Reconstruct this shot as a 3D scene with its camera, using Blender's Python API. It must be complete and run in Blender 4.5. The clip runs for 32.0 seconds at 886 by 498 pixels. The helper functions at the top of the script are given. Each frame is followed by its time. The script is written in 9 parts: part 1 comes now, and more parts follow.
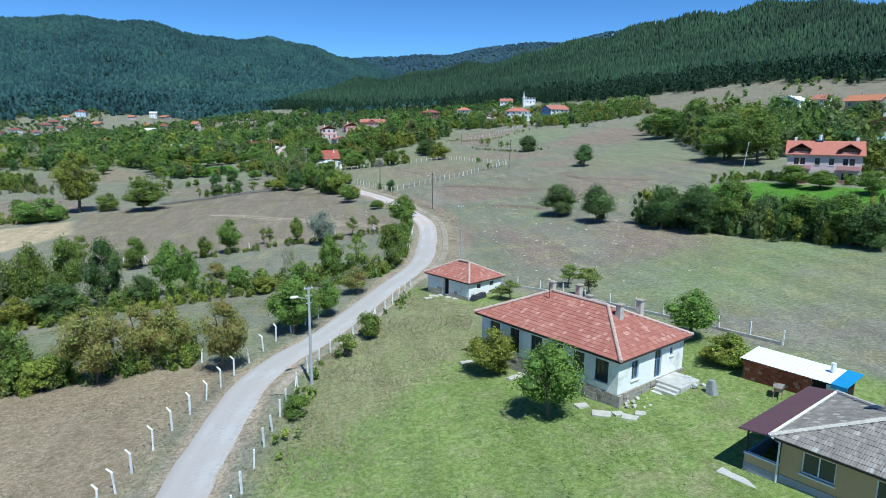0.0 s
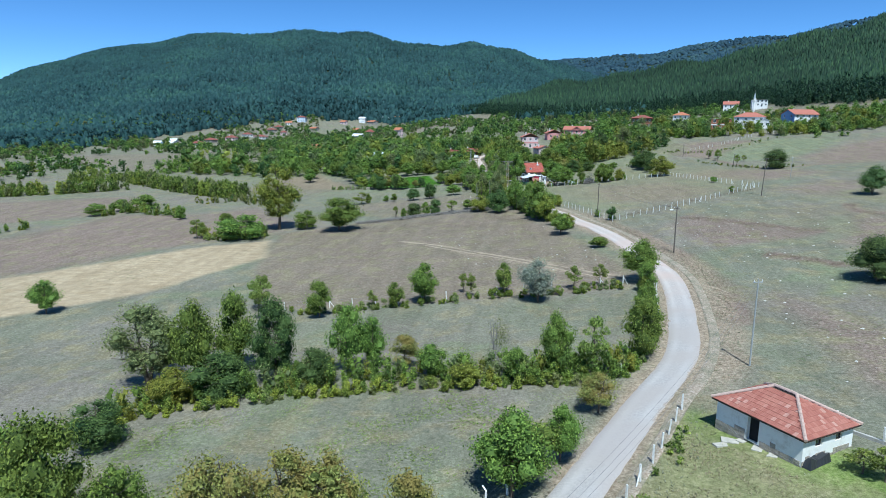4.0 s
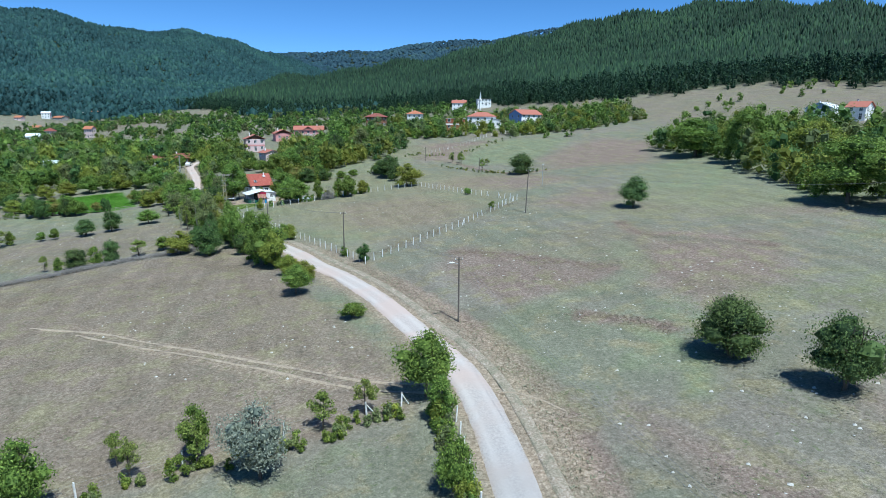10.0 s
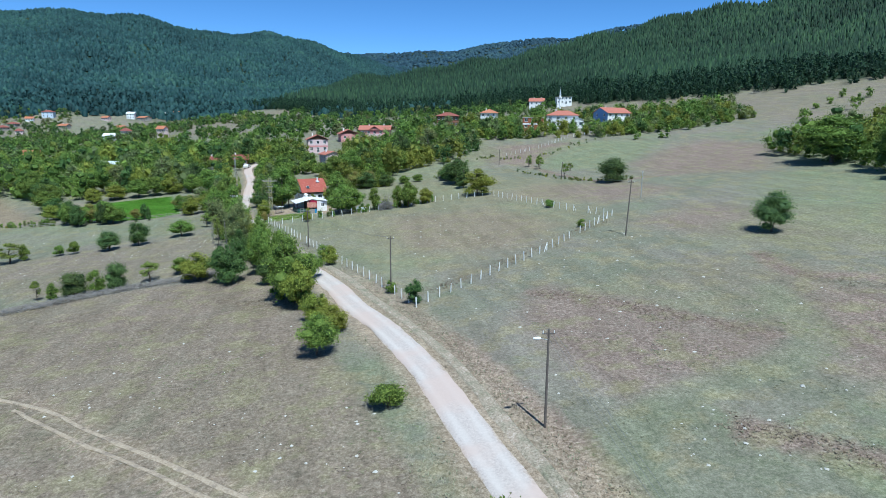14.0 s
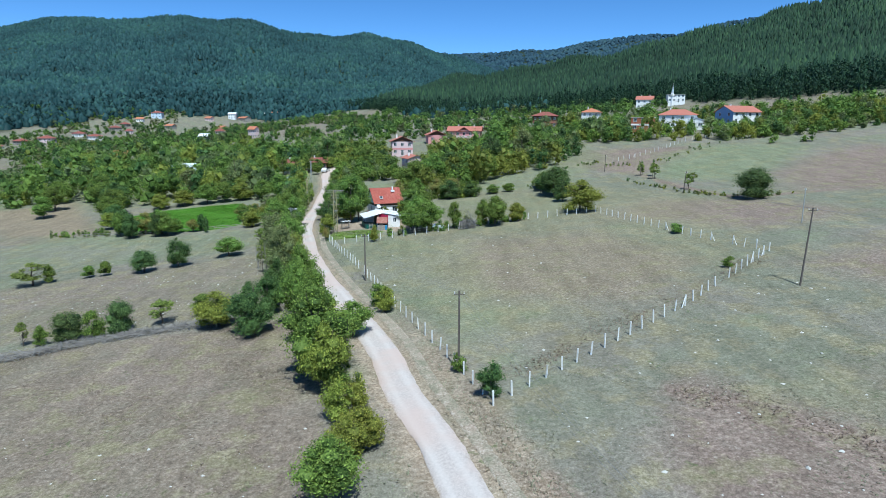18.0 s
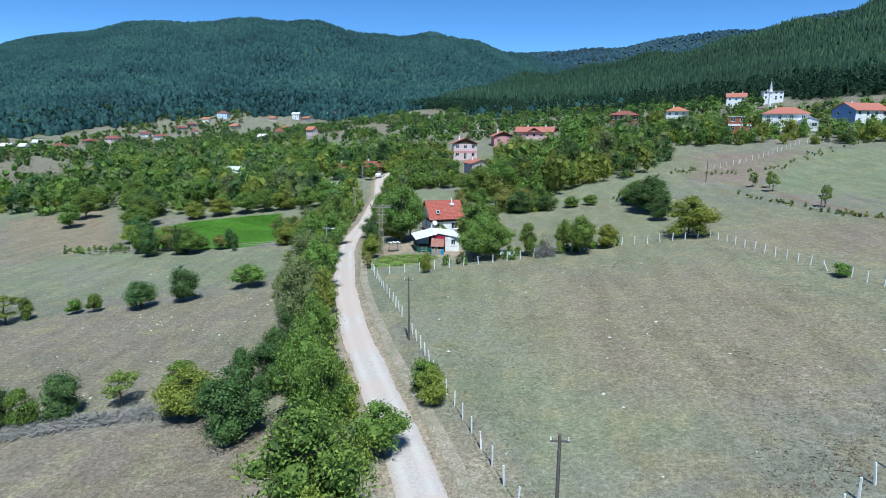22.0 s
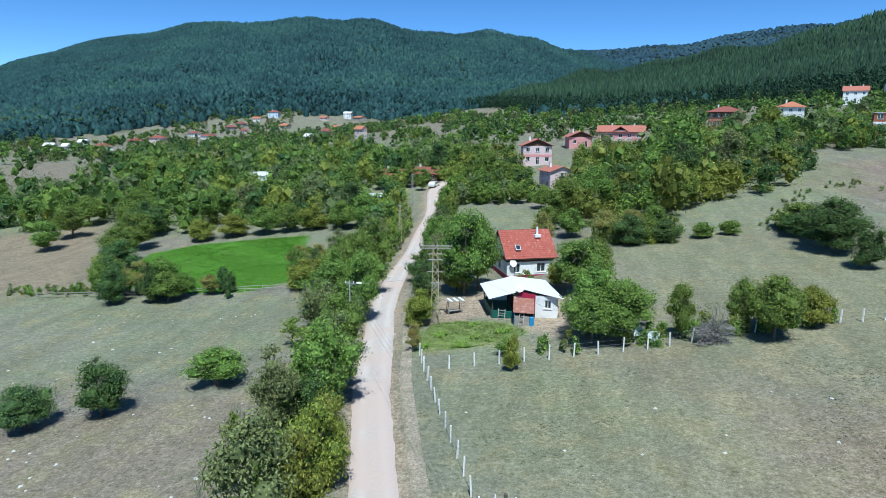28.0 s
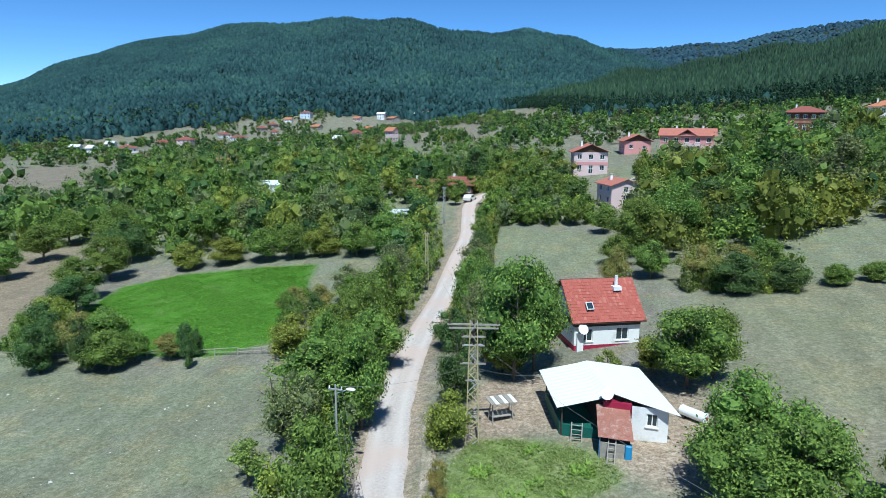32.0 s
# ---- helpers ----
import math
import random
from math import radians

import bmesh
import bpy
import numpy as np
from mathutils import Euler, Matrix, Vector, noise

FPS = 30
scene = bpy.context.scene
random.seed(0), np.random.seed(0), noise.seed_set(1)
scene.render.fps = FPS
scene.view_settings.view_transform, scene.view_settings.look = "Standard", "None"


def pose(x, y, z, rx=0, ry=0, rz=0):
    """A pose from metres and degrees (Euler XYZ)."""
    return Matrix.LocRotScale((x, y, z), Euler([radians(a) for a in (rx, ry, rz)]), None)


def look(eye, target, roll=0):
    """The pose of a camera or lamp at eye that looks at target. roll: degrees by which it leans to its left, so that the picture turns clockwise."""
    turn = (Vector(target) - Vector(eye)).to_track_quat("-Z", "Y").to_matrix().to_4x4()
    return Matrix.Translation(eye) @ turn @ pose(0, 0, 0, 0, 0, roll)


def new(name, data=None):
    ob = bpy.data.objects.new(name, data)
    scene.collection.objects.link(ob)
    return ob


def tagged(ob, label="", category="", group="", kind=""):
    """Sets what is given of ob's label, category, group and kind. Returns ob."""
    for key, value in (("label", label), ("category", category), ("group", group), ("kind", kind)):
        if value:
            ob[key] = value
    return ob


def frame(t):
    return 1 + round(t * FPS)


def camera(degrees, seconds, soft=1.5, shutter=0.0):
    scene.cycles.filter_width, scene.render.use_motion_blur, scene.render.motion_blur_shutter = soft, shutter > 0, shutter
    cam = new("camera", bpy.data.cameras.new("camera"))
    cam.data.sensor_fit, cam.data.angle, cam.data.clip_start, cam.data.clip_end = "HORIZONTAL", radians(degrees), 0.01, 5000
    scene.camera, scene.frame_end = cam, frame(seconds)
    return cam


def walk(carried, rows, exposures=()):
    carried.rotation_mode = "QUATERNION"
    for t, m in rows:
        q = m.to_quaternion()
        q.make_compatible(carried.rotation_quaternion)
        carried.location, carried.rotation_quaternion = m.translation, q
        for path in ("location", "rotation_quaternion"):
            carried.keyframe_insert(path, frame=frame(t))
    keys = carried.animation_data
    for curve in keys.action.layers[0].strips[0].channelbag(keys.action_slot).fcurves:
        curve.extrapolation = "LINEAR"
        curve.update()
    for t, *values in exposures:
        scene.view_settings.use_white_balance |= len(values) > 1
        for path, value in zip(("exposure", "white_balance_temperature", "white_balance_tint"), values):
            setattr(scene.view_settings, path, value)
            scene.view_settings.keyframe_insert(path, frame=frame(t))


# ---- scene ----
cam = camera(70.61, 32.0, 0.7)
PATH = [
    (0, (2.045, 24.052, 19.220), (3.499, 33.756, 17.294), 0.34),
    (0.5, (1.278, 27.061, 19.461), (2.501, 36.799, 17.542), 0.34),
    (1, (0.491, 30.067, 19.692), (0.749, 39.879, 17.779), 0.34),
    (1.5, (-0.257, 33.080, 19.944), (-1.312, 42.839, 18.036), 0.34),
    (2, (-0.905, 36.109, 20.250), (-2.931, 45.715, 18.345), 0.34),
    (2.5, (-1.429, 39.155, 20.635), (-3.649, 48.718, 18.731), 0.34),
    (4.5, (-2.941, 51.493, 22.360), (-3.885, 61.263, 20.448), 0.34),
    (5, (-3.274, 54.630, 22.755), (-3.541, 64.441, 20.837), 0.34),
    (5.5, (-3.534, 57.779, 23.120), (-3.127, 67.584, 21.196), 0.34),
    (6, (-3.669, 60.930, 23.433), (-2.594, 70.683, 21.504), 0.34),
    (6.5, (-3.677, 64.094, 23.689), (-1.946, 73.752, 21.755), 0.34),
    (7, (-3.582, 67.273, 23.899), (-1.300, 76.814, 21.960), 0.34),
    (7.5, (-3.370, 70.440, 24.069), (-0.817, 79.911, 22.124), 0.34),
    (8, (-3.027, 73.573, 24.202), (-0.401, 83.023, 22.252), 0.34),
    (8.5, (-2.515, 76.659, 24.293), (0.111, 86.108, 22.339), 0.34),
    (9, (-1.851, 79.714, 24.342), (0.770, 89.163, 22.385), 0.34),
    (9.5, (-1.112, 82.750, 24.361), (1.481, 92.207, 22.402), 0.34),
    (10, (-0.370, 85.782, 24.364), (2.163, 95.254, 22.402), 0.34),
    (10.5, (0.381, 88.803, 24.345), (2.839, 98.295, 22.381), 0.34),
    (11, (1.172, 91.810, 24.298), (3.514, 101.331, 22.335), 0.34),
    (11.5, (1.962, 94.818, 24.242), (4.175, 104.370, 22.279), 0.34),
    (12, (2.713, 97.844, 24.193), (4.774, 107.430, 22.229), 0.34),
    (12.5, (3.416, 100.889, 24.146), (5.302, 110.511, 22.182), 0.34),
    (13, (4.092, 103.945, 24.096), (5.821, 113.597, 22.132), 0.34),
    (13.5, (4.742, 107.015, 24.056), (6.308, 116.695, 22.092), 0.34),
    (14, (5.367, 110.101, 24.041), (6.779, 119.805, 22.077), 0.34),
    (14.5, (5.987, 113.210, 24.061), (7.229, 122.937, 22.097), 0.34),
    (16.5, (8.005, 125.728, 24.229), (8.533, 135.519, 22.263), 0.34),
    (17, (8.314, 128.855, 24.250), (8.652, 138.654, 22.282), 0.34),
    (17.5, (8.548, 131.974, 24.264), (8.687, 141.777, 22.295), 0.34),
    (18, (8.700, 135.077, 24.272), (8.653, 144.881, 22.301), 0.34),
    (18.5, (8.766, 138.160, 24.269), (8.542, 147.961, 22.296), 0.34),
    (19, (8.750, 141.226, 24.256), (8.341, 151.021, 22.281), 0.34),
    (19.5, (8.661, 144.285, 24.242), (8.112, 154.072, 22.265), 0.34),
    (20, (8.511, 147.344, 24.238), (7.839, 157.123, 22.259), 0.34),
    (20.5, (8.306, 150.399, 24.254), (7.533, 160.171, 22.275), 0.34),
    (21, (8.038, 153.448, 24.282), (7.182, 163.213, 22.305), 0.34),
    (21.5, (7.700, 156.500, 24.302), (6.757, 166.257, 22.326), 0.34),
    (22, (7.284, 159.563, 24.293), (6.252, 169.311, 22.317), 0.34),
    (22.5, (6.770, 162.642, 24.240), (5.657, 172.382, 22.264), 0.34),
    (23, (6.167, 165.732, 24.159), (4.996, 175.465, 22.181), 0.34),
    (23.5, (5.513, 168.825, 24.069), (4.260, 178.547, 22.089), 0.34),
    (24, (4.847, 171.912, 23.990), (3.528, 181.624, 22.010), 0.34),
    (24.5, (4.160, 174.992, 23.927), (2.777, 184.696, 21.947), 0.34),
    (25, (3.438, 178.071, 23.870), (1.993, 187.766, 21.891), 0.34),
    (25.5, (2.710, 181.144, 23.817), (1.180, 190.826, 21.839), 0.34),
    (27.5, (0.022, 193.362, 23.610), (-1.757, 203.002, 21.633), 0.34),
    (28, (-0.628, 196.383, 23.596), (-2.479, 206.009, 21.617), 0.34),
    (28.5, (-1.276, 199.379, 23.619), (-3.191, 208.992, 21.640), 0.34),
    (29, (-1.919, 202.355, 23.669), (-3.900, 211.955, 21.689), 0.34),
    (29.5, (-2.563, 205.318, 23.735), (-4.608, 214.904, 21.754), 0.34),
    (30, (-3.211, 208.274, 23.803), (-5.333, 217.843, 21.822), 0.34),
    (30.5, (-3.867, 211.220, 23.873), (-6.066, 220.772, 21.893), 0.34),
    (31, (-4.527, 214.154, 23.952), (-6.786, 223.693, 21.972), 0.34),
    (31.5, (-5.189, 217.084, 24.033), (-7.514, 226.607, 22.055), 0.34),
    (32, (-5.850, 220.016, 24.112), (-8.232, 229.525, 22.136), 0.34),
]
walk(cam, [(t, look(eye, target, roll)) for t, eye, target, roll in PATH], [(0, 0.2, 5360, 0), (32, 0.2, 5360, 0)])

# ---- light: clear late-summer noon, sun high behind the flight ----
SUN_TO = Vector((0.125, -0.475, 0.871)).normalized()
world = bpy.data.worlds.new("sky")
scene.world = world
world.use_nodes = True
wn = world.node_tree
wn.nodes.clear()
sky = wn.nodes.new("ShaderNodeTexSky")
sky.sky_type = "NISHITA"
sky.sun_disc = False
sky.sun_elevation = math.asin(SUN_TO.z)
sky.sun_rotation = math.atan2(SUN_TO.x, SUN_TO.y)
sky.altitude = 2500
sky.air_density, sky.dust_density, sky.ozone_density = 0.6, 0.0, 1.2
wb = wn.nodes.new("ShaderNodeBackground")
wb.inputs[1].default_value = 0.14
wo = wn.nodes.new("ShaderNodeOutputWorld")
clear = wn.nodes.new("ShaderNodeHueSaturation")
clear.inputs["Saturation"].default_value = 1.18
wn.links.new(sky.outputs[0], clear.inputs["Color"])
wn.links.new(clear.outputs[0], wb.inputs[0])
wn.links.new(wb.outputs[0], wo.inputs[0])
sun_data = bpy.data.lights.new("sun", "SUN")
sun_data.energy, sun_data.angle, sun_data.color = 4.7, radians(0.5), (1.0, 0.945, 0.85)
sun = new("sun", sun_data)
sun.matrix_world = look(SUN_TO * 100, (0, 0, 0))

# ---- materials ----
def nodes_of(name):
    m = bpy.data.materials.new(name)
    m.use_nodes = True
    nt = m.node_tree
    return m, nt, nt.nodes["Principled BSDF"], nt.nodes["Material Output"]


def noise_node(nt, scale, detail=4.0, rough=0.55, vec=None):
    n = nt.nodes.new("ShaderNodeTexNoise")
    n.inputs["Scale"].default_value, n.inputs["Detail"].default_value, n.inputs["Roughness"].default_value = scale, detail, rough
    if vec is not None:
        nt.links.new(vec, n.inputs["Vector"])
    return n.outputs["Fac"]


def ramp(nt, fac, stops):
    r = nt.nodes.new("ShaderNodeValToRGB")
    while len(r.color_ramp.elements) < len(stops):
        r.color_ramp.elements.new(0.5)
    for e, (p, c) in zip(r.color_ramp.elements, stops):
        e.position, e.color = p, (*c, 1)
    nt.links.new(fac, r.inputs[0])
    return r.outputs[0]


def mix_color(nt, fac, a, b, mode="MIX"):
    m = nt.nodes.new("ShaderNodeMix")
    m.data_type, m.blend_type = "RGBA", mode
    for sock, v in ((m.inputs[0], fac), (m.inputs[6], a), (m.inputs[7], b)):
        if isinstance(v, (int, float)):
            sock.default_value = v
        elif isinstance(v, tuple):
            sock.default_value = (*v, 1)
        else:
            nt.links.new(v, sock)
    return m.outputs[2]


def maths(nt, op, a, b=0.0, clamp=False):
    m = nt.nodes.new("ShaderNodeMath")
    m.operation, m.use_clamp = op, clamp
    for sock, v in ((m.inputs[0], a), (m.inputs[1], b)):
        if isinstance(v, (int, float)):
            sock.default_value = v
        else:
            nt.links.new(v, sock)
    return m.outputs[0]


def place_vec(nt, kind="Object", scale=None):
    c = nt.nodes.new("ShaderNodeTexCoord").outputs[kind]
    if scale:
        mp = nt.nodes.new("ShaderNodeMapping")
        mp.inputs["Scale"].default_value = scale
        nt.links.new(c, mp.inputs[0])
        return mp.outputs[0]
    return c


def world_vec(nt):
    return nt.nodes.new("ShaderNodeNewGeometry").outputs["Position"]


def bump(nt, bsdf, height, strength, dist):
    b = nt.nodes.new("ShaderNodeBump")
    b.inputs["Strength"].default_value, b.inputs["Distance"].default_value = strength, dist
    nt.links.new(height, b.inputs["Height"])
    nt.links.new(b.outputs[0], bsdf.inputs["Normal"])


def plain(name, color, rough=0.8, metal=0.0, vary=0.15, scale=3.0, bumped=0.0, spec=0.3, stain=None):
    """A surface of one base colour with mottling at two scales."""
    m, nt, bsdf, _ = nodes_of(name)
    v = world_vec(nt)
    n1, n2 = noise_node(nt, scale, 5, 0.6, v), noise_node(nt, scale * 7, 3, 0.6, v)
    dark, light = tuple(c * (1 - vary) for c in color), tuple(min(1, c * (1 + vary)) for c in color)
    c = ramp(nt, n1, [(0.3, dark), (0.7, light)])
    c = mix_color(nt, 0.5, c, ramp(nt, n2, [(0.3, dark), (0.7, light)]))
    if stain:
        c = mix_color(nt, ramp(nt, noise_node(nt, scale * 0.7, 6, 0.7, v), [(0.52, (0, 0, 0)), (0.68, (1, 1, 1))]), c, stain)
    nt.links.new(c, bsdf.inputs["Base Color"])
    bsdf.inputs["Roughness"].default_value, bsdf.inputs["Metallic"].default_value = rough, metal
    bsdf.inputs["Specular IOR Level"].default_value = spec
    if bumped:
        bump(nt, bsdf, n2, bumped, 0.05)
    return m


def leaf_material(name, dark, light, turn=None, glow=0.27):
    m, nt, bsdf, out = nodes_of(name)
    geo = nt.nodes.new("ShaderNodeNewGeometry")
    info = nt.nodes.new("ShaderNodeObjectInfo")
    c = ramp(nt, geo.outputs["Random Per Island"], [(0.0, dark), (0.55, tuple((a + b) / 2 for a, b in zip(dark, light))), (1.0, light)])
    hsv = nt.nodes.new("ShaderNodeHueSaturation")
    nt.links.new(c, hsv.inputs["Color"])
    nt.links.new(maths(nt, "ADD", maths(nt, "MULTIPLY", info.outputs["Random"], 0.03), 0.48), hsv.inputs["Hue"])
    nt.links.new(maths(nt, "ADD", maths(nt, "MULTIPLY", info.outputs["Random"], 0.3), 0.92), hsv.inputs["Value"])
    # tone: random variation of leaves and trees, plus painted shade inside crowns
    tone = nt.nodes.new("ShaderNodeAttribute")
    tone.attribute_name = "tone"
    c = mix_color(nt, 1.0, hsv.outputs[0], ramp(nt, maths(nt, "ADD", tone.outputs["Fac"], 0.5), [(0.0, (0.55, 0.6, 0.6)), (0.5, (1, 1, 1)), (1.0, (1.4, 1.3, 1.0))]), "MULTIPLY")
    if turn:
        c = mix_color(nt, ramp(nt, noise_node(nt, 0.9, 2, 0.5, world_vec(nt)), [(0.45, (0, 0, 0)), (0.62, (1, 1, 1))]), c, turn)
    nt.links.new(c, bsdf.inputs["Base Color"])
    bsdf.inputs["Roughness"].default_value = 0.65
    bsdf.inputs["Specular IOR Level"].default_value = 0.2
    tr = nt.nodes.new("ShaderNodeBsdfTranslucent")
    nt.links.new(c, tr.inputs["Color"])
    mx = nt.nodes.new("ShaderNodeMixShader")
    mx.inputs[0].default_value = glow
    nt.links.new(bsdf.outputs[0], mx.inputs[1])
    nt.links.new(tr.outputs[0], mx.inputs[2])
    nt.links.new(mx.outputs[0], out.inputs["Surface"])
    return m


LEAF = {
    "broad": leaf_material("leaf_green", (0.058, 0.105, 0.02), (0.275, 0.385, 0.078)),
    "bright": leaf_material("leaf_yellow_green", (0.11, 0.145, 0.02), (0.38, 0.42, 0.08)),
    "dark": leaf_material("leaf_dark_green", (0.036, 0.076, 0.024), (0.16, 0.25, 0.072)),
    "autumn": leaf_material("leaf_turning", (0.12, 0.14, 0.036), (0.38, 0.39, 0.11), turn=(0.32, 0.265, 0.08)),
    "field": leaf_material("leaf_field_tree", (0.045, 0.082, 0.03), (0.19, 0.275, 0.085)),
    "silver": leaf_material("leaf_silver", (0.17, 0.205, 0.155), (0.44, 0.48, 0.38)),
    "young": leaf_material("leaf_fresh", (0.085, 0.135, 0.028), (0.325, 0.4, 0.095)),
    "willow": leaf_material("leaf_dull", (0.095, 0.125, 0.045), (0.315, 0.355, 0.14)),
}
BARK = plain("bark", (0.13, 0.105, 0.08), 0.95, vary=0.4, scale=6, bumped=0.6)
DEADWOOD = plain("dead_wood", (0.27, 0.25, 0.23), 0.95, vary=0.3, scale=6)

# ---- lie of the land ----
def smooth_profile(knots, lo, hi, soft):
    """A smooth curve through (place, height) knots."""
    s = np.linspace(lo, hi, 4001)
    v = np.interp(s, [k[0] for k in knots], [k[1] for k in knots])
    n = max(1, int(soft / (s[1] - s[0])))
    w = np.hanning(2 * n + 3)
    v = np.convolve(np.pad(v, n + 1, mode="edge"), w / w.sum(), mode="valid")
    return lambda q: np.interp(q, s, v)


CROSS = smooth_profile([(-4000, -7), (-300, -7), (-120, -6), (-60, -4.3), (-40, -3.3), (0, 0), (75, 6.4), (140, 14),
                        (250, 32), (420, 62), (700, 112), (1200, 160), (4000, 160)], -4000, 4000, 14)
ALONG = smooth_profile([(-3000, -12), (-200, -3), (0, -1.2), (60, -0.6), (105, -0.5), (130, 0.0), (150, 1.0), (180, 2.1),
                        (218, 3.2), (260, 3.7), (300, 4.6), (375, 12), (441, 17), (550, 23), (700, 31), (900, 48),
                        (1100, 70), (1500, 95), (5000, 95)], -3000, 5000, 12)
# bearing in degrees from the valley's axis, slope of the line of sight to the crest
CREST_LEFT = smooth_profile([(-120, 0.02), (-75, 0.03), (-47, 0.040), (-43.6, 0.068), (-39.7, 0.092), (-35.5, 0.115), (-31, 0.131),
                             (-26, 0.1385), (-21.3, 0.1495), (-16, 0.143), (-11, 0.130), (-7.5, 0.131), (-4.4, 0.127),
                             (-1.9, 0.117), (0.6, 0.104), (6, 0.08), (20, 0.03), (120, 0.0)], -180, 180, 0.9)
CREST_FAR = smooth_profile([(-60, 0.0), (-30, 0.03), (-10, 0.09), (0, 0.102), (8.7, 0.111), (14.8, 0.126), (18.7, 0.128), (21, 0.134), (25, 0.146),
                            (28, 0.14), (40, 0.10), (120, 0.05)], -180, 180, 0.9)
CREST_RIGHT = smooth_profile([(-20, 0.0), (-3.6, 0.044), (1.1, 0.07), (6, 0.082), (11, 0.0945), (16, 0.11), (21, 0.128), (26, 0.149),
                              (31, 0.163), (36, 0.175), (40, 0.1735), (44.6, 0.169), (51, 0.151), (75, 0.13), (120, 0.09)], -180, 180, 1.2)


def soft01(s):
    s = np.clip(s, 0, 1)
    return s * s * (3 - 2 * s)


def ridge(r, foot, crest, low, high):
    """A slope that climbs from its foot to its crest and falls away behind."""
    s = (r - foot) / (crest - foot)
    up = low + (high - low) * np.clip(s, 0, 1) ** 1.12
    return np.where(s < 0, -50.0, np.where(s > 1, high - (r - crest) * 0.18, up))


def land(x, y):
    """Height of the ground, for numbers or arrays."""
    x, y = np.asarray(x, float), np.asarray(y, float)
    keep = 0.42 + 0.58 * soft01((x + 260) / 210)
    base = CROSS(x) + ALONG(y) * np.where(ALONG(y) > 3, keep, 1.0) + np.where(ALONG(y) > 3, 3 * (1 - keep), 0)
    dx, dy = x, y - 120.0
    r, b = np.hypot(dx, dy), np.degrees(np.arctan2(dx, dy))
    fall = 0.5 + 0.5 * np.sin(b * 0.9 + 3 * np.sin(r / 310)) * np.sin(r / 170 + b * 0.31)
    base = np.minimum(base, 24 + r * 0.075 + 30 * soft01((r - 500) / 500))
    left = ridge(r, 760 + 4 * b, 1900 + 260 * np.sin(b / 9.0), 4 - 26 * soft01((-36 - b) / 20), 24 + (1900 + 260 * np.sin(b / 9.0)) * CREST_LEFT(b))
    right = ridge(r, 620 - 2.5 * b, 1250 - 4 * b, 26 + np.clip(b, 0, 60) * 0.35 - 60 * soft01((-2 - b) / 10), 24 + (1250 - 4 * b) * CREST_RIGHT(b))
    far = ridge(r, 1700, 3000, 60, 24 + 3000 * CREST_FAR(b))
    hills = np.maximum(np.maximum(left, right), far)
    mask = soft01((r - 620) / 300) * soft01((120 - np.abs(b)) / 30)
    hills = hills - 14 * mask * fall * soft01((hills - 30) / 80)
    out = np.logaddexp(base / 4, np.where(np.abs(b) < 125, hills, -60) / 4) * 4
    return out


def foot(b):
    """How far off the forest begins, by bearing."""
    return np.interp(b, [-80, -53, -45, -34, -23, -7, -3.6, 1, 6, 12, 18, 20, 23, 25, 29, 34, 38, 42, 48, 53, 80],
                     [600, 545, 520, 700, 815, 790, 640, 500, 475, 462, 440, 430, 405, 385, 364, 356, 362, 372, 356, 334, 330]) + 8 * np.sin(b * 1.3) + 6 * np.sin(b * 3.1)


def bezier_line(points, step):
    """Points every step metres along a smooth line through the given ones, with the way there."""
    p = np.array(points, float)
    p = np.vstack([2 * p[0] - p[1], p, 2 * p[-1] - p[-2]])
    fine = []
    for a, b, c, d in zip(p[:-3], p[1:-2], p[2:-1], p[3:]):
        for u in np.linspace(0, 1, 24, endpoint=False):
            fine.append(0.5 * ((2 * b) + (c - a) * u + (2 * a - 5 * b + 4 * c - d) * u * u + (3 * b - a - 3 * c + d) * u ** 3))
    fine = np.array(fine + [p[-2]])
    s = np.r_[0, np.cumsum(np.hypot(*np.diff(fine[:, :2], axis=0).T))]
    q = np.arange(0, s[-1], step)
    line = np.stack([np.interp(q, s, fine[:, i]) for i in range(2)], 1)
    way = np.gradient(line, axis=0)
    return line, way / np.linalg.norm(way, axis=1)[:, None]


ROAD = [(3, -60), (-2, -20), (-6, 15), (-8, 42), (-7.6, 58), (-6.3, 71), (-3.9, 77.6), (-0.2, 83.4), (6.7, 98.2), (10, 104.6),
        (12, 110.2), (13.7, 118), (15.3, 130), (15.6, 139), (14.3, 148), (12.3, 159), (10.4, 167), (7.4, 176.5), (4.9, 184),
        (1.5, 195.5), (-4.7, 211.6), (-7.4, 218.7), (-11, 229), (-15.2, 242), (-18.9, 256), (-21.3, 266), (-23.3, 279),
        (-25, 297), (-28, 325), (-30.5, 338), (-33, 353), (-31.5, 361), (-26, 368), (-16, 371)]
ROAD_LINE, ROAD_WAY = bezier_line(ROAD, 1.0)


def road_gap(x, y):
    """Distance from the road's middle, signed: positive on the east side."""
    x, y = np.atleast_1d(x), np.atleast_1d(y)
    out = np.full(x.shape, 99.0)
    near = (y > -80) & (y < 470) & (np.abs(x) < 90)
    xs, ys = x[near], y[near]
    best, sign = np.full(xs.shape, 1e9), np.ones(xs.shape)
    for (px, py), (wx, wy) in zip(ROAD_LINE[::2], ROAD_WAY[::2]):
        d = np.hypot(xs - px, ys - py)
        closer = d < best
        best = np.where(closer, d, best)
        sign = np.where(closer, np.sign((xs - px) * wy - (ys - py) * wx), sign)
    out[near] = best * sign
    return out


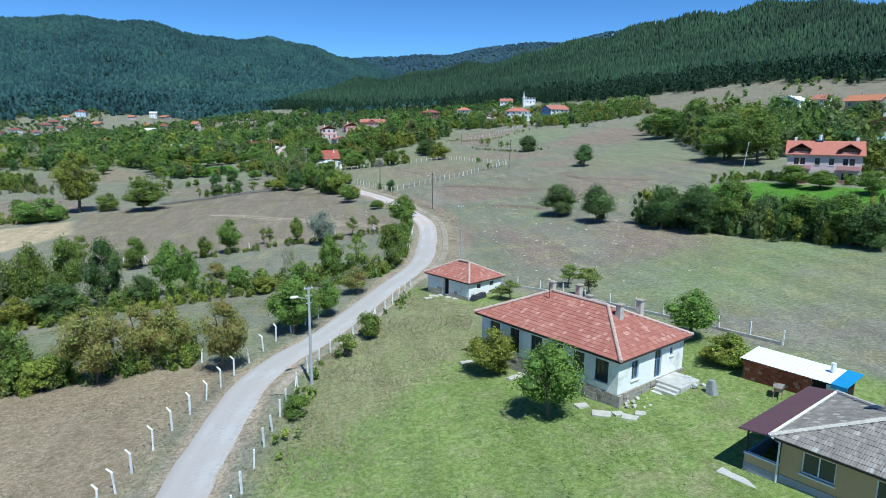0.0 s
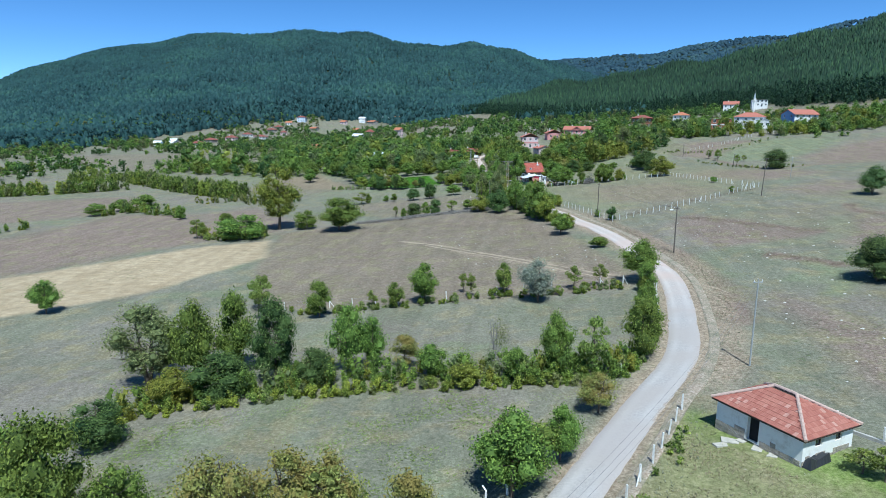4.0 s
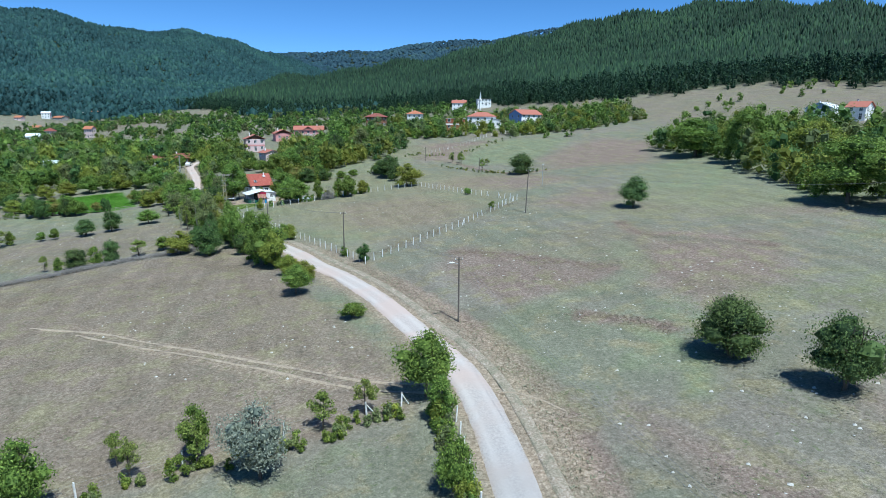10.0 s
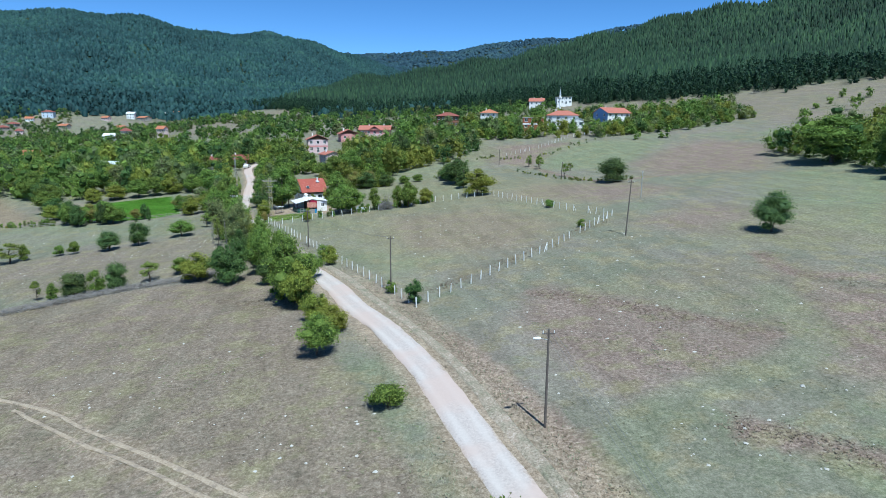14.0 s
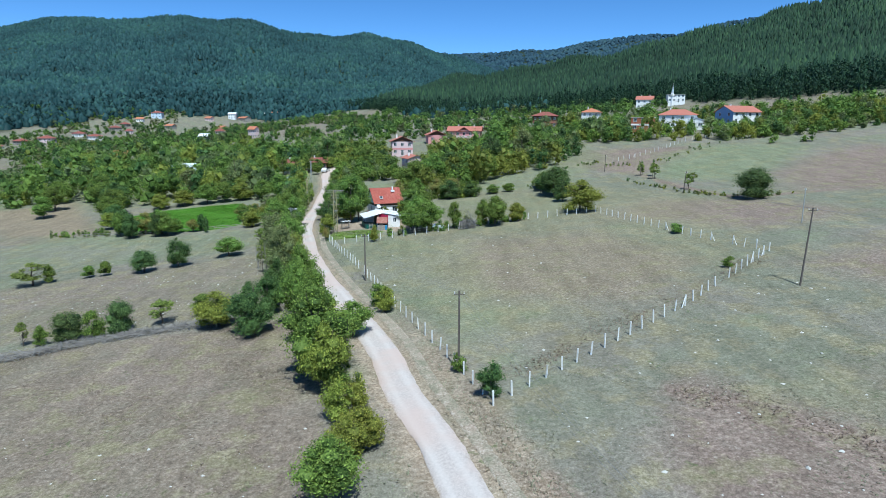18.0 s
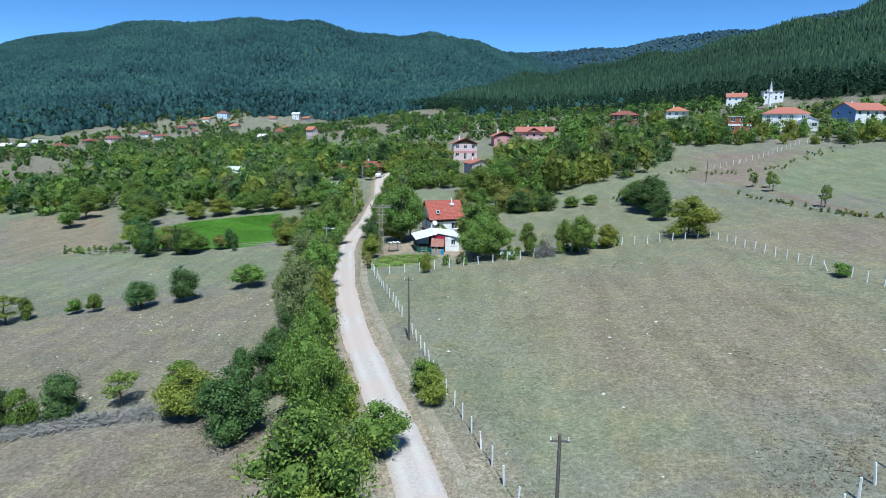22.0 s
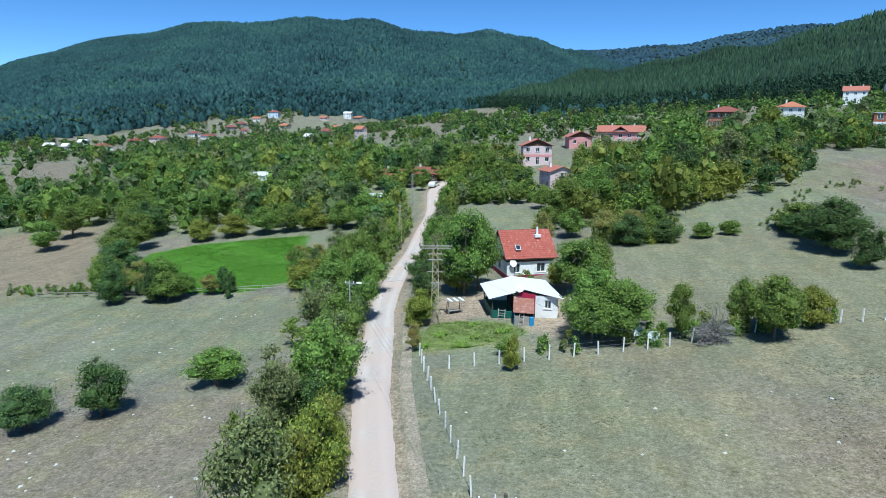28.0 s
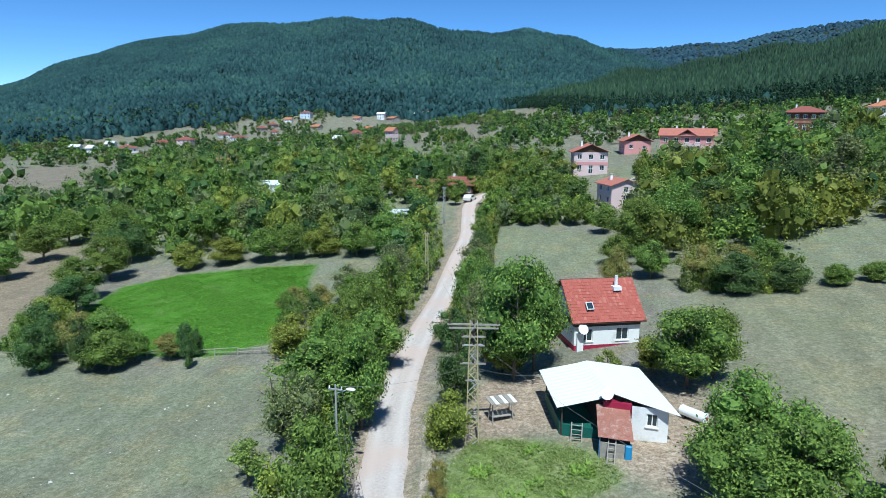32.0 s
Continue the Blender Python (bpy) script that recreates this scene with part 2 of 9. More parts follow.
def in_field(x, y, corners, edge=1.5):
    """1 inside the field with the given corners, 0 outside, with a soft edge."""
    c = np.array(corners, float)
    inside, far = np.zeros(x.shape, bool), np.full(x.shape, 1e9)
    for (ax, ay), (bx, by) in zip(c, np.roll(c, -1, axis=0)):
        cond = (ay > y) != (by > y)
        with np.errstate(divide="ignore", invalid="ignore"):
            inside ^= cond & (x < (bx - ax) * (y - ay) / (by - ay + 1e-12) + ax)
        u = np.clip(((x - ax) * (bx - ax) + (y - ay) * (by - ay)) / ((bx - ax) ** 2 + (by - ay) ** 2), 0, 1)
        far = np.minimum(far, np.hypot(x - ax - u * (bx - ax), y - ay - u * (by - ay)))
    return soft01(0.5 + np.where(inside, far, -far) / (2 * edge))


def spread(fine_lo, fine_hi, step, lo, hi, grow=1.06):
    """Places with an even step in the middle that widen outwards."""
    v = list(np.arange(fine_lo, fine_hi + step / 2, step))
    s = step
    while v[-1] < hi:
        s *= grow
        v.append(v[-1] + s)
    s = step
    while v[0] > lo:
        s *= grow
        v.insert(0, v[0] - s)
    return np.array(v)


gx, gy = spread(-70, 95, 1.0, -4200, 4200), spread(25, 300, 1.0, -1500, 4800)
GX, GY = np.meshgrid(gx, gy)
GZ = land(GX, GY)
gap = road_gap(GX.ravel(), GY.ravel()).reshape(GX.shape)
rough = np.sin(GX * 0.9 + 1.3 * np.sin(GY * 0.55)) * np.sin(GY * 1.1 + 1.7 * np.sin(GX * 0.47)) + 0.8 * np.sin(GX * 0.31 + GY * 0.23 + 2 * np.sin(GY * 0.17)) + 0.4 * np.sin(GX * 1.37 - GY * 0.61 + 2 * np.sin(GX * 0.19 + GY * 0.13))
GZ = GZ + 0.03 * rough * soft01((np.abs(gap) - 3.4) / 4) * soft01((400 - np.hypot(GX, GY - 150)) / 100)
GZ = GZ - 0.10 * soft01((2.6 - np.abs(gap)) / 1.1)
ny, nx = GX.shape
idx = np.arange(nx * ny).reshape(ny, nx)
quads = np.stack([idx[:-1, :-1], idx[:-1, 1:], idx[1:, 1:], idx[1:, :-1]], -1).reshape(-1, 4)


def mesh_from(name, verts, faces, material, smooth=False):
    """A mesh from an array of corners and an array of faces that all have the same number of sides."""
    verts, faces = np.ascontiguousarray(verts, dtype=np.float32), np.ascontiguousarray(faces, dtype=np.int32)
    me = bpy.data.meshes.new(name)
    k = faces.shape[1]
    me.vertices.add(len(verts))
    me.vertices.foreach_set("co", verts.ravel())
    me.loops.add(faces.size)
    me.loops.foreach_set("vertex_index", faces.ravel())
    me.polygons.add(len(faces))
    me.polygons.foreach_set("loop_start", np.arange(0, faces.size, k, dtype=np.int32))
    me.polygons.foreach_set("loop_total", np.full(len(faces), k, dtype=np.int32))
    me.polygons.foreach_set("use_smooth", np.full(len(faces), smooth))
    me.update(calc_edges=True)
    if material:
        me.materials.append(material)
    return me


ground_mesh = mesh_from("ground", np.stack([GX, GY, GZ], -1).reshape(-1, 3), quads, None, True)
ground = tagged(new("ground", ground_mesh), "sloping dry pasture and fields of a valley with wooded hills", "ground", kind="structure")


def zone(name, values):
    a = ground_mesh.attributes.new(name, "FLOAT", "POINT")
    a.data.foreach_set("value", np.ascontiguousarray(np.clip(values, 0, 1), dtype=np.float32).ravel())


FX, FY = GX, GY
CROP_FIELD = [(-51, 272.3), (-62, 274.5), (-69.3, 281), (-74, 296), (-69, 303), (-57, 308), (-49, 309.5), (-46, 300), (-38.5, 277.5), (-43, 273)]
# what grows where
lawn = in_field(FX, FY, [(-4.5, 20), (-3.4, 58), (-2, 72), (4, 84), (9, 97), (17, 92), (30, 74), (36, 62), (60, 20)], 1.5)
weeds = in_field(FX, FY, [(-3.5, 62), (-1.5, 76), (8, 95), (17, 84), (14, 76), (9, 72), (5, 66), (1, 62)], 2.0)
weeds = np.maximum(weeds, 0.55 * in_field(FX, FY, [(14, 190), (48, 216), (62, 270), (44, 300), (8, 302), (0, 262), (-6, 240)], 8.0))
tall = in_field(FX, FY, [(-70, 84), (-33, 78), (-20, 79), (-7, 79), (-10.5, 66), (-11.5, 55), (-14, 20), (-70, 20)], 1.2)
straw = in_field(FX, FY, [(-125, 112), (-107, 132), (-90, 148), (-71, 169), (-60, 174), (-54, 159), (-64, 136), (-74, 126), (-88, 114), (-106, 94)], 1.2)
brown = np.maximum(in_field(FX, FY, [(-60, 181), (-8, 199), (2, 172), (12, 138), (10, 133), (1, 131), (-18, 128.5), (-41, 127), (-52, 150)], 1.2),
                   0.8 * in_field(FX, FY, [(-140, 165), (-84, 194), (-64, 180), (-100, 152)], 2.0))
brown = np.maximum(brown, 0.85 * in_field(FX, FY, [(-40, 199), (-8, 204), (2, 182), (-8, 180), (-62, 181)], 1.5))
brown = np.maximum(brown, 0.75 * in_field(FX, FY, [(-60, 226), (-25, 243), (-10, 209), (-42, 201)], 2.0))
brown = np.maximum(brown, 0.6 * in_field(FX, FY, [(27, 178), (44, 158), (60, 150), (80, 165), (52, 186)], 5.0))
brown = np.maximum(brown, 0.5 * in_field(FX, FY, [(44, 112), (72, 95), (84, 112), (60, 140)], 6.0))
brown = np.maximum(brown, 0.25 * in_field(FX, FY, [(8, 205), (34, 203), (46, 216), (34, 246), (8, 243)], 7.0))
crop = np.maximum(in_field(FX, FY, CROP_FIELD, 0.8),
                  in_field(FX, FY, [(58.5, 123), (77.5, 146), (86, 142), (97, 120), (76, 99), (70, 104)], 1.0))
bare = np.maximum(in_field(FX, FY, [(-14.3, 257), (-15, 268.8), (-9, 271), (2, 268), (3, 259), (-1, 254.5), (-3.5, 256), (-4.6, 260), (-9, 260.6), (-13, 259.8)], 0.9),
                  0.9 * soft01((2.9 - np.abs(gap)) / 1.2))
bare = np.maximum(bare, 0.75 * soft01((np.where(gap > 0, 7.0, 4.0) - np.abs(gap)) / 2.2) * soft01((FY - 96) / 8) * soft01((215 - FY) / 30))
pale = in_field(FX, FY, [(-112, 300), (-88, 301), (-69, 276), (-76, 262), (-120, 262)], 2.0)
pale = np.maximum.reduce([pale] + [in_field(FX, FY, c, e) for c, e in (
    ([(-101, 532), (-211, 941), (-172, 980), (-79, 619), (-69, 520)], 12.0), ([(-134, 410), (-143, 449), (-126, 468), (-112, 436), (-123, 410)], 3.0), ([(-63, 399), (-79, 451), (-65, 450), (-53.5, 397)], 3.0),
    ([(-160, 348), (-194, 385), (-145, 381), (-131, 365), (-135, 350)], 4.0), ([(-88, 271), (-120, 305), (-102, 320), (-84, 292), (-72, 274)], 3.0), ([(-200, 330), (-330, 420), (-240, 470), (-150, 400)], 12.0),
    ([(-112, 560), (-121, 686), (-86, 640), (-68, 538)], 8.0), ([(-69, 473), (-68, 538), (-56, 557), (-49, 480)], 5.0), ([(-88, 758), (-77, 853), (-50, 849), (-61, 750), (-74, 726)], 6.0),
    ([(-148, 413), (-152, 453), (-124, 440), (-119, 410), (-129, 391)], 4.0), ([(90, 291), (110, 309), (128, 316), (139, 293), (106, 251), (83, 266)], 7.0), ([(45, 329), (58, 357), (91, 344), (75, 324), (62, 308)], 4.0))])
right_dry = np.maximum(soft01((FX - 150) / 60) * soft01((430 - FY) / 60), in_field(FX, FY, [(100, 430), (134, 520), (170, 490), (200, 420), (270, 400), (270, 300), (180, 300), (140, 385)], 8.0))
far_off = np.hypot(FX, FY - 150)
bearing, reach = np.degrees(np.arctan2(FX, FY - 120)), np.hypot(FX, FY - 120)
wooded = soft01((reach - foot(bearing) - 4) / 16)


def near_line(points, wide, step=1.0):
    """1 on a line of that width, fading to 0."""
    out = np.zeros(FX.shape)
    box_ = (FX > -75) & (FX < 100) & (FY > 20) & (FY < 345)
    xs, ys = FX[box_], FY[box_]
    best = np.full(xs.shape, 1e9)
    for px, py in bezier_line(points, step)[0]:
        best = np.minimum(best, np.hypot(xs - px, ys - py))
    out[box_] = soft01((wide - best) / (0.6 * wide))
    return out


mauve = np.maximum.reduce([in_field(FX, FY, c, e) for c, e in (
    ([(28.6, 184), (36, 172), (44, 158.5), (40, 155.5), (26, 152.8), (24, 158), (22, 172)], 3.0),
    ([(31.8, 149.6), (39.6, 139.3), (36.6, 138.6), (32.3, 145)], 1.2), ([(56, 172), (69.6, 158), (60, 146), (46, 143), (43, 152.6), (48, 160)], 4.0),
    ([(14, 206), (30, 203), (42, 216), (34, 240), (14, 238), (8, 222)], 5.0), ([(60, 190), (90, 170), (96, 200), (70, 220), (52, 212)], 7.0),
    ([(-150, 138), (-131, 155), (-123, 183), (-120, 209), (-97, 209), (-75, 174), (-91, 149), (-108, 133), (-126, 113)], 3.0), ([(-195, 215), (-171, 232), (-145, 250), (-115, 218), (-136, 198), (-155, 177)], 4.0), ([(-97, 209), (-75, 176), (-62, 184), (-66, 200), (-84, 222)], 4.0),
    ([(34, 98), (52, 90), (58, 108), (44, 122)], 5.0), ([(24, 100), (30, 96), (33, 112), (26, 128)], 2.5), ([(40, 252), (58, 232), (80, 240), (70, 262), (52, 270)], 6.0),
    ([(45, 329), (58, 357), (91, 346), (75, 324), (62, 308)], 4.0), ([(90, 291), (110, 309), (128, 316), (139, 293), (106, 251), (83, 266)], 8.0))])
fresh = np.maximum.reduce([1.0 * in_field(FX, FY, [(34.2, 142.7), (34.9, 138.2), (36.3, 134.1), (30.8, 126.5), (33, 126), (37.6, 132), (37.8, 136.8), (35.8, 141.6)], 1.6),
                           0.42 * in_field(FX, FY, [(4, 264), (40, 262), (44, 282), (34, 294), (6, 300)], 4.0), 0.45 * in_field(FX, FY, [(-80, 240), (-28, 246), (-30, 270), (-78, 270)], 4.0),
                           0.4 * in_field(FX, FY, [(-2, 246), (-12, 244), (10, 190), (16, 196), (12, 240)], 3.0), 0.8 * in_field(FX, FY, [(-17, 250), (-14.5, 258), (-4.5, 258.5), (-3, 255.5), (-6, 252.5), (-13, 250)], 1.0),
                           0.5 * in_field(FX, FY, [(52, 192), (78, 176), (90, 190), (66, 206)], 6.0), 0.75 * in_field(FX, FY, [(-23.5, 327), (-8, 326.5), (-4, 312), (-6, 304), (-11.4, 302), (-20, 306), (-22, 317)], 1.5), 0.6 * in_field(FX, FY, [(-40, 312), (-150, 312), (-160, 440), (-30, 440), (-34, 330)], 8.0),
                           0.6 * in_field(FX, FY, [(4, 300), (40, 298), (62, 340), (60, 430), (20, 430), (-10, 370)], 6.0), 0.6 * in_field(FX, FY, [(96, 180), (120, 150), (170, 160), (170, 290), (124, 276)], 6.0), 0.45 * in_field(FX, FY, [(-36, 278), (-48, 308), (-36, 311), (-30, 290)], 2.0)])
scarps = np.maximum.reduce([near_line(l, 1.8) for l in ([(26.4, 180), (32.2, 175), (37, 169.5), (41, 163.8), (44, 160)], [(59, 185.3), (57.3, 175.9), (63.6, 171.5), (70, 160)],
                                                        [(32, 146.2), (35, 143.4), (39, 139.6)], [(19.5, 118), (21.5, 130), (21, 142), (18, 156), (14.5, 170)], [(63, 306), (67.5, 268), (80, 263), (96, 262)],
                                                        [(48, 335), (66, 320), (90, 338)])])
fresh = np.maximum.reduce([fresh] + [k * in_field(FX, FY, c, e) for k, c, e in (
    (0.75, [(64, 300), (76, 338), (99, 343), (119, 325), (106, 313), (80, 285)], 5.0), (0.7, [(69, 202), (92, 240), (112, 241), (114, 219), (93, 179), (75, 181)], 7.0), (0.9, [(79, 194), (96, 214), (110, 227), (116, 226), (95, 202), (82, 190)], 3.0),
    (0.9, [(27, 90), (35, 96), (54, 102), (66, 92), (39, 77), (29, 76)], 5.0))])
fresh = np.maximum(fresh, 0.4 * near_line([(20.1, 130), (21.4, 137.5), (23, 146), (27.4, 150.3), (34.7, 153.6), (41.9, 155.4), (47.6, 159.7), (51.5, 172.2)], 3.0))
tracks = np.maximum.reduce([near_line(l, 0.75, 0.5) for l in ([(-25.6, 168.8), (-16.5, 160.4), (-7.8, 152.7), (0.9, 145.7), (9, 138.6)], [(-17.7, 158.8), (-8.8, 150.9), (-0.5, 143.6), (4, 139.8)])])
brown = np.maximum(brown, 0.8 * scarps)
bare = np.maximum(bare, 0.62 * tracks)
garden = in_field(FX, FY, [(-14.4, 256), (-13.4, 259.3), (-9.4, 259.6), (-5, 258.4), (-3.4, 255.7), (-6.1, 252.6), (-13.6, 250.4)], 0.8)
zone("lawn", np.maximum(np.maximum(lawn, garden), 0.35 * in_field(FX, FY, [(30, 80), (60, 118), (50, 150), (75, 145), (90, 90), (60, 60)], 8)))
zone("mauve", np.maximum(mauve, scarps))
zone("fresh", fresh)
zone("weeds", weeds)
zone("tall", np.maximum(tall, 0.75 * in_field(FX, FY, [(-88, 271), (-120, 305), (-102, 320), (-84, 292), (-72, 274)], 2.5)))
zone("straw", straw)
zone("brown", np.maximum(np.maximum(brown, 0.7 * pale), 0.6 * right_dry))
zone("crop", crop)
zone("bare", bare)
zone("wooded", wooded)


def ground_material():
    m, nt, bsdf, _ = nodes_of("pasture")
    v = world_vec(nt)
    big, mid, fine = noise_node(nt, 0.035, 5, 0.6, v), noise_node(nt, 0.28, 6, 0.65, v), noise_node(nt, 3.2, 6, 0.7, v)
    grit = noise_node(nt, 9.0, 4, 0.75, v)

    def at(name, wobble=0.5):
        a = nt.nodes.new("ShaderNodeAttribute")
        a.attribute_name = name
        w = maths(nt, "MULTIPLY", maths(nt, "SUBTRACT", mid, 0.5), wobble)
        return maths(nt, "ADD", a.outputs["Fac"], w if wobble else 0.0, True)

    blotch = noise_node(nt, 1.1, 5, 0.65, v)

    def tint(stops, fac=fine):
        return ramp(nt, fac, [(0.32, stops[0]), (0.5, stops[1]), (0.68, stops[2])])

    grass = tint([(0.13, 0.136, 0.094), (0.19, 0.193, 0.14), (0.255, 0.25, 0.19)])
    dry = tint([(0.15, 0.136, 0.108), (0.218, 0.198, 0.162), (0.292, 0.268, 0.222)])
    lilac = tint([(0.135, 0.112, 0.09), (0.245, 0.2, 0.165), (0.37, 0.315, 0.27)])
    green = tint([(0.125, 0.156, 0.076), (0.195, 0.23, 0.127), (0.27, 0.302, 0.182)])
    c = mix_color(nt, ramp(nt, big, [(0.44, (0, 0, 0)), (0.58, (1, 1, 1))]), grass, dry)
    c = mix_color(nt, ramp(nt, mid, [(0.52, (0, 0, 0)), (0.66, (0.55, 0.55, 0.55))]), c, lilac)
    c = mix_color(nt, ramp(nt, noise_node(nt, 0.06, 5, 0.65, place_vec(nt, "Object", (1, 1.4, 1))), [(0.53, (0, 0, 0)), (0.62, (0.45, 0.45, 0.45))]), c, green)
    c = mix_color(nt, maths(nt, "MULTIPLY", at("brown", 1.4), 0.8), c, tint([(0.125, 0.094, 0.07), (0.218, 0.17, 0.13), (0.33, 0.272, 0.21)]))
    c = mix_color(nt, maths(nt, "MULTIPLY", at("mauve", 1.2), 0.9), c, tint([(0.125, 0.093, 0.077), (0.225, 0.17, 0.14), (0.36, 0.29, 0.242)]))
    c = mix_color(nt, maths(nt, "MULTIPLY", at("fresh", 1.0), 0.8), c, green)
    c = mix_color(nt, maths(nt, "MULTIPLY", at("lawn", 1.6), 0.9), c, tint([(0.104, 0.158, 0.03), (0.172, 0.238, 0.056), (0.258, 0.315, 0.105)]))
    c = mix_color(nt, maths(nt, "MULTIPLY", at("weeds", 1.2), 0.75), c, tint([(0.16, 0.15, 0.075), (0.24, 0.222, 0.125), (0.34, 0.31, 0.19)]))
    c = mix_color(nt, at("tall", 0.5), c, tint([(0.175, 0.136, 0.088), (0.25, 0.2, 0.136), (0.345, 0.288, 0.205)]))
    c = mix_color(nt, at("straw", 0.5), c, ramp(nt, noise_node(nt, 0.6, 5, 0.6, place_vec(nt, "Object", (0.5, 1.6, 1))), [(0.3, (0.35, 0.275, 0.17)), (0.7, (0.47, 0.385, 0.26))]))
    c = mix_color(nt, at("crop", 0.15), c, tint([(0.055, 0.14, 0.012), (0.085, 0.21, 0.02), (0.13, 0.28, 0.035)]))
    c = mix_color(nt, at("bare", 1.1), c, tint([(0.2, 0.15, 0.105), (0.33, 0.26, 0.19), (0.5, 0.42, 0.33)]))
    # forest floor: shade in the gaps between trees painted into its dark green
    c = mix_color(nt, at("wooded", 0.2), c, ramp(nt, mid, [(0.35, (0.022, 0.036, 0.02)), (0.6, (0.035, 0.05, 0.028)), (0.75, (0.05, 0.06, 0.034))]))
    c = mix_color(nt, 1.0, c, ramp(nt, blotch, [(0.34, (0.88, 0.875, 0.87)), (0.5, (1.0, 0.985, 0.98)), (0.66, (1.12, 1.1, 1.09))]), "MULTIPLY")
    # drag lines of mowing and grazing, and single green weeds in patches
    drag = noise_node(nt, 1.0, 4, 0.6, place_vec(nt, "Object", (0.42, 0.07, 1)))
    c = mix_color(nt, 0.55, c, mix_color(nt, 1.0, c, ramp(nt, drag, [(0.36, (0.8, 0.79, 0.78)), (0.5, (1, 1, 1)), (0.64, (1.17, 1.17, 1.17))]), "MULTIPLY"))
    sprig = maths(nt, "MULTIPLY", ramp(nt, noise_node(nt, 1.7, 3, 0.6, v), [(0.6, (0, 0, 0)), (0.66, (1, 1, 1))]), ramp(nt, noise_node(nt, 0.11, 4, 0.65, v), [(0.5, (0, 0, 0)), (0.6, (1, 1, 1))]))
    c = mix_color(nt, maths(nt, "MULTIPLY", sprig, 0.6), c, tint([(0.075, 0.1, 0.035), (0.12, 0.15, 0.06), (0.18, 0.21, 0.09)]))
    speck = ramp(nt, noise_node(nt, 2.1, 2, 0.4, v), [(0.74, (0, 0, 0)), (0.77, (1, 1, 1))])
    c = mix_color(nt, maths(nt, "MULTIPLY", speck, 0.4), c, (0.45, 0.42, 0.36))
    c = mix_color(nt, 0.6, c, mix_color(nt, 1.0, c, ramp(nt, grit, [(0.35, (0.56, 0.56, 0.56)), (0.65, (1.45, 1.45, 1.45))]), "MULTIPLY"))
    nt.links.new(c, bsdf.inputs["Base Color"])
    bsdf.inputs["Roughness"].default_value = 0.95
    bsdf.inputs["Specular IOR Level"].default_value = 0.1
    bump(nt, bsdf, maths(nt, "ADD", maths(nt, "MULTIPLY", fine, 0.7), maths(nt, "MULTIPLY", grit, 0.3)), 0.4, 0.14)
    return m


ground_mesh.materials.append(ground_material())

# ---- building helpers ----
def part(name, data, material, parent, label=""):
    """Links a mesh (or a bmesh) as one object under a thing or a part."""
    if isinstance(data, bmesh.types.BMesh):
        me = bpy.data.meshes.new(name)
        data.to_mesh(me)
        data.free()
        data = me
    if material and not data.materials:
        data.materials.append(material)
    ob = new(name, data)
    ob.parent = parent
    return tagged(ob, label)


def tube(bm, a, b, r0, r1, sides=6):
    """A tapered limb from a to b."""
    a, b = Vector(a), Vector(b)
    q = (b - a).to_track_quat("Z", "Y")
    rings = []
    for c, r in ((a, r0), (b, r1)):
        rings.append([bm.verts.new(c + q @ Vector((r * math.cos(2 * math.pi * k / sides), r * math.sin(2 * math.pi * k / sides), 0))) for k in range(sides)])
    for k in range(sides):
        bm.faces.new((rings[0][k], rings[0][(k + 1) % sides], rings[1][(k + 1) % sides], rings[1][k]))
    bm.faces.new(rings[1])
    bm.faces.new(list(reversed(rings[0])))



def box(bm, x0, x1, y0, y1, z0, z1, m=None):
    """A block between two corners, optionally moved by a matrix."""
    v = [bm.verts.new((m @ Vector((x, y, z))) if m else (x, y, z)) for z in (z0, z1) for x, y in ((x0, y0), (x1, y0), (x1, y1), (x0, y1))]
    for f in ((3, 2, 1, 0), (4, 5, 6, 7), (0, 1, 5, 4), (1, 2, 6, 5), (2, 3, 7, 6), (3, 0, 4, 7)):
        bm.faces.new([v[i] for i in f])


def block(x0, x1, y0, y1, z0, z1, worn=0.0):
    """A block as a bmesh, its edges rounded by worn metres."""
    bm = bmesh.new()
    box(bm, x0, x1, y0, y1, z0, z1)
    if worn:
        bmesh.ops.bevel(bm, geom=bm.edges[:], offset=worn, segments=1, affect="EDGES")
    return bm


def poly(bm, *points):
    return bm.faces.new([bm.verts.new(p) for p in points])


def slab(bm, points, thick):
    """A flat piece with the given upper outline and a thickness downwards."""
    top = [bm.verts.new(p) for p in points]
    low = [bm.verts.new((p[0], p[1], p[2] - thick)) for p in points]
    bm.faces.new(top)
    bm.faces.new(list(reversed(low)))
    n = len(points)
    for i in range(n):
        bm.faces.new((top[i], low[i], low[(i + 1) % n], top[(i + 1) % n]))


def cable(bm, points, r, sides=4):
    """One connected tube through all the points."""
    points = [Vector(p) for p in points]
    rings = []
    for i, p in enumerate(points):
        way = points[min(i + 1, len(points) - 1)] - points[max(i - 1, 0)]
        q = way.to_track_quat("Z", "Y")
        rings.append([bm.verts.new(p + q @ Vector((r * math.cos(2 * math.pi * k / sides), r * math.sin(2 * math.pi * k / sides), 0))) for k in range(sides)])
    for a, b in zip(rings, rings[1:]):
        for k in range(sides):
            bm.faces.new((a[k], a[(k + 1) % sides], b[(k + 1) % sides], b[k]))


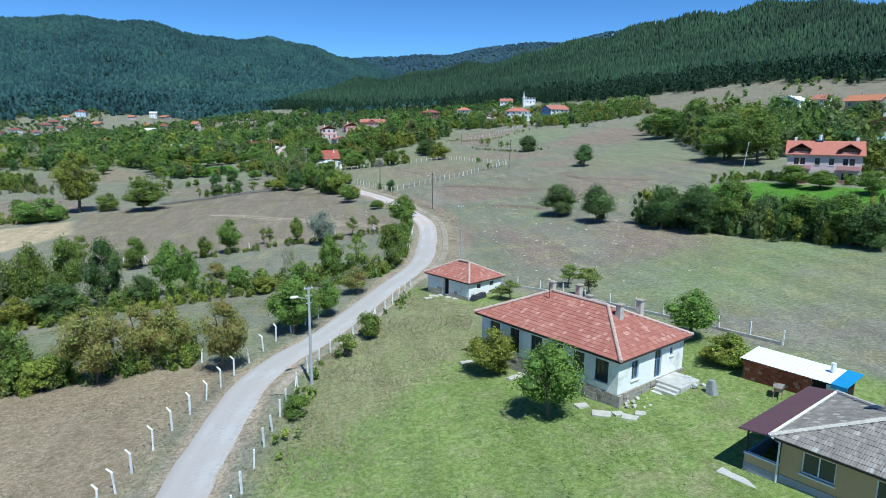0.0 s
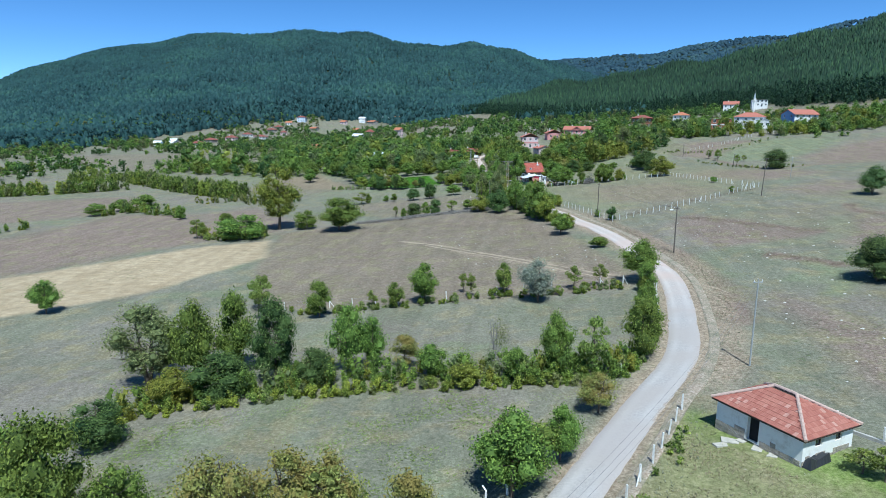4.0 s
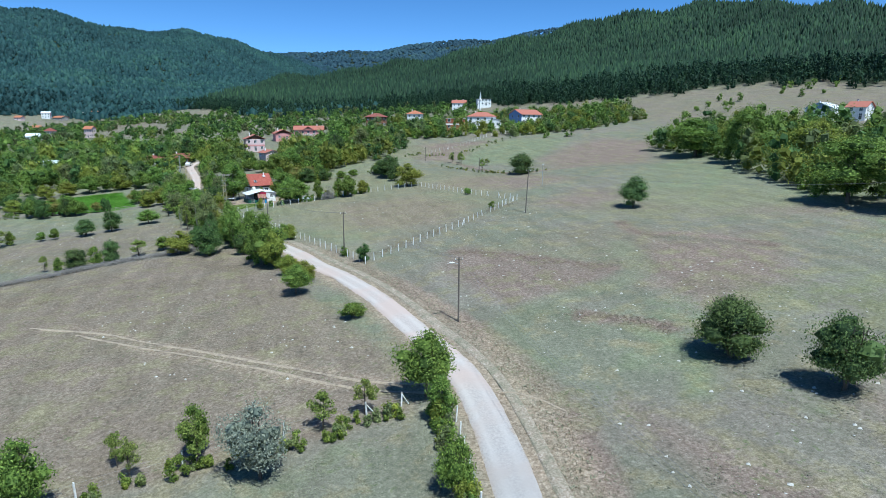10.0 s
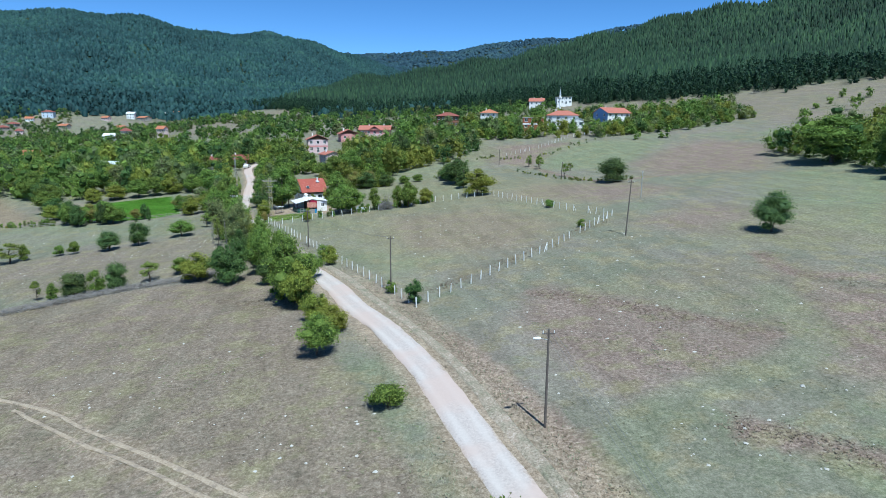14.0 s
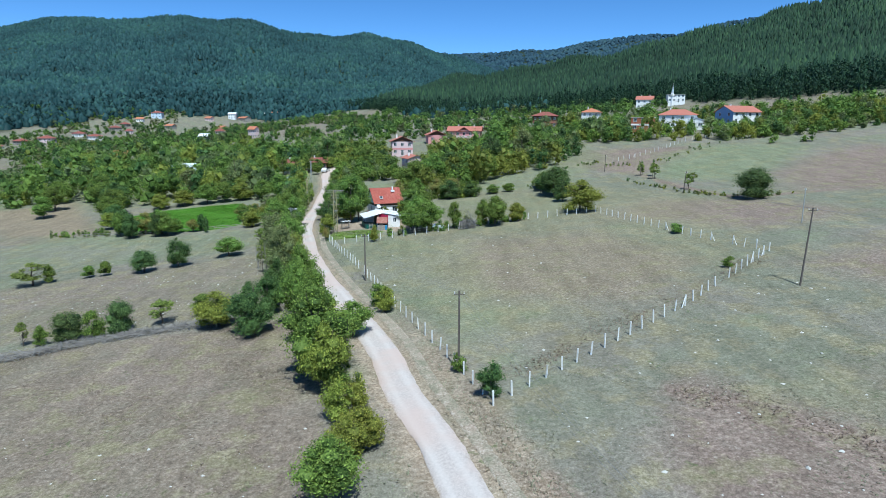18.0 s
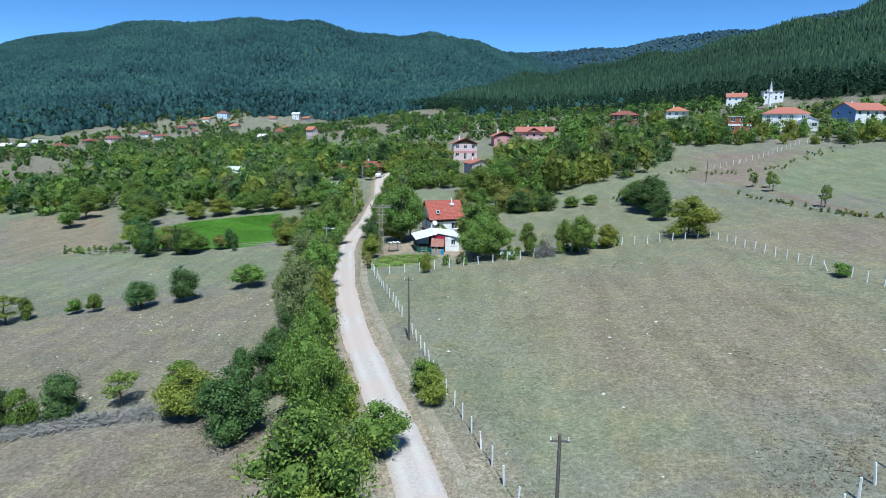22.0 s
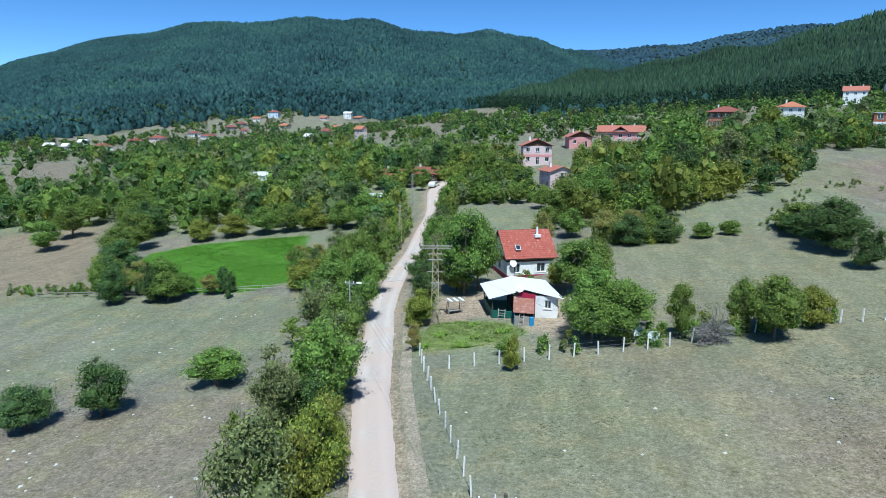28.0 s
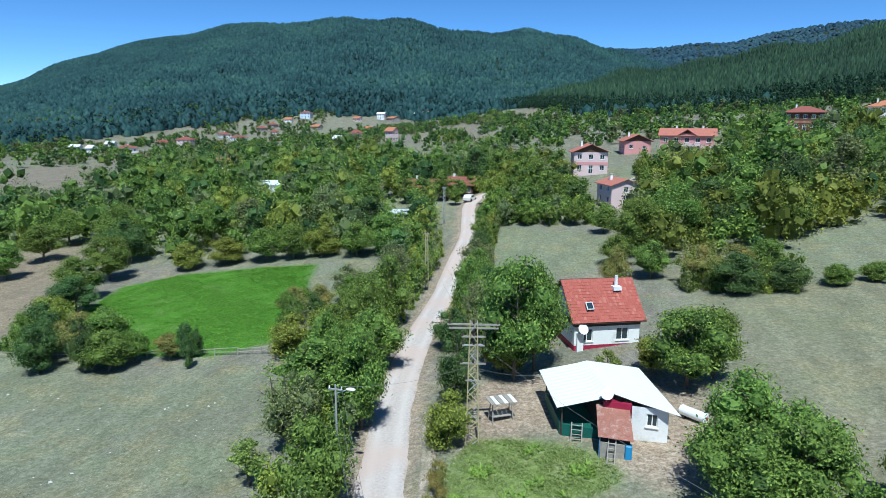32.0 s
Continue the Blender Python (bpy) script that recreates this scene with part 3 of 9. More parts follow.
def sheet(bm, rows, thick):
    """A connected sheet from rows of places, with a thickness downwards."""
    top = [[bm.verts.new(p) for p in row] for row in rows]
    low = [[bm.verts.new((p[0], p[1], p[2] - thick)) for p in row] for row in rows]
    n, m = len(rows), len(rows[0])
    for i in range(n - 1):
        for j in range(m - 1):
            bm.faces.new((top[i][j], top[i + 1][j], top[i + 1][j + 1], top[i][j + 1]))
            bm.faces.new((low[i][j], low[i][j + 1], low[i + 1][j + 1], low[i + 1][j]))
    edge = [(i, 0) for i in range(n)] + [(n - 1, j) for j in range(1, m)] + [(i, m - 1) for i in range(n - 2, -1, -1)] + [(0, j) for j in range(m - 2, 0, -1)]
    for (i, j), (k, l) in zip(edge, edge[1:] + edge[:1]):
        bm.faces.new((top[i][j], top[k][l], low[k][l], low[i][j]))

# ---- the lane ----
def lane_material():
    m, nt, bsdf, _ = nodes_of("worn_lane")
    uv = nt.nodes.new("ShaderNodeUVMap").outputs[0]
    sep = nt.nodes.new("ShaderNodeSeparateXYZ")
    nt.links.new(uv, sep.inputs[0])
    v = world_vec(nt)
    across = sep.outputs[0]
    rut = maths(nt, "ABSOLUTE", maths(nt, "SUBTRACT", maths(nt, "ABSOLUTE", across), 0.45))
    fine, mid = noise_node(nt, 5, 6, 0.7, v), noise_node(nt, 0.5, 4, 0.6, v)
    place = nt.nodes.new("ShaderNodeSeparateXYZ")
    nt.links.new(v, place.inputs[0])
    far_on = maths(nt, "ADD", maths(nt, "DIVIDE", place.outputs[1], 400.0), maths(nt, "MULTIPLY", maths(nt, "SUBTRACT", mid, 0.5), 0.03))
    tar = ramp(nt, fine, [(0.3, (0.34, 0.318, 0.305)), (0.5, (0.42, 0.392, 0.378)), (0.7, (0.5, 0.468, 0.45))])
    c = ramp(nt, fine, [(0.3, (0.41, 0.355, 0.325)), (0.5, (0.5, 0.438, 0.402)), (0.7, (0.595, 0.528, 0.488))])
    c = mix_color(nt, ramp(nt, far_on, [(0.3, (0, 0, 0)), (0.35, (1, 1, 1))]), tar, c)
    c = mix_color(nt, ramp(nt, maths(nt, "ADD", rut, maths(nt, "MULTIPLY", mid, 0.3)), [(0.2, (0.55, 0.55, 0.55)), (0.42, (0, 0, 0))]), c, mix_color(nt, ramp(nt, far_on, [(0.3, (0, 0, 0)), (0.35, (1, 1, 1))]), (0.5, 0.47, 0.452), (0.61, 0.555, 0.515)))
    edge = ramp(nt, maths(nt, "ADD", maths(nt, "ABSOLUTE", across), maths(nt, "MULTIPLY", maths(nt, "SUBTRACT", mid, 0.5), 0.7)), [(0.8, (0, 0, 0)), (1.0, (1, 1, 1))])
    c = mix_color(nt, edge, c, ramp(nt, fine, [(0.38, (0.27, 0.2, 0.145)), (0.62, (0.5, 0.41, 0.32))]))
    c = mix_color(nt, ramp(nt, noise_node(nt, 0.17, 3, 0.5, v), [(0.4, (0, 0, 0)), (0.54, (0.75, 0.75, 0.75))]), c, mix_color(nt, ramp(nt, far_on, [(0.3, (0, 0, 0)), (0.35, (1, 1, 1))]), (0.42, 0.375, 0.35), (0.55, 0.43, 0.375)))
    nt.links.new(c, bsdf.inputs["Base Color"])
    bsdf.inputs["Roughness"].default_value = 0.92
    bsdf.inputs["Specular IOR Level"].default_value = 0.15
    bump(nt, bsdf, fine, 0.4, 0.05)
    return m


LANE = lane_material()


def strip(name, line, way, half, lift, material, crown=0.05, cols=9):
    """A ribbon of ground along a line, slightly crowned, with uneven edges and a skirt."""
    u = np.linspace(-1, 1, cols)
    n = len(line)
    rng = np.random.RandomState(3)
    wob = np.convolve(rng.normal(0, 0.35, n + 8), np.ones(9) / 9, mode="valid")
    side = np.stack([way[:, 1], -way[:, 0]], 1)
    half = np.broadcast_to(np.asarray(half, float), (n,))[:, None]
    off = u[None, :] * (half + wob[:, None] * np.sign(u)[None, :] * (np.abs(u)[None, :] > 0.9))
    xy = line[:, None, :] + off[..., None] * side[:, None, :]
    z = land(xy[..., 0], xy[..., 1]) + lift + crown * (1 - u[None, :] ** 2)
    z[:, 0] -= 0.16
    z[:, -1] -= 0.16
    k = np.arange(n * cols).reshape(n, cols)
    faces = np.stack([k[:-1, :-1], k[:-1, 1:], k[1:, 1:], k[1:, :-1]], -1).reshape(-1, 4)
    me = mesh_from(name, np.concatenate([xy, z[..., None]], -1).reshape(-1, 3), faces, material, True)
    uv = me.uv_layers.new(name="along")
    li = np.zeros(len(me.loops), dtype=np.int32)
    me.loops.foreach_get("vertex_index", li)
    uv.data.foreach_set("uv", np.stack([u[li % cols], li // cols * 1.0], 1).astype(np.float32).ravel())
    return me


LANE_HALF = np.interp(ROAD_LINE[:, 1], [120, 185, 235, 250, 330], [1.68, 1.6, 1.6, 1.72, 1.5])
LANE_SIDE = np.stack([ROAD_WAY[:, 1], -ROAD_WAY[:, 0]], 1)
LANE_MID = ROAD_LINE + LANE_SIDE * np.interp(ROAD_LINE[:, 1], [40, 80, 120, 150, 175, 195, 215, 250, 300], [0, -0.15, -0.1, -0.25, 0.15, 0.05, -0.15, 0.1, 0.1])[:, None]
road = tagged(new("road", strip("road", LANE_MID, ROAD_WAY, LANE_HALF, 0.02, LANE)), "pale worn single-lane village road with dusty edges", "road", kind="structure")


def shoulder_material():
    m, nt, bsdf, _ = nodes_of("stony_shoulder")
    v = world_vec(nt)
    fine, mid = noise_node(nt, 6, 5, 0.75, v), noise_node(nt, 0.7, 5, 0.65, v)
    c = ramp(nt, fine, [(0.36, (0.24, 0.18, 0.13)), (0.5, (0.4, 0.32, 0.245)), (0.64, (0.58, 0.5, 0.42))])
    c = mix_color(nt, ramp(nt, mid, [(0.36, (0, 0, 0)), (0.66, (1, 1, 1))]), c, ramp(nt, fine, [(0.34, (0.15, 0.145, 0.09)), (0.66, (0.31, 0.285, 0.2))]))
    nt.links.new(c, bsdf.inputs["Base Color"])
    bsdf.inputs["Roughness"].default_value = 0.95
    bump(nt, bsdf, fine, 0.6, 0.08)
    return m


k = (ROAD_LINE[:, 1] > 70) & (ROAD_LINE[:, 1] < 262)
shoulder = strip("shoulder", (LANE_MID + LANE_SIDE * (LANE_HALF + 1.15)[:, None])[k], ROAD_WAY[k], 0.6, 0.05, shoulder_material(), 0.02, 9)
tagged(new("verge", shoulder), "stony eroded earth shoulder along the lane", "verge", kind="structure")


def track_material():
    m, nt, bsdf, _ = nodes_of("tyre_track")
    v = world_vec(nt)
    fine, mid = noise_node(nt, 5, 5, 0.7, v), noise_node(nt, 0.9, 4, 0.6, v)
    c = ramp(nt, fine, [(0.34, (0.29, 0.225, 0.155)), (0.66, (0.47, 0.39, 0.29))])
    c = mix_color(nt, ramp(nt, mid, [(0.5, (0, 0, 0)), (0.66, (0.8, 0.8, 0.8))]), c, ramp(nt, fine, [(0.32, (0.12, 0.092, 0.07)), (0.68, (0.32, 0.265, 0.205))]))
    nt.links.new(c, bsdf.inputs["Base Color"])
    bsdf.inputs["Roughness"].default_value = 0.95
    return m


TRACK = track_material()
for points, half in (([(-30.5, 170.2), (-21, 164.1), (-16.2, 159.6), (-8.1, 152.8), (-1.2, 146.7), (4.6, 141.5), (8.5, 138.7), (12.6, 136.8)], 0.24), ([(-24, 165), (-16.4, 158.1), (-7.8, 150.9), (-1.2, 145.1), (4, 140.2), (8, 137.2), (12.4, 135.2)], 0.22),
                     ([(17.4, 133.2), (18.6, 132.6), (20.2, 130.6), (21.2, 128.2)], 0.16)):
    line, way = bezier_line(points, 0.5)
    tagged(new("track", strip("track", line, way, half, 0.07, TRACK, 0.01, 7)), "pale dusty tyre track worn into the dry field", "track", kind="structure")

# ---- houses ----
WHITEWASH = plain("whitewash", (0.86, 0.85, 0.82), 0.9, vary=0.05, scale=0.8, bumped=0.2, stain=(0.6, 0.57, 0.51))
STONE = plain("rubble_stone", (0.36, 0.32, 0.27), 0.95, vary=0.35, scale=2.2, bumped=0.8)
CONCRETE = plain("concrete", (0.5, 0.48, 0.44), 0.92, vary=0.18, scale=1.4, bumped=0.3, stain=(0.36, 0.34, 0.3))
TAN = plain("tan_render", (0.5, 0.36, 0.19), 0.9, vary=0.06, scale=1.0)
GREYRENDER = plain("grey_render", (0.34, 0.34, 0.36), 0.95, vary=0.2, scale=8, bumped=0.4)
PINK = plain("pink_render", (0.62, 0.3, 0.29), 0.85, vary=0.06, scale=0.9)
PALEPINK = plain("pale_pink_render", (0.68, 0.52, 0.51), 0.85, vary=0.06, scale=0.9)
BLUEWALL = plain("blue_render", (0.22, 0.33, 0.55), 0.85, vary=0.06, scale=0.9)
WHITEWALL = plain("white_render", (0.84, 0.83, 0.81), 0.85, vary=0.04, scale=0.9, stain=(0.62, 0.6, 0.56))
BROWNWOOD = plain("brown_boards", (0.13, 0.07, 0.045), 0.8, vary=0.3, scale=3)
WINE = plain("wine_red_paint", (0.33, 0.02, 0.06), 0.6, vary=0.12, scale=2)
# near-black that stands for unlit interiors as a colour; also the wheels' black
DARK = plain("unlit_inside_and_tyre", (0.018, 0.018, 0.02), 0.9, vary=0.2, scale=2)
DARKWOOD = plain("dark_timber", (0.07, 0.05, 0.04), 0.85, vary=0.3, scale=5)
WHITEMETAL = plain("white_sheet_metal", (0.82, 0.83, 0.84), 0.42, 0.0, 0.04, 0.8, spec=0.5)
MAROON = plain("maroon_sheet", (0.115, 0.06, 0.07), 0.6, vary=0.1, scale=1.0)
BLUESHEET = plain("blue_tarpaulin", (0.04, 0.25, 0.5), 0.5, vary=0.2, scale=2.0, spec=0.5)
WHITEPAINT = plain("white_paint", (0.8, 0.8, 0.78), 0.5, vary=0.05, scale=2)
RUSTSHEET = plain("rusty_sheet", (0.32, 0.14, 0.1), 0.8, vary=0.35, scale=3.0, stain=(0.45, 0.3, 0.25))
GREENPAINT = plain("green_paint", (0.02, 0.11, 0.085), 0.6, vary=0.2, scale=3)
GREYWOOD = plain("grey_boards", (0.33, 0.3, 0.26), 0.9, vary=0.3, scale=5)
BLUEPAINT = plain("faded_blue_paint", (0.16, 0.27, 0.42), 0.7, vary=0.2, scale=3)
BRICK = plain("hollow_brick", (0.34, 0.115, 0.06), 0.9, vary=0.25, scale=4, stain=(0.42, 0.26, 0.19))


def glass_material():
    m, nt, bsdf, _ = nodes_of("window_glass")
    bsdf.inputs["Base Color"].default_value = (0.03, 0.045, 0.055, 1)
    bsdf.inputs["Roughness"].default_value, bsdf.inputs["Specular IOR Level"].default_value = 0.06, 0.8
    return m


GLASS = glass_material()


def tile_material(name, low, high, pale, island):
    """Clay tiles that differ one from another, with lichen."""
    m, nt, bsdf, _ = nodes_of(name)
    if island:
        rnd = nt.nodes.new("ShaderNodeNewGeometry").outputs["Random Per Island"]
    else:
        rnd = nt.nodes.new("ShaderNodeObjectInfo").outputs["Random"]
    v = world_vec(nt)
    c = ramp(nt, rnd, [(0.0, low), (0.55, tuple((a + b) / 2 for a, b in zip(low, high))), (0.9, high), (0.97, pale)])
    c = mix_color(nt, ramp(nt, noise_node(nt, 1.1, 4, 0.6, v), [(0.55, (0, 0, 0)), (0.8, (0.5, 0.5, 0.5))]), c, tuple(a * 0.55 for a in low))
    c = mix_color(nt, ramp(nt, noise_node(nt, 7, 5, 0.7, v), [(0.6, (0, 0, 0)), (0.72, (0.3, 0.3, 0.3))]), c, pale)
    nt.links.new(c, bsdf.inputs["Base Color"])
    bsdf.inputs["Roughness"].default_value, bsdf.inputs["Specular IOR Level"].default_value = 0.85, 0.2
    return m


RED_TILES = ((0.33, 0.125, 0.095), (0.41, 0.18, 0.138), (0.48, 0.28, 0.225))
TILE, TILE_ONE = tile_material("red_tiles", *RED_TILES, True), tile_material("red_tile", *RED_TILES, False)
GREY_TILES = ((0.215, 0.19, 0.168), (0.3, 0.268, 0.24), (0.4, 0.365, 0.33))
GREYTILE, GREYTILE_ONE = tile_material("weathered_tiles", *GREY_TILES, True), tile_material("weathered_tile", *GREY_TILES, False)
NEW_TILES = ((0.36, 0.1, 0.075), (0.41, 0.125, 0.095), (0.45, 0.17, 0.13))
NEWTILE = tile_material("new_red_tiles", *NEW_TILES, True)
ROOFRED = plain("far_red_roof", (0.42, 0.16, 0.115), 0.85, vary=0.2, scale=2.0)
ROOFORANGE = plain("far_orange_roof", (0.45, 0.18, 0.1), 0.85, vary=0.2, scale=2.0)
ROOFBROWN = plain("far_brown_roof", (0.26, 0.09, 0.07), 0.85, vary=0.2, scale=2.0)
RIDGE = plain("mortared_ridge", (0.53, 0.39, 0.33), 0.9, vary=0.3, scale=4, bumped=0.5)


def wall_panel(bm, a, b, z0, z1, openings, deep=0.14, thick=0.3):
    """One outer wall from a to b (seen from outside, left to right), with openings (from, to, low, high) that go into it."""
    a, b = Vector((*a, 0)), Vector((*b, 0))
    u = (b - a).normalized()
    inward = Vector((-u.y, u.x, 0))
    length = (b - a).length
    xs = sorted({0.0, length, *(v for o in openings for v in o[:2])})
    zs = sorted({z0, z1, *(v for o in openings for v in o[2:4])})
    def at(x, z, d=0.0):
        p = a + u * x + inward * d
        return (p.x, p.y, z)
    for x0, x1 in zip(xs, xs[1:]):
        for h0, h1 in zip(zs, zs[1:]):
            cx, cz = (x0 + x1) / 2, (h0 + h1) / 2
            if not any(o[0] < cx < o[1] and o[2] < cz < o[3] for o in openings):
                poly(bm, at(x0, h0), at(x1, h0), at(x1, h1), at(x0, h1))
    for x0, x1, h0, h1 in openings:
        for q in (((x0, h0), (x0, h1)), ((x0, h1), (x1, h1)), ((x1, h1), (x1, h0)), ((x1, h0), (x0, h0))):
            (p0, k0), (p1, k1) = q
            poly(bm, at(p0, k0), at(p1, k1), at(p1, k1, thick), at(p0, k0, thick))


WINDOW_MESHES = {}


def window_part(house, a, b, o, frame_mat, kind="window", bars=1, sill=True):
    """A recessed window (or door) in the opening o of the wall from a to b: frame, panes, sill."""
    a, b = Vector((*a, 0)), Vector((*b, 0))
    u = (b - a).normalized()
    x0, x1, h0, h1 = o
    w, h = round(x1 - x0, 2), round(h1 - h0, 2)
    m = Matrix.Translation(a + u * (x0 + x1) / 2 + Vector((0, 0, h0))) @ Matrix.Rotation(math.atan2(u.y, u.x), 4, "Z")
    key = (w, h, bars, kind, frame_mat.name)
    if key not in WINDOW_MESHES:
        bm = bmesh.new()
        t = 0.07
        for q in ((-w / 2, -w / 2 + t, 0, h), (w / 2 - t, w / 2, 0, h), (-w / 2 + t, w / 2 - t, 0, t), (-w / 2 + t, w / 2 - t, h - t, h)):
            box(bm, q[0], q[1], 0.1, 0.17, q[2], q[3])
        for k in range(bars):
            c = -w / 2 + w * (k + 1) / (bars + 1)
            box(bm, c - 0.03, c + 0.03, 0.105, 0.165, t, h - t)
        if kind == "door":
            box(bm, -w / 2 + t, w / 2 - t, 0.11, 0.16, h * 0.62, h * 0.62 + 0.08)
        fm = bpy.data.meshes.new("frame")
        bm.to_mesh(fm)
        bm.free()
        fm.materials.append(frame_mat)
        bm = block(-w / 2 + 0.05, w / 2 - 0.05, 0.13, 0.15, 0.05, h - 0.05)
        gm = bpy.data.meshes.new("pane")
        bm.to_mesh(gm)
        bm.free()
        gm.materials.append(GLASS)
        bm = block(-w / 2 - 0.08, w / 2 + 0.08, -0.09, 0.1, -0.07, -0.003)
        sm = bpy.data.meshes.new("sill")
        bm.to_mesh(sm)
        bm.free()
        sm.materials.append(WHITEPAINT)
        WINDOW_MESHES[key] = fm, gm, sm
    fm, gm, sm = WINDOW_MESHES[key]
    ob = part(kind, fm, None, house)
    ob.matrix_local = m
    part("pane", gm, None, ob)
    if sill and kind == "window":
        part("sill", sm, None, ob)
    return ob


def stand(name, label, category, x, y, z, degrees, group=""):
    """The empty base of a thing."""
    ob = tagged(new(name), label, category, group)
    ob.matrix_world = pose(x, y, z, 0, 0, degrees)
    return ob


def sides_of(w, d):
    """The four walls of a plan w by d, each left to right from outside, front first."""
    p = [(-w / 2, -d / 2), (w / 2, -d / 2), (w / 2, d / 2), (-w / 2, d / 2)]
    return list(zip(p, p[1:] + p[:1]))


def roof_planes(kind, w, d, eave, rise, over):
    """Roof planes as (lower left, lower right, upper right, upper left)."""
    W, D = w / 2 + over, d / 2 + over
    z0, z1 = eave, eave + rise
    if kind == "hip":
        r = max(0.0, W - D)
        if W >= D:
            a, b = (-r, 0, z1), (r, 0, z1)
            return [((-W, -D, z0), (W, -D, z0), b, a), ((W, D, z0), (-W, D, z0), a, b), ((W, -D, z0), (W, D, z0), b, b), ((-W, D, z0), (-W, -D, z0), a, a)]
        r = D - W
        a, b = (0, -r, z1), (0, r, z1)
        return [((-W, -D, z0), (W, -D, z0), a, a), ((W, -D, z0), (W, D, z0), b, a), ((W, D, z0), (-W, D, z0), b, b), ((-W, D, z0), (-W, -D, z0), a, b)]
    if kind == "gable":
        return [((-W, -D, z0), (W, -D, z0), (W, 0, z1), (-W, 0, z1)), ((W, D, z0), (-W, D, z0), (-W, 0, z1), (W, 0, z1))]
    if kind == "gable_front":
        return [((W, -D, z0), (W, D, z0), (0, D, z1), (0, -D, z1)), ((-W, D, z0), (-W, -D, z0), (0, -D, z1), (0, D, z1))]
    return [((-W, -D, z0), (W, -D, z0), (W, D, z0 + rise), (-W, D, z0 + rise))]


def clean(points):
    out = []
    for p in points:
        if not out or (Vector(p) - Vector(out[-1])).length > 1e-4:
            out.append(p)
    if (Vector(out[0]) - Vector(out[-1])).length < 1e-4:
        out.pop()
    return out


def gable_fill(bm, kind, w, d, eave, rise, over, ends=(-1, 1)):
    """Triangular wall ends under a gable roof."""
    k = rise / ((d if kind == "gable" else w) / 2 + over)
    if kind == "gable":
        top = eave + k * (d / 2 + over)
        low = eave + k * over
        for s in ends:
            poly(bm, *[(s * w / 2, y, z) for y, z in ((-d / 2 * s, eave), (d / 2 * s, eave), (d / 2 * s, low), (0, top), (-d / 2 * s, low))])
    else:
        top = eave + k * (w / 2 + over)
        low = eave + k * over
        for s in ends:
            poly(bm, *[(-x * s, s * d / 2, z) for x, z in ((-w / 2, eave), (w / 2, eave), (w / 2, low), (0, top), (-w / 2, low))])


def house(name, label, x, y, degrees, w, d, h, roof, rise, over, walls, cover, floors=1, wins=(3, 2, 3, 2), frame=None, z=None, chimneys=1,
          win=(1.1, 1.2), sink=1.2, gable_mat=None, group="houses of the village", door=True, band=None, side_mat=None):
    """A village house with openings in every wall, its roof, chimneys, windows and a door."""
    corners = [pose(x, y, 0, 0, 0, degrees) @ Vector((sx * w / 2, sy * d / 2, 0)) for sx in (-1, 1) for sy in (-1, 1)]
    if z is None:
        z = float(np.mean([land(c.x, c.y) for c in corners]))
    ob = stand(name, label, "house", x, y, z, degrees, group)
    bm = bmesh.new()
    todo = []
    for k, (a, b) in enumerate(sides_of(w, d)):
        length = w if k % 2 == 0 else d
        n = wins[k]
        openings = []
        for f in range(floors):
            fh = h / floors
            for i in range(n):
                c = length * (i + 0.5) / n
                if door and k == 0 and f == 0 and i == n // 2:
                    o = (c - 0.5, c + 0.5, 0.05, 2.1)
                    todo.append((a, b, o, "door"))
                else:
                    o = (c - win[0] / 2, c + win[0] / 2, f * fh + fh * 0.36, min(f * fh + fh * 0.36 + win[1], (f + 1) * fh - 0.15))
                    todo.append((a, b, o, "window"))
                openings.append(o)
        if side_mat and k == 3:
            own = bmesh.new()
            wall_panel(own, a, b, -sink, h, openings)
            part("end_wall", own, side_mat, ob)
        else:
            wall_panel(bm, a, b, -sink, h, openings)
    if roof.startswith("gable") and not gable_mat:
        gable_fill(bm, roof, w, d, h, rise, over)
    part("wall", bm, walls, ob)
    if roof.startswith("gable") and gable_mat:
        for s in (-1, 1):
            bm = bmesh.new()
            gable_fill(bm, roof, w, d, h, rise, over, (s,))
            part("gable_end", bm, gable_mat, ob)
    if band:
        for f in range(1, floors):
            part("floor_band", block(-w / 2 - 0.04, w / 2 + 0.04, -d / 2 - 0.05, d / 2 + 0.05, h * f / floors - 0.45, h * f / floors + 0.25), band, ob)
    # added near-black block, painted darkness behind the openings, up to the eaves
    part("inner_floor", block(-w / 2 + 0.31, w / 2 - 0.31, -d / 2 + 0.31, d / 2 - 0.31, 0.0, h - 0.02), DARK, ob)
    bm = bmesh.new()
    for pl in roof_planes(roof, w, d, h, rise, over):
        slab(bm, clean(pl), 0.1)
    part("roof", bm, cover, ob)
    for c in range(chimneys):
        cx, cy = (-0.22 + 0.5 * c) * w, 0.12 * d
        ch = part("chimney", block(-0.25, 0.25, -0.25, 0.25, h + rise * 0.3, h + rise + 0.6, 0.03), WHITEWALL, ob)
        ch.location = (cx, cy, 0)
        cap = part("cap", block(-0.32, 0.32, -0.32, 0.32, h + rise + 0.6, h + rise + 0.72), CONCRETE, ch)
    for a, b, o, kind in todo:
        window_part(ob, a, b, o, frame or WHITEPAINT, kind)
    return ob


PALERIDGE = plain("lime_mortared_ridge", (0.52, 0.48, 0.42), 0.9, vary=0.35, scale=4, bumped=0.5)
RIDGE_MESH = {}


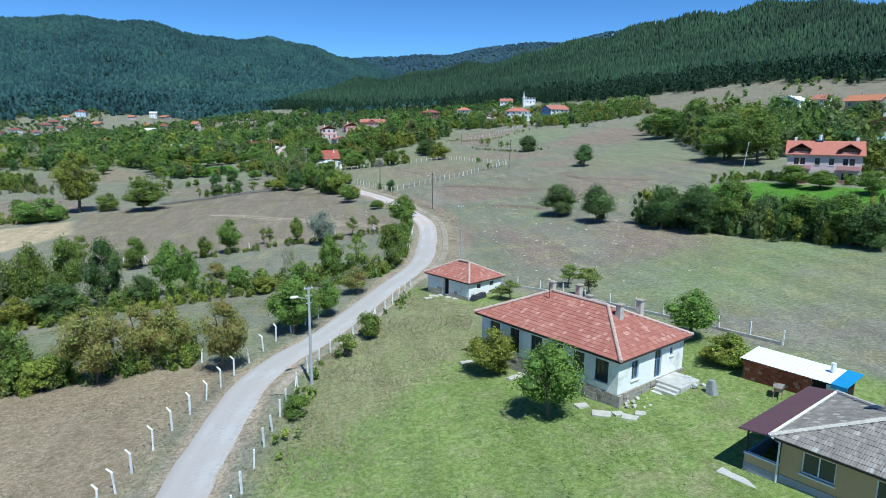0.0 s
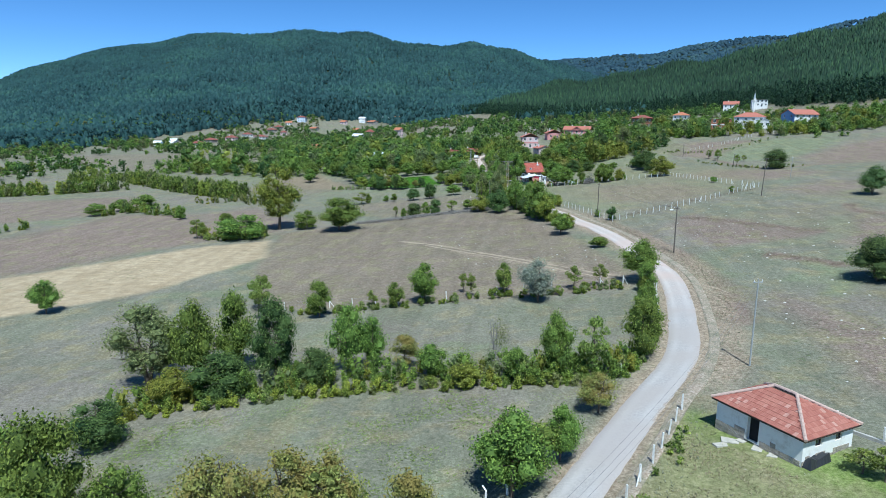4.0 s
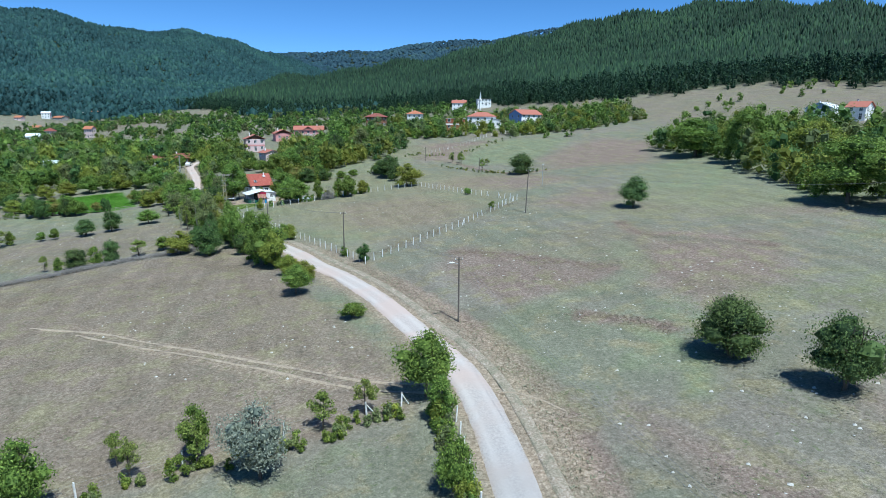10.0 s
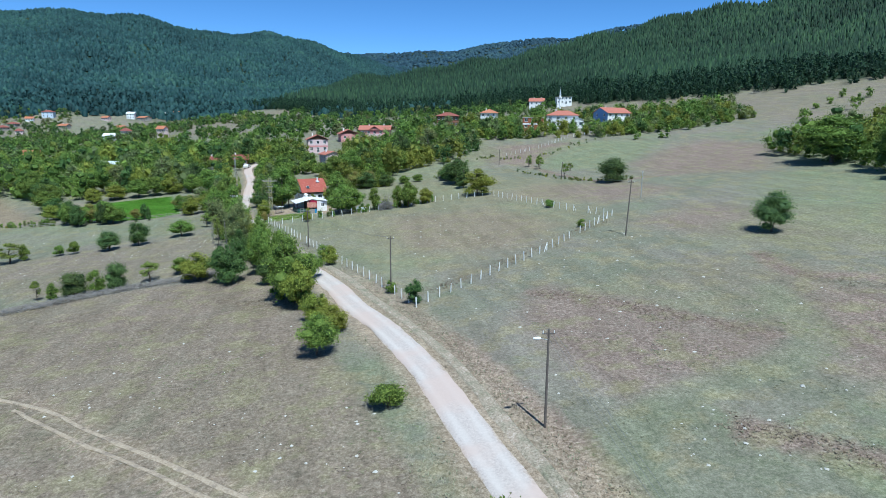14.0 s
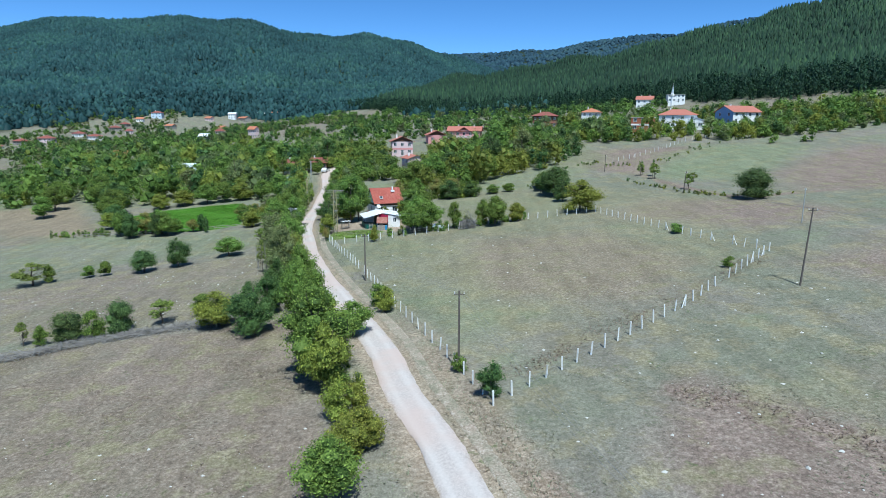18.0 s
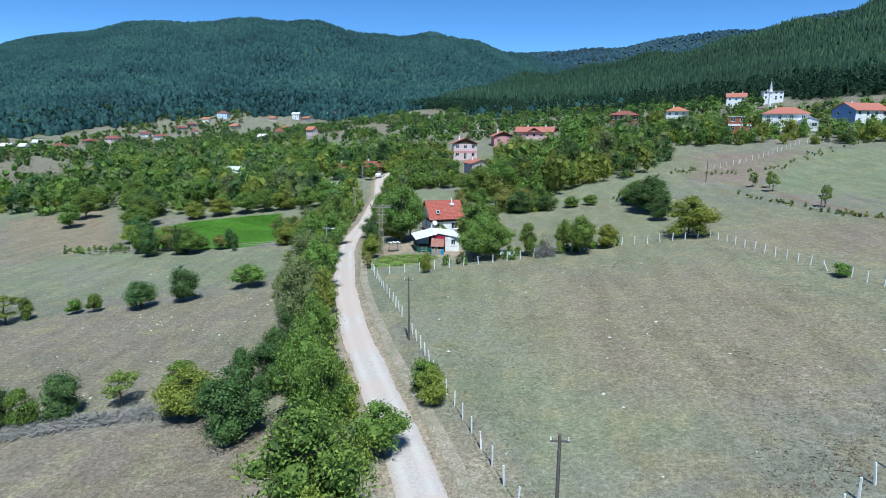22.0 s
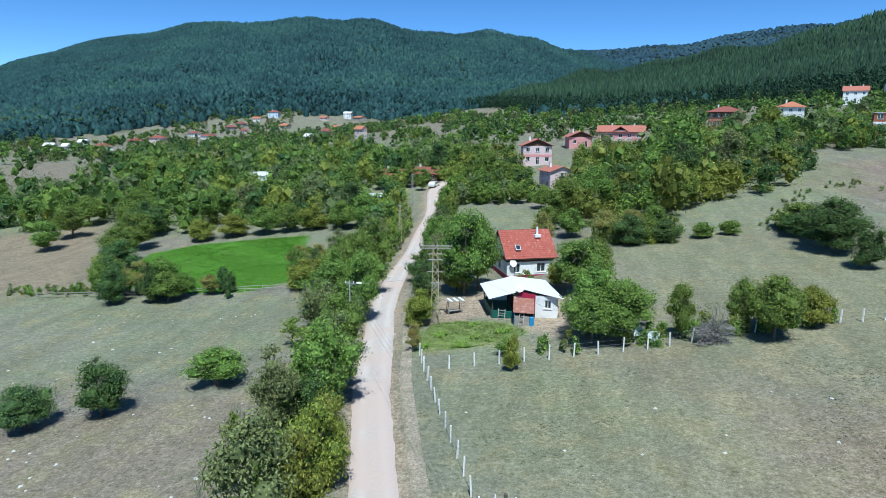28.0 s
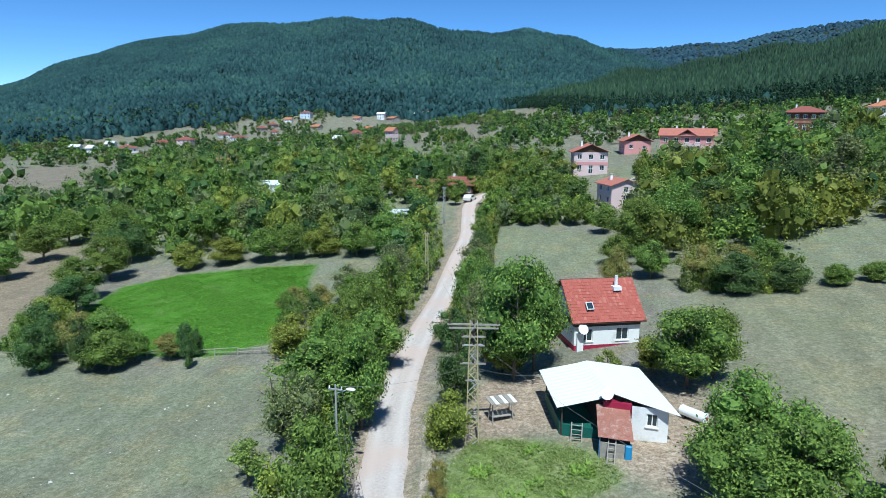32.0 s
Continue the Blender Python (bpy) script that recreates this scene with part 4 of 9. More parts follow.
def ridge_tiles(thing, a, b, r=0.13, step=0.36, mat=None):
    """A row of round ridge tiles bedded in mortar, each a part."""
    a, b = Vector(a), Vector(b)
    n = max(1, int((b - a).length / step))
    long = (b - a).length / n
    key = round(r, 2), round(long, 3), mat
    if key not in RIDGE_MESH:
        bm = bmesh.new()
        tube(bm, (0, 0, -0.02), (long * 1.08, 0, 0.015), r * 1.05, r * 0.92, 7)
        me = bpy.data.meshes.new("ridge_tile")
        bm.to_mesh(me)
        bm.free()
        me.materials.append(mat or RIDGE)
        RIDGE_MESH[key] = me
    turn = (b - a).to_track_quat("X", "Z").to_matrix().to_4x4()
    for i in range(n):
        part("ridge_tile", RIDGE_MESH[key], None, thing).matrix_local = Matrix.Translation(a.lerp(b, i / n)) @ turn


ANG = math.degrees(math.atan2(-0.861, 0.507))
# the old school: long side to the lane, entrance at the south-east end
SCHOOL = stand("school_house", "old whitewashed village school with red-tiled hipped roof and stone plinth", "house", 19.2, 68.2, 1.0, 120.5)
SW, SD, SH, SR, SO = 13.2, 7.86, 3.44, 1.95, 0.42
sides = sides_of(SW, SD)
# local -x end looks south-east over the steps, local +y side faces the lane
south = [(1.5, 2.3, 1.5, 2.85), (4.2, 5.05, 0.95, 3.05), (6.1, 6.5, 2.2, 2.8)]
lane_side = [(1.0, 2.1, 1.55, 3.0), (3.2, 4.2, 1.1, 3.0), (5.4, 6.5, 1.55, 3.0), (7.4, 8.5, 1.55, 3.0), (9.4, 10.4, 1.4, 2.95), (11.3, 12.4, 1.4, 2.95)]
yard_side = [(1.4, 2.5, 1.55, 3.0), (4.2, 5.3, 1.55, 3.0), (7.5, 8.6, 1.55, 3.0), (10.4, 11.5, 1.55, 3.0)]
bm = bmesh.new()
for (a, b), ops in zip(sides, (yard_side, [], lane_side, south)):
    wall_panel(bm, a, b, 0.88, SH, ops)
part("wall", bm, WHITEWASH, SCHOOL)
bm = bmesh.new()
rs = random.Random(4)
for (a, b) in sides:
    a, b = Vector((*a, 0)), Vector((*b, 0))
    u = (b - a).normalized()
    out = Vector((u.y, -u.x, 0))
    s = 0.0
    while s < (b - a).length:
        n = rs.uniform(0.35, 0.7)
        for zz, hh in ((-0.9, 0.55), (-0.35, 0.42), (0.07, 0.42), (0.49, 0.39)):
            m = Matrix.Translation(a + u * (s + n / 2) + out * rs.uniform(0.03, 0.1)) @ Matrix.Rotation(math.atan2(u.y, u.x), 4, "Z")
            box(bm, -n / 2, n / 2 - 0.02, 0, 0.35, zz, zz + hh - 0.02, m)
        s += n
part("stone_plinth", bm, STONE, SCHOOL, "rough whitewashed rubble stone plinth")
# solid near-black fill in place of unlit rooms, as in the buildings below
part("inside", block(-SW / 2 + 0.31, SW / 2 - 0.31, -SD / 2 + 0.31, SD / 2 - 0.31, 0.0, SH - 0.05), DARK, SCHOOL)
for (a, b), ops in zip(sides, (yard_side, [], lane_side, south)):
    for o in ops:
        window_part(SCHOOL, a, b, o, BLUEPAINT if ops is south else DARKWOOD, "door" if o[3] - o[2] > 1.7 else "window", 1 if ops is south else 2)
bm = bmesh.new()
for pl in roof_planes("hip", SW, SD, SH - 0.05, SR, SO):
    slab(bm, clean(pl), 0.12)
part("roof_deck", bm, DARKWOOD, SCHOOL)
bm = bmesh.new()
W, D = SW / 2 + SO, SD / 2 + SO
for sx in (-1, 1):
    ridge_tiles(SCHOOL, (sx * (W - D), 0, SH + SR + 0.04), (sx * W, D, SH + 0.05))
    ridge_tiles(SCHOOL, (sx * (W - D), 0, SH + SR + 0.04), (sx * W, -D, SH + 0.05))
ridge_tiles(SCHOOL, (-(W - D), 0, SH + SR + 0.06), (W - D, 0, SH + SR + 0.06))
for cx, cy, top in ((-3.9, 0.3, 2.5), (-4.1, -1.9, 2.5), (-0.8, -0.25, 2.4), (2.0, -2.5, 2.3), (4.3, -1.9, 2.2)):
    ch = part("chimney", block(cx - 0.22, cx + 0.22, cy - 0.22, cy + 0.22, SH + 0.5, SH + top - 0.15, 0.03), PALERIDGE, SCHOOL, "weathered masonry chimney")
    part("cap", block(cx - 0.29, cx + 0.29, cy - 0.29, cy + 0.29, SH + top - 0.15, SH + top - 0.06, 0.02), STONE, ch)
bm = bmesh.new()
tube(bm, (2.2, 0.9, SH + 1.2), (2.2, 0.9, SH + 2.9), 0.03, 0.025)
tube(bm, (1.7, 0.9, SH + 2.3), (2.7, 0.9, SH + 2.3), 0.02, 0.02)
tube(bm, (1.9, 0.6, SH + 2.1), (2.5, 1.2, SH + 2.1), 0.02, 0.02)
part("aerial", bm, DARKWOOD, SCHOOL, "thin rusty roof aerial")
# steps and landing at the south-east end
part("landing", block(-SW / 2 - 2.0, -SW / 2 - 0.02, -2.9, -0.5, -0.6, 0.86, 0.03), CONCRETE, SCHOOL)
for k in range(5):
    part("step", block(-SW / 2 - 1.9, -SW / 2 - 0.25, -0.5 + 0.32 * k, -0.18 + 0.32 * k, -0.6, 0.69 - 0.17 * k, 0.02), CONCRETE, SCHOOL)

# the low outbuilding by the lane
OUT = stand("outbuilding", "small whitewashed outbuilding with peeling walls and a red-tiled hipped roof", "house", 14.7, 92.25, 0.62, 124.0)
OW, OD, OH, ORS, OO = 6.7, 5.03, 2.12, 1.45, 0.3
osides = sides_of(OW, OD)
lane_ops = [(2.6, 3.5, 0.1, 2.0)]
end_ops = [(1.2, 1.85, 1.25, 1.75), (3.2, 3.85, 1.25, 1.75)]
bm = bmesh.new()
for (a, b), ops in zip(osides, ([], [], lane_ops, end_ops)):
    wall_panel(bm, a, b, 0.45 if ops is not lane_ops else 0.1, OH, ops)
part("wall", bm, WHITEWASH, OUT)
bm = bmesh.new()
for (a, b), ops in zip(osides, ([], [], lane_ops, end_ops)):
    a, b = Vector((*a, 0)), Vector((*b, 0))
    u = (b - a).normalized()
    out = Vector((u.y, -u.x, 0))
    s = 0.0
    while s < (b - a).length - 0.1:
        n = rs.uniform(0.25, 0.5)
        for zz in (-0.7, -0.4, -0.1, 0.2, 0.5):
            if (zz > 0.4 and rs.random() < 0.65) or (ops is lane_ops and zz > -0.2 and 2.5 < s + n and s < 3.6):
                continue
            m = Matrix.Translation(a + u * (s + n / 2) + out * rs.uniform(0.01, 0.05)) @ Matrix.Rotation(math.atan2(u.y, u.x), 4, "Z")
            box(bm, -n / 2, n / 2 - 0.02, 0, 0.3, zz, zz + 0.28, m)
        s += n
part("bare_stonework", bm, STONE, OUT, "bare stones where the plaster has fallen off")
part("inside", block(-OW / 2 + 0.31, OW / 2 - 0.31, -OD / 2 + 0.31, OD / 2 - 0.31, 0.0, OH - 0.05), DARK, OUT)
for o in end_ops:
    window_part(OUT, *osides[3], o, DARKWOOD, "window", 0, False)
bm = bmesh.new()
for pl in roof_planes("hip", OW, OD, OH - 0.03, ORS, OO):
    slab(bm, clean(pl), 0.1)
part("roof_deck", bm, DARKWOOD, OUT)
bm = bmesh.new()
W, D = OW / 2 + OO, OD / 2 + OO
for sx in (-1, 1):
    ridge_tiles(OUT, (sx * (W - D), 0, OH + ORS + 0.05), (sx * W, D, OH + 0.05), 0.12)
    ridge_tiles(OUT, (sx * (W - D), 0, OH + ORS + 0.05), (sx * W, -D, OH + 0.05), 0.12)
ridge_tiles(OUT, (-(W - D), 0, OH + ORS + 0.07), (W - D, 0, OH + ORS + 0.07), 0.12)

# the tan house with its terrace
TX = Vector((0.5, -0.866, 0))
TY = Vector((0.862, 0.507, 0))
tc = Vector((22.93, 50.68, 0)) + TX * 5.6 + TY * 4.3
TANH = stand("tan_house", "tan-rendered house with weathered grey tiles and a maroon terrace roof", "house", tc.x, tc.y, 1.25, -60.0)
TW, TD, TH, TR, TO = 10.3, 7.7, 2.6, 1.35, 0.45
tsides = sides_of(TW, TD)
front = [(1.0, 2.55, 1.05, 2.2), (4.2, 5.7, 1.05, 2.2), (7.5, 9.0, 1.05, 2.2)]
back = [(2, 3.4, 1.05, 2.2), (6, 7.4, 1.05, 2.2)]
bm = bmesh.new()
for (a, b), ops in zip(tsides, (front, [], back, [(3.2, 4.2, 0.1, 2.2)])):
    wall_panel(bm, a, b, 0.55, TH, ops)
part("wall", bm, TAN, TANH)
bm = bmesh.new()
for (a, b) in tsides:
    wall_panel(bm, a, b, -1.0, 0.55, [])
plinth = part("plinth", bm, GREYRENDER, TANH)
plinth.scale = (1.006, 1.008, 1)
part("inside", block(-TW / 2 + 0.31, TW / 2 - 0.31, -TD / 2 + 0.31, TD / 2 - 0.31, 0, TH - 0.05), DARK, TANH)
for o in front:
    window_part(TANH, *tsides[0], o, WHITEPAINT)
for o in back:
    window_part(TANH, *tsides[2], o, WHITEPAINT)
window_part(TANH, *tsides[3], (3.2, 4.2, 0.1, 2.2), WHITEPAINT, "door")
bm = bmesh.new()
for pl in roof_planes("hip", TW, TD, TH - 0.03, TR, TO):
    slab(bm, clean(pl), 0.1)
part("roof_deck", bm, DARKWOOD, TANH)
bm = bmesh.new()
W, D = TW / 2 + TO, TD / 2 + TO
for sx in (-1, 1):
    for sy in (-1, 1):
        ridge_tiles(TANH, (sx * (W - D), 0, TH + TR + 0.05), (sx * W, sy * D, TH + 0.05), 0.12, mat=PALERIDGE)
ridge_tiles(TANH, (-(W - D), 0, TH + TR + 0.07), (W - D, 0, TH + TR + 0.07), 0.12, mat=PALERIDGE)
ch = part("chimney", block(-2.3, -1.9, 0.9, 1.3, TH + 0.8, TH + 2.2, 0.02), TAN, TANH)
part("cap", block(-2.36, -1.84, 0.84, 1.36, TH + 2.2, TH + 2.5, 0.02), RUSTSHEET, ch)
bm = bmesh.new()
slab(bm, [(-TW / 2 - 2.0, -TD / 2 - 0.55, TH - 0.12), (-TW / 2 - 0.4, -TD / 2 - 0.55, TH + 0.06), (-TW / 2 - 0.4, TD / 2 + 0.5, TH + 0.06), (-TW / 2 - 2.0, TD / 2 + 0.5, TH - 0.12)], 0.06)
part("terrace_roof", bm, MAROON, TANH)
part("gutter", block(-TW / 2 - 0.5, -TW / 2 - 0.36, -TD / 2 - 0.55, TD / 2 + 0.5, TH + 0.065, TH + 0.12), WHITEPAINT, TANH)
part("terrace_floor", block(-TW / 2 - 1.75, -TW / 2 - 0.01, -TD / 2, TD / 2, -0.8, 0.1), CONCRETE, TANH)
part("parapet", block(-TW / 2 - 1.75, -TW / 2 - 0.02, -TD / 2 - 0.1, -TD / 2 + 0.06, 0.5, 0.98), TAN, TANH)
part("parapet_foot", block(-TW / 2 - 1.76, -TW / 2 - 0.02, -TD / 2 - 0.11, -TD / 2 + 0.05, -0.6, 0.498), GREYRENDER, TANH)
part("rail", block(-TW / 2 - 1.8, -TW / 2, -TD / 2 - 0.14, -TD / 2 + 0.1, 0.985, 1.05), WHITEPAINT, TANH)
for yy in (-TD / 2, 0, TD / 2 - 0.1):
    part("post", block(-TW / 2 - 1.75, -TW / 2 - 1.67, yy, yy + 0.08, 0.1, TH - 0.16), DARKWOOD, TANH)
part("side_parapet", block(-TW / 2 - 1.76, -TW / 2 - 1.66, -TD / 2 + 0.07, TD / 2, 0.1, 0.98), BLUEPAINT, TANH)
bm = bmesh.new()
tube(bm, (-TW / 2 - 0.05, -TD / 2 - 0.12, -0.6), (-TW / 2 - 0.05, -TD / 2 - 0.12, TH - 0.3), 0.05, 0.05)
tube(bm, (-TW / 2 - 0.05, -TD / 2 - 0.12, TH - 0.3), (-TW / 2 - 0.3, -TD / 2 - 0.5, TH - 0.02), 0.05, 0.05)
part("downpipe", bm, WHITEPAINT, TANH)
part("doorstep", block(-TW / 2 - 2.6, -TW / 2 - 0.4, -TD / 2 - 1.3, -TD / 2 - 0.12, -0.8, -0.05, 0.02), CONCRETE, TANH)

# brick shed
bc = Vector((28.94, 62.13, 0)) + TX * 3.28 + TY * 1.2
SHED = stand("brick_shed", "low red brick shed with white sheet roof and blue tarpaulin", "shed", bc.x, bc.y, 1.75, -60.0)
part("inside", block(-3.0, 3.1, -0.95, 1.05, -0.4, 1.5), DARK, SHED)
part("side_wall", block(-3.1, -3.0, -1.05, 1.05, -0.6, 1.6), BRICK, SHED)
part("back_wall", block(-3.1, 3.1, 1.05, 1.15, -0.6, 1.6), BRICK, SHED)
part("corner_post", block(3.0, 3.12, -1.1, -0.98, -0.6, 1.62), GREYWOOD, SHED)
part("door_panel", block(2.2, 3.0, -1.1, -1.06, -0.3, 1.5), WHITEPAINT, SHED)
bm = bmesh.new()
sheet(bm, [[(-3.3 + 6.0 * k / 44, -1.3, 1.68 + 0.02 * (k % 2)), (-3.3 + 6.0 * k / 44, 1.35, 1.92 + 0.02 * (k % 2))] for k in range(45)], 0.012)
part("sheet_roof", bm, WHITEMETAL, SHED)
bm = bmesh.new()
slab(bm, [(2.55, -1.42, 1.76), (3.5, -1.42, 1.74), (3.5, 1.3, 1.96), (2.55, 1.3, 2.0)], 0.03)
slab(bm, [(2.55, -1.45, 1.76), (3.5, -1.45, 1.74), (3.5, -1.42, 1.74), (2.55, -1.42, 1.76)], 0.28)
part("tarpaulin", bm, BLUESHEET, SHED)
bm = bmesh.new()
tube(bm, (2.0, 0.4, 1.9), (2.0, 0.4, 2.5), 0.16, 0.16, 8)
part("flue", bm, WHITEMETAL, SHED)
BRICK_WALL = part("brick_wall", block(-3.1, 1.3, -0.99, -0.9, -0.6, 1.62), CONCRETE, SHED)

# pink apartment house on the slope
PK = stand("apartment_house", "pink three-storey house with balconies and two roof dormers", "house", 96.3, 138.2, 8.6, -37.8)
PW, PD, PH, PR = 12.6, 8.0, 5.6, 2.6
psides = sides_of(PW, PD)
pf = []
for zz in (0.8, 3.6):
    for c in (1.6, 2.7, 5.2, 7.6, 9.9, 11.0):
        pf.append((c - 0.42, c + 0.42, zz, zz + 1.3))
pe = [(1.5, 2.5, 0.9, 2.1), (5, 6, 0.9, 2.1), (1.5, 2.5, 3.7, 4.9), (5, 6, 3.7, 4.9)]
bm = bmesh.new()
for (a, b), ops in zip(psides, (pf, pe, [], pe)):
    wall_panel(bm, a, b, -1.5, PH, ops)
gable_fill(bm, "gable", PW, PD, PH, PR, 0.5)
part("wall", bm, PALEPINK, PK)
part("inside", block(-PW / 2 + 0.31, PW / 2 - 0.31, -PD / 2 + 0.31, PD / 2 - 0.31, 0, PH - 0.05), DARK, PK)
for (a, b), ops in zip(psides, (pf, pe, [], pe)):
    for o in ops:
        window_part(PK, a, b, o, BROWNWOOD)
bm = bmesh.new()
for pl in roof_planes("gable", PW, PD, PH, PR, 0.5):
    slab(bm, clean(pl), 0.12)
part("roof", bm, ROOFRED, PK)
for cx in (-4.1, 4.1):
    dm = part("dormer", block(cx - 1.3, cx + 1.3, -PD / 2 - 0.02, -PD / 2 + 2.6, PH + 0.1, PH + 1.3), BROWNWOOD, PK, "dark wooden dormer")
    bm = bmesh.new()
    slab(bm, [(cx - 1.9, -PD / 2 - 0.6, PH + 1.05), (cx, -PD / 2 - 0.6, PH + 2.2), (cx, -0.2, PH + 2.2), (cx - 1.9, -0.2, PH + 1.05)], 0.12)
    slab(bm, [(cx, -PD / 2 - 0.6, PH + 2.2), (cx + 1.9, -PD / 2 - 0.6, PH + 1.05), (cx + 1.9, -0.2, PH + 1.05), (cx, -0.2, PH + 2.2)], 0.12)
    part("dormer_roof", bm, ROOFRED, dm)
    part("dormer_front", block(cx - 1.25, cx + 1.25, -PD / 2 - 0.1, -PD / 2 - 0.03, PH - 0.2, PH + 0.55), PINK, dm)
    for zz in (0.0, 2.75):
        bal = part("balcony", block(cx - 2.0, cx + 2.0, -PD / 2 - 1.0, -PD / 2 - 0.01, zz - 0.15, zz), CONCRETE, PK)
        part("balcony_front", block(cx - 2.0, cx + 2.0, -PD / 2 - 1.05, -PD / 2 - 0.95, zz, zz + 0.75), PINK, bal)
for cx in (-5.2, 5.4):
    part("chimney", block(cx - 0.25, cx + 0.25, 0.1, 0.6, PH + PR - 0.5, PH + PR + 0.7, 0.03), WHITEWALL, PK)
tank = part("water_heater", block(-1.7, -0.3, -0.6, 0.3, PH + PR + 0.1, PH + PR + 0.2), BLUESHEET, PK, "blue solar panel with a white tank")
bm = bmesh.new()
tube(bm, (-0.9, 0.2, PH + PR - 0.1), (-0.9, 0.2, PH + PR + 1.2), 0.28, 0.28, 10)
part("tank", bm, WHITEMETAL, tank)

# red-roofed house behind the shed
RD = Vector((0.918, 0.396, 0))
rc = Vector((-5.75, 280.55, 0))
REDH = stand("red_roof_house", "white house with bright red tiled roof and wine-red base", "house", rc.x, rc.y, 3.2, math.degrees(math.atan2(RD.y, RD.x)))
RW, RDD, RH, RR, RO = 6.4, 6.4, 3.05, 3.3, 0.45
rsides = sides_of(RW, RDD)
rf = [(0.7, 1.8, 1.1, 2.3), (4.1, 5.3, 1.1, 2.3)]
bm = bmesh.new()
for (a, b), ops in zip(rsides, (rf, [(2.5, 3.6, 1.1, 2.3)], [], [(2.5, 3.6, 1.1, 2.3)])):
    wall_panel(bm, a, b, 0.75, RH, ops)
gable_fill(bm, "gable", RW, RDD, RH, RR, RO)
part("wall", bm, WHITEWALL, REDH)
bm = bmesh.new()
for a, b in rsides:
    wall_panel(bm, a, b, -1.2, 0.75, [])
part("base", bm, WINE, REDH).scale = (1.006, 1.006, 1)
part("band", block(-RW / 2 - 0.03, RW / 2 + 0.03, -RDD / 2 - 0.05, RDD / 2 + 0.05, RH - 0.5, RH - 0.02), DARKWOOD, REDH)
part("inside", block(-RW / 2 + 0.31, RW / 2 - 0.31, -RDD / 2 + 0.31, RDD / 2 - 0.31, 0, RH - 0.6), DARK, REDH)
for o in rf:
    window_part(REDH, *rsides[0], o, WHITEPAINT)
window_part(REDH, *rsides[1], (2.5, 3.6, 1.1, 2.3), WHITEPAINT)
window_part(REDH, *rsides[3], (2.5, 3.6, 1.1, 2.3), WHITEPAINT)
bm = bmesh.new()
for pl in roof_planes("gable", RW, RDD, RH - 0.03, RR, RO):
    slab(bm, clean(pl), 0.1)
part("roof_deck", bm, DARKWOOD, REDH)
bm = bmesh.new()
tube(bm, (1.6, -1.0, RH + 2.3), (1.6, -1.0, RH + 3.7), 0.17, 0.15, 8)
box(bm, 1.2, 2.0, -1.5, -0.7, RH + 2.35, RH + 2.7)
part("flue", bm, WHITEMETAL, REDH, "white metal flue with a flashing")
sky_l = part("skylight", block(-0.36, 0.36, -0.42, 0.42, 0.04, 0.16, 0.02), plain("galvanised_sheet", (0.6, 0.62, 0.63), 0.45, metal=0.3), REDH)
sky_l.matrix_local = pose(-1.6, -2.55, RH + 1.22, math.degrees(math.atan2(RR, RDD / 2 + RO)), 0, 0)
pn = part("pane", block(-0.27, 0.27, -0.33, 0.33, 0.161, 0.165), GLASS, sky_l)


def dish(parent, x, y, z, r, turn):
    bm = bmesh.new()
    bmesh.ops.create_cone(bm, cap_ends=True, segments=18, radius1=r * 0.35, radius2=r, depth=r * 0.3, matrix=pose(0, 0, 0, 60, 0, turn))
    d = part("satellite_dish", bm, WHITEPAINT, parent)
    d.location = (x, y, z)
    bm = bmesh.new()
    tube(bm, (0, 0.1, -0.6), (0, 0.05, 0), 0.03, 0.03)
    part("mast", bm, GREYWOOD, d)


dish(REDH, -2.6, -3.75, 2.5, 0.5, 10)
part("shaft", block(-3.0, -2.4, -3.5, -3.22, -0.5, 2.0), WHITEWALL, REDH)

# ---- white-roofed cottage with porch, by the garden ----
FL, FR, BR, BL = (-7.6, 260.4), (-0.6, 260.0), (-2.4, 266.3), (-9.1, 265.6)
CZ = 3.25
COT = stand("cottage", "small white cottage with white metal roof and open green porch", "house", -4.9, 263.0, CZ, 0.0)


def cot(s, t, z):
    """A place in the cottage: s from its open west side to the east, t from front to back."""
    a = Vector(FL).lerp(Vector(FR), s)
    b = Vector(BL).lerp(Vector(BR), s)
    p = a.lerp(b, t)
    return (p.x + 4.9, p.y - 263.0, z)


def cot_wall(name, s0, t0, s1, t1, z0, z1, mat, label=""):
    bm = bmesh.new()
    a, b = Vector(cot(s0, t0, 0)), Vector(cot(s1, t1, 0))
    n = (b - a).normalized().cross(Vector((0, 0, 1))) * 0.12
    pts = [a - n, b - n, b + n, a + n]
    low, top = [bm.verts.new((p.x, p.y, z0)) for p in pts], [bm.verts.new((p.x, p.y, z1)) for p in pts]
    bm.faces.new(low[::-1])
    bm.faces.new(top)
    for i in range(4):
        bm.faces.new((low[i], low[(i + 1) % 4], top[(i + 1) % 4], top[i]))
    return part(name, bm, mat, COT, label)


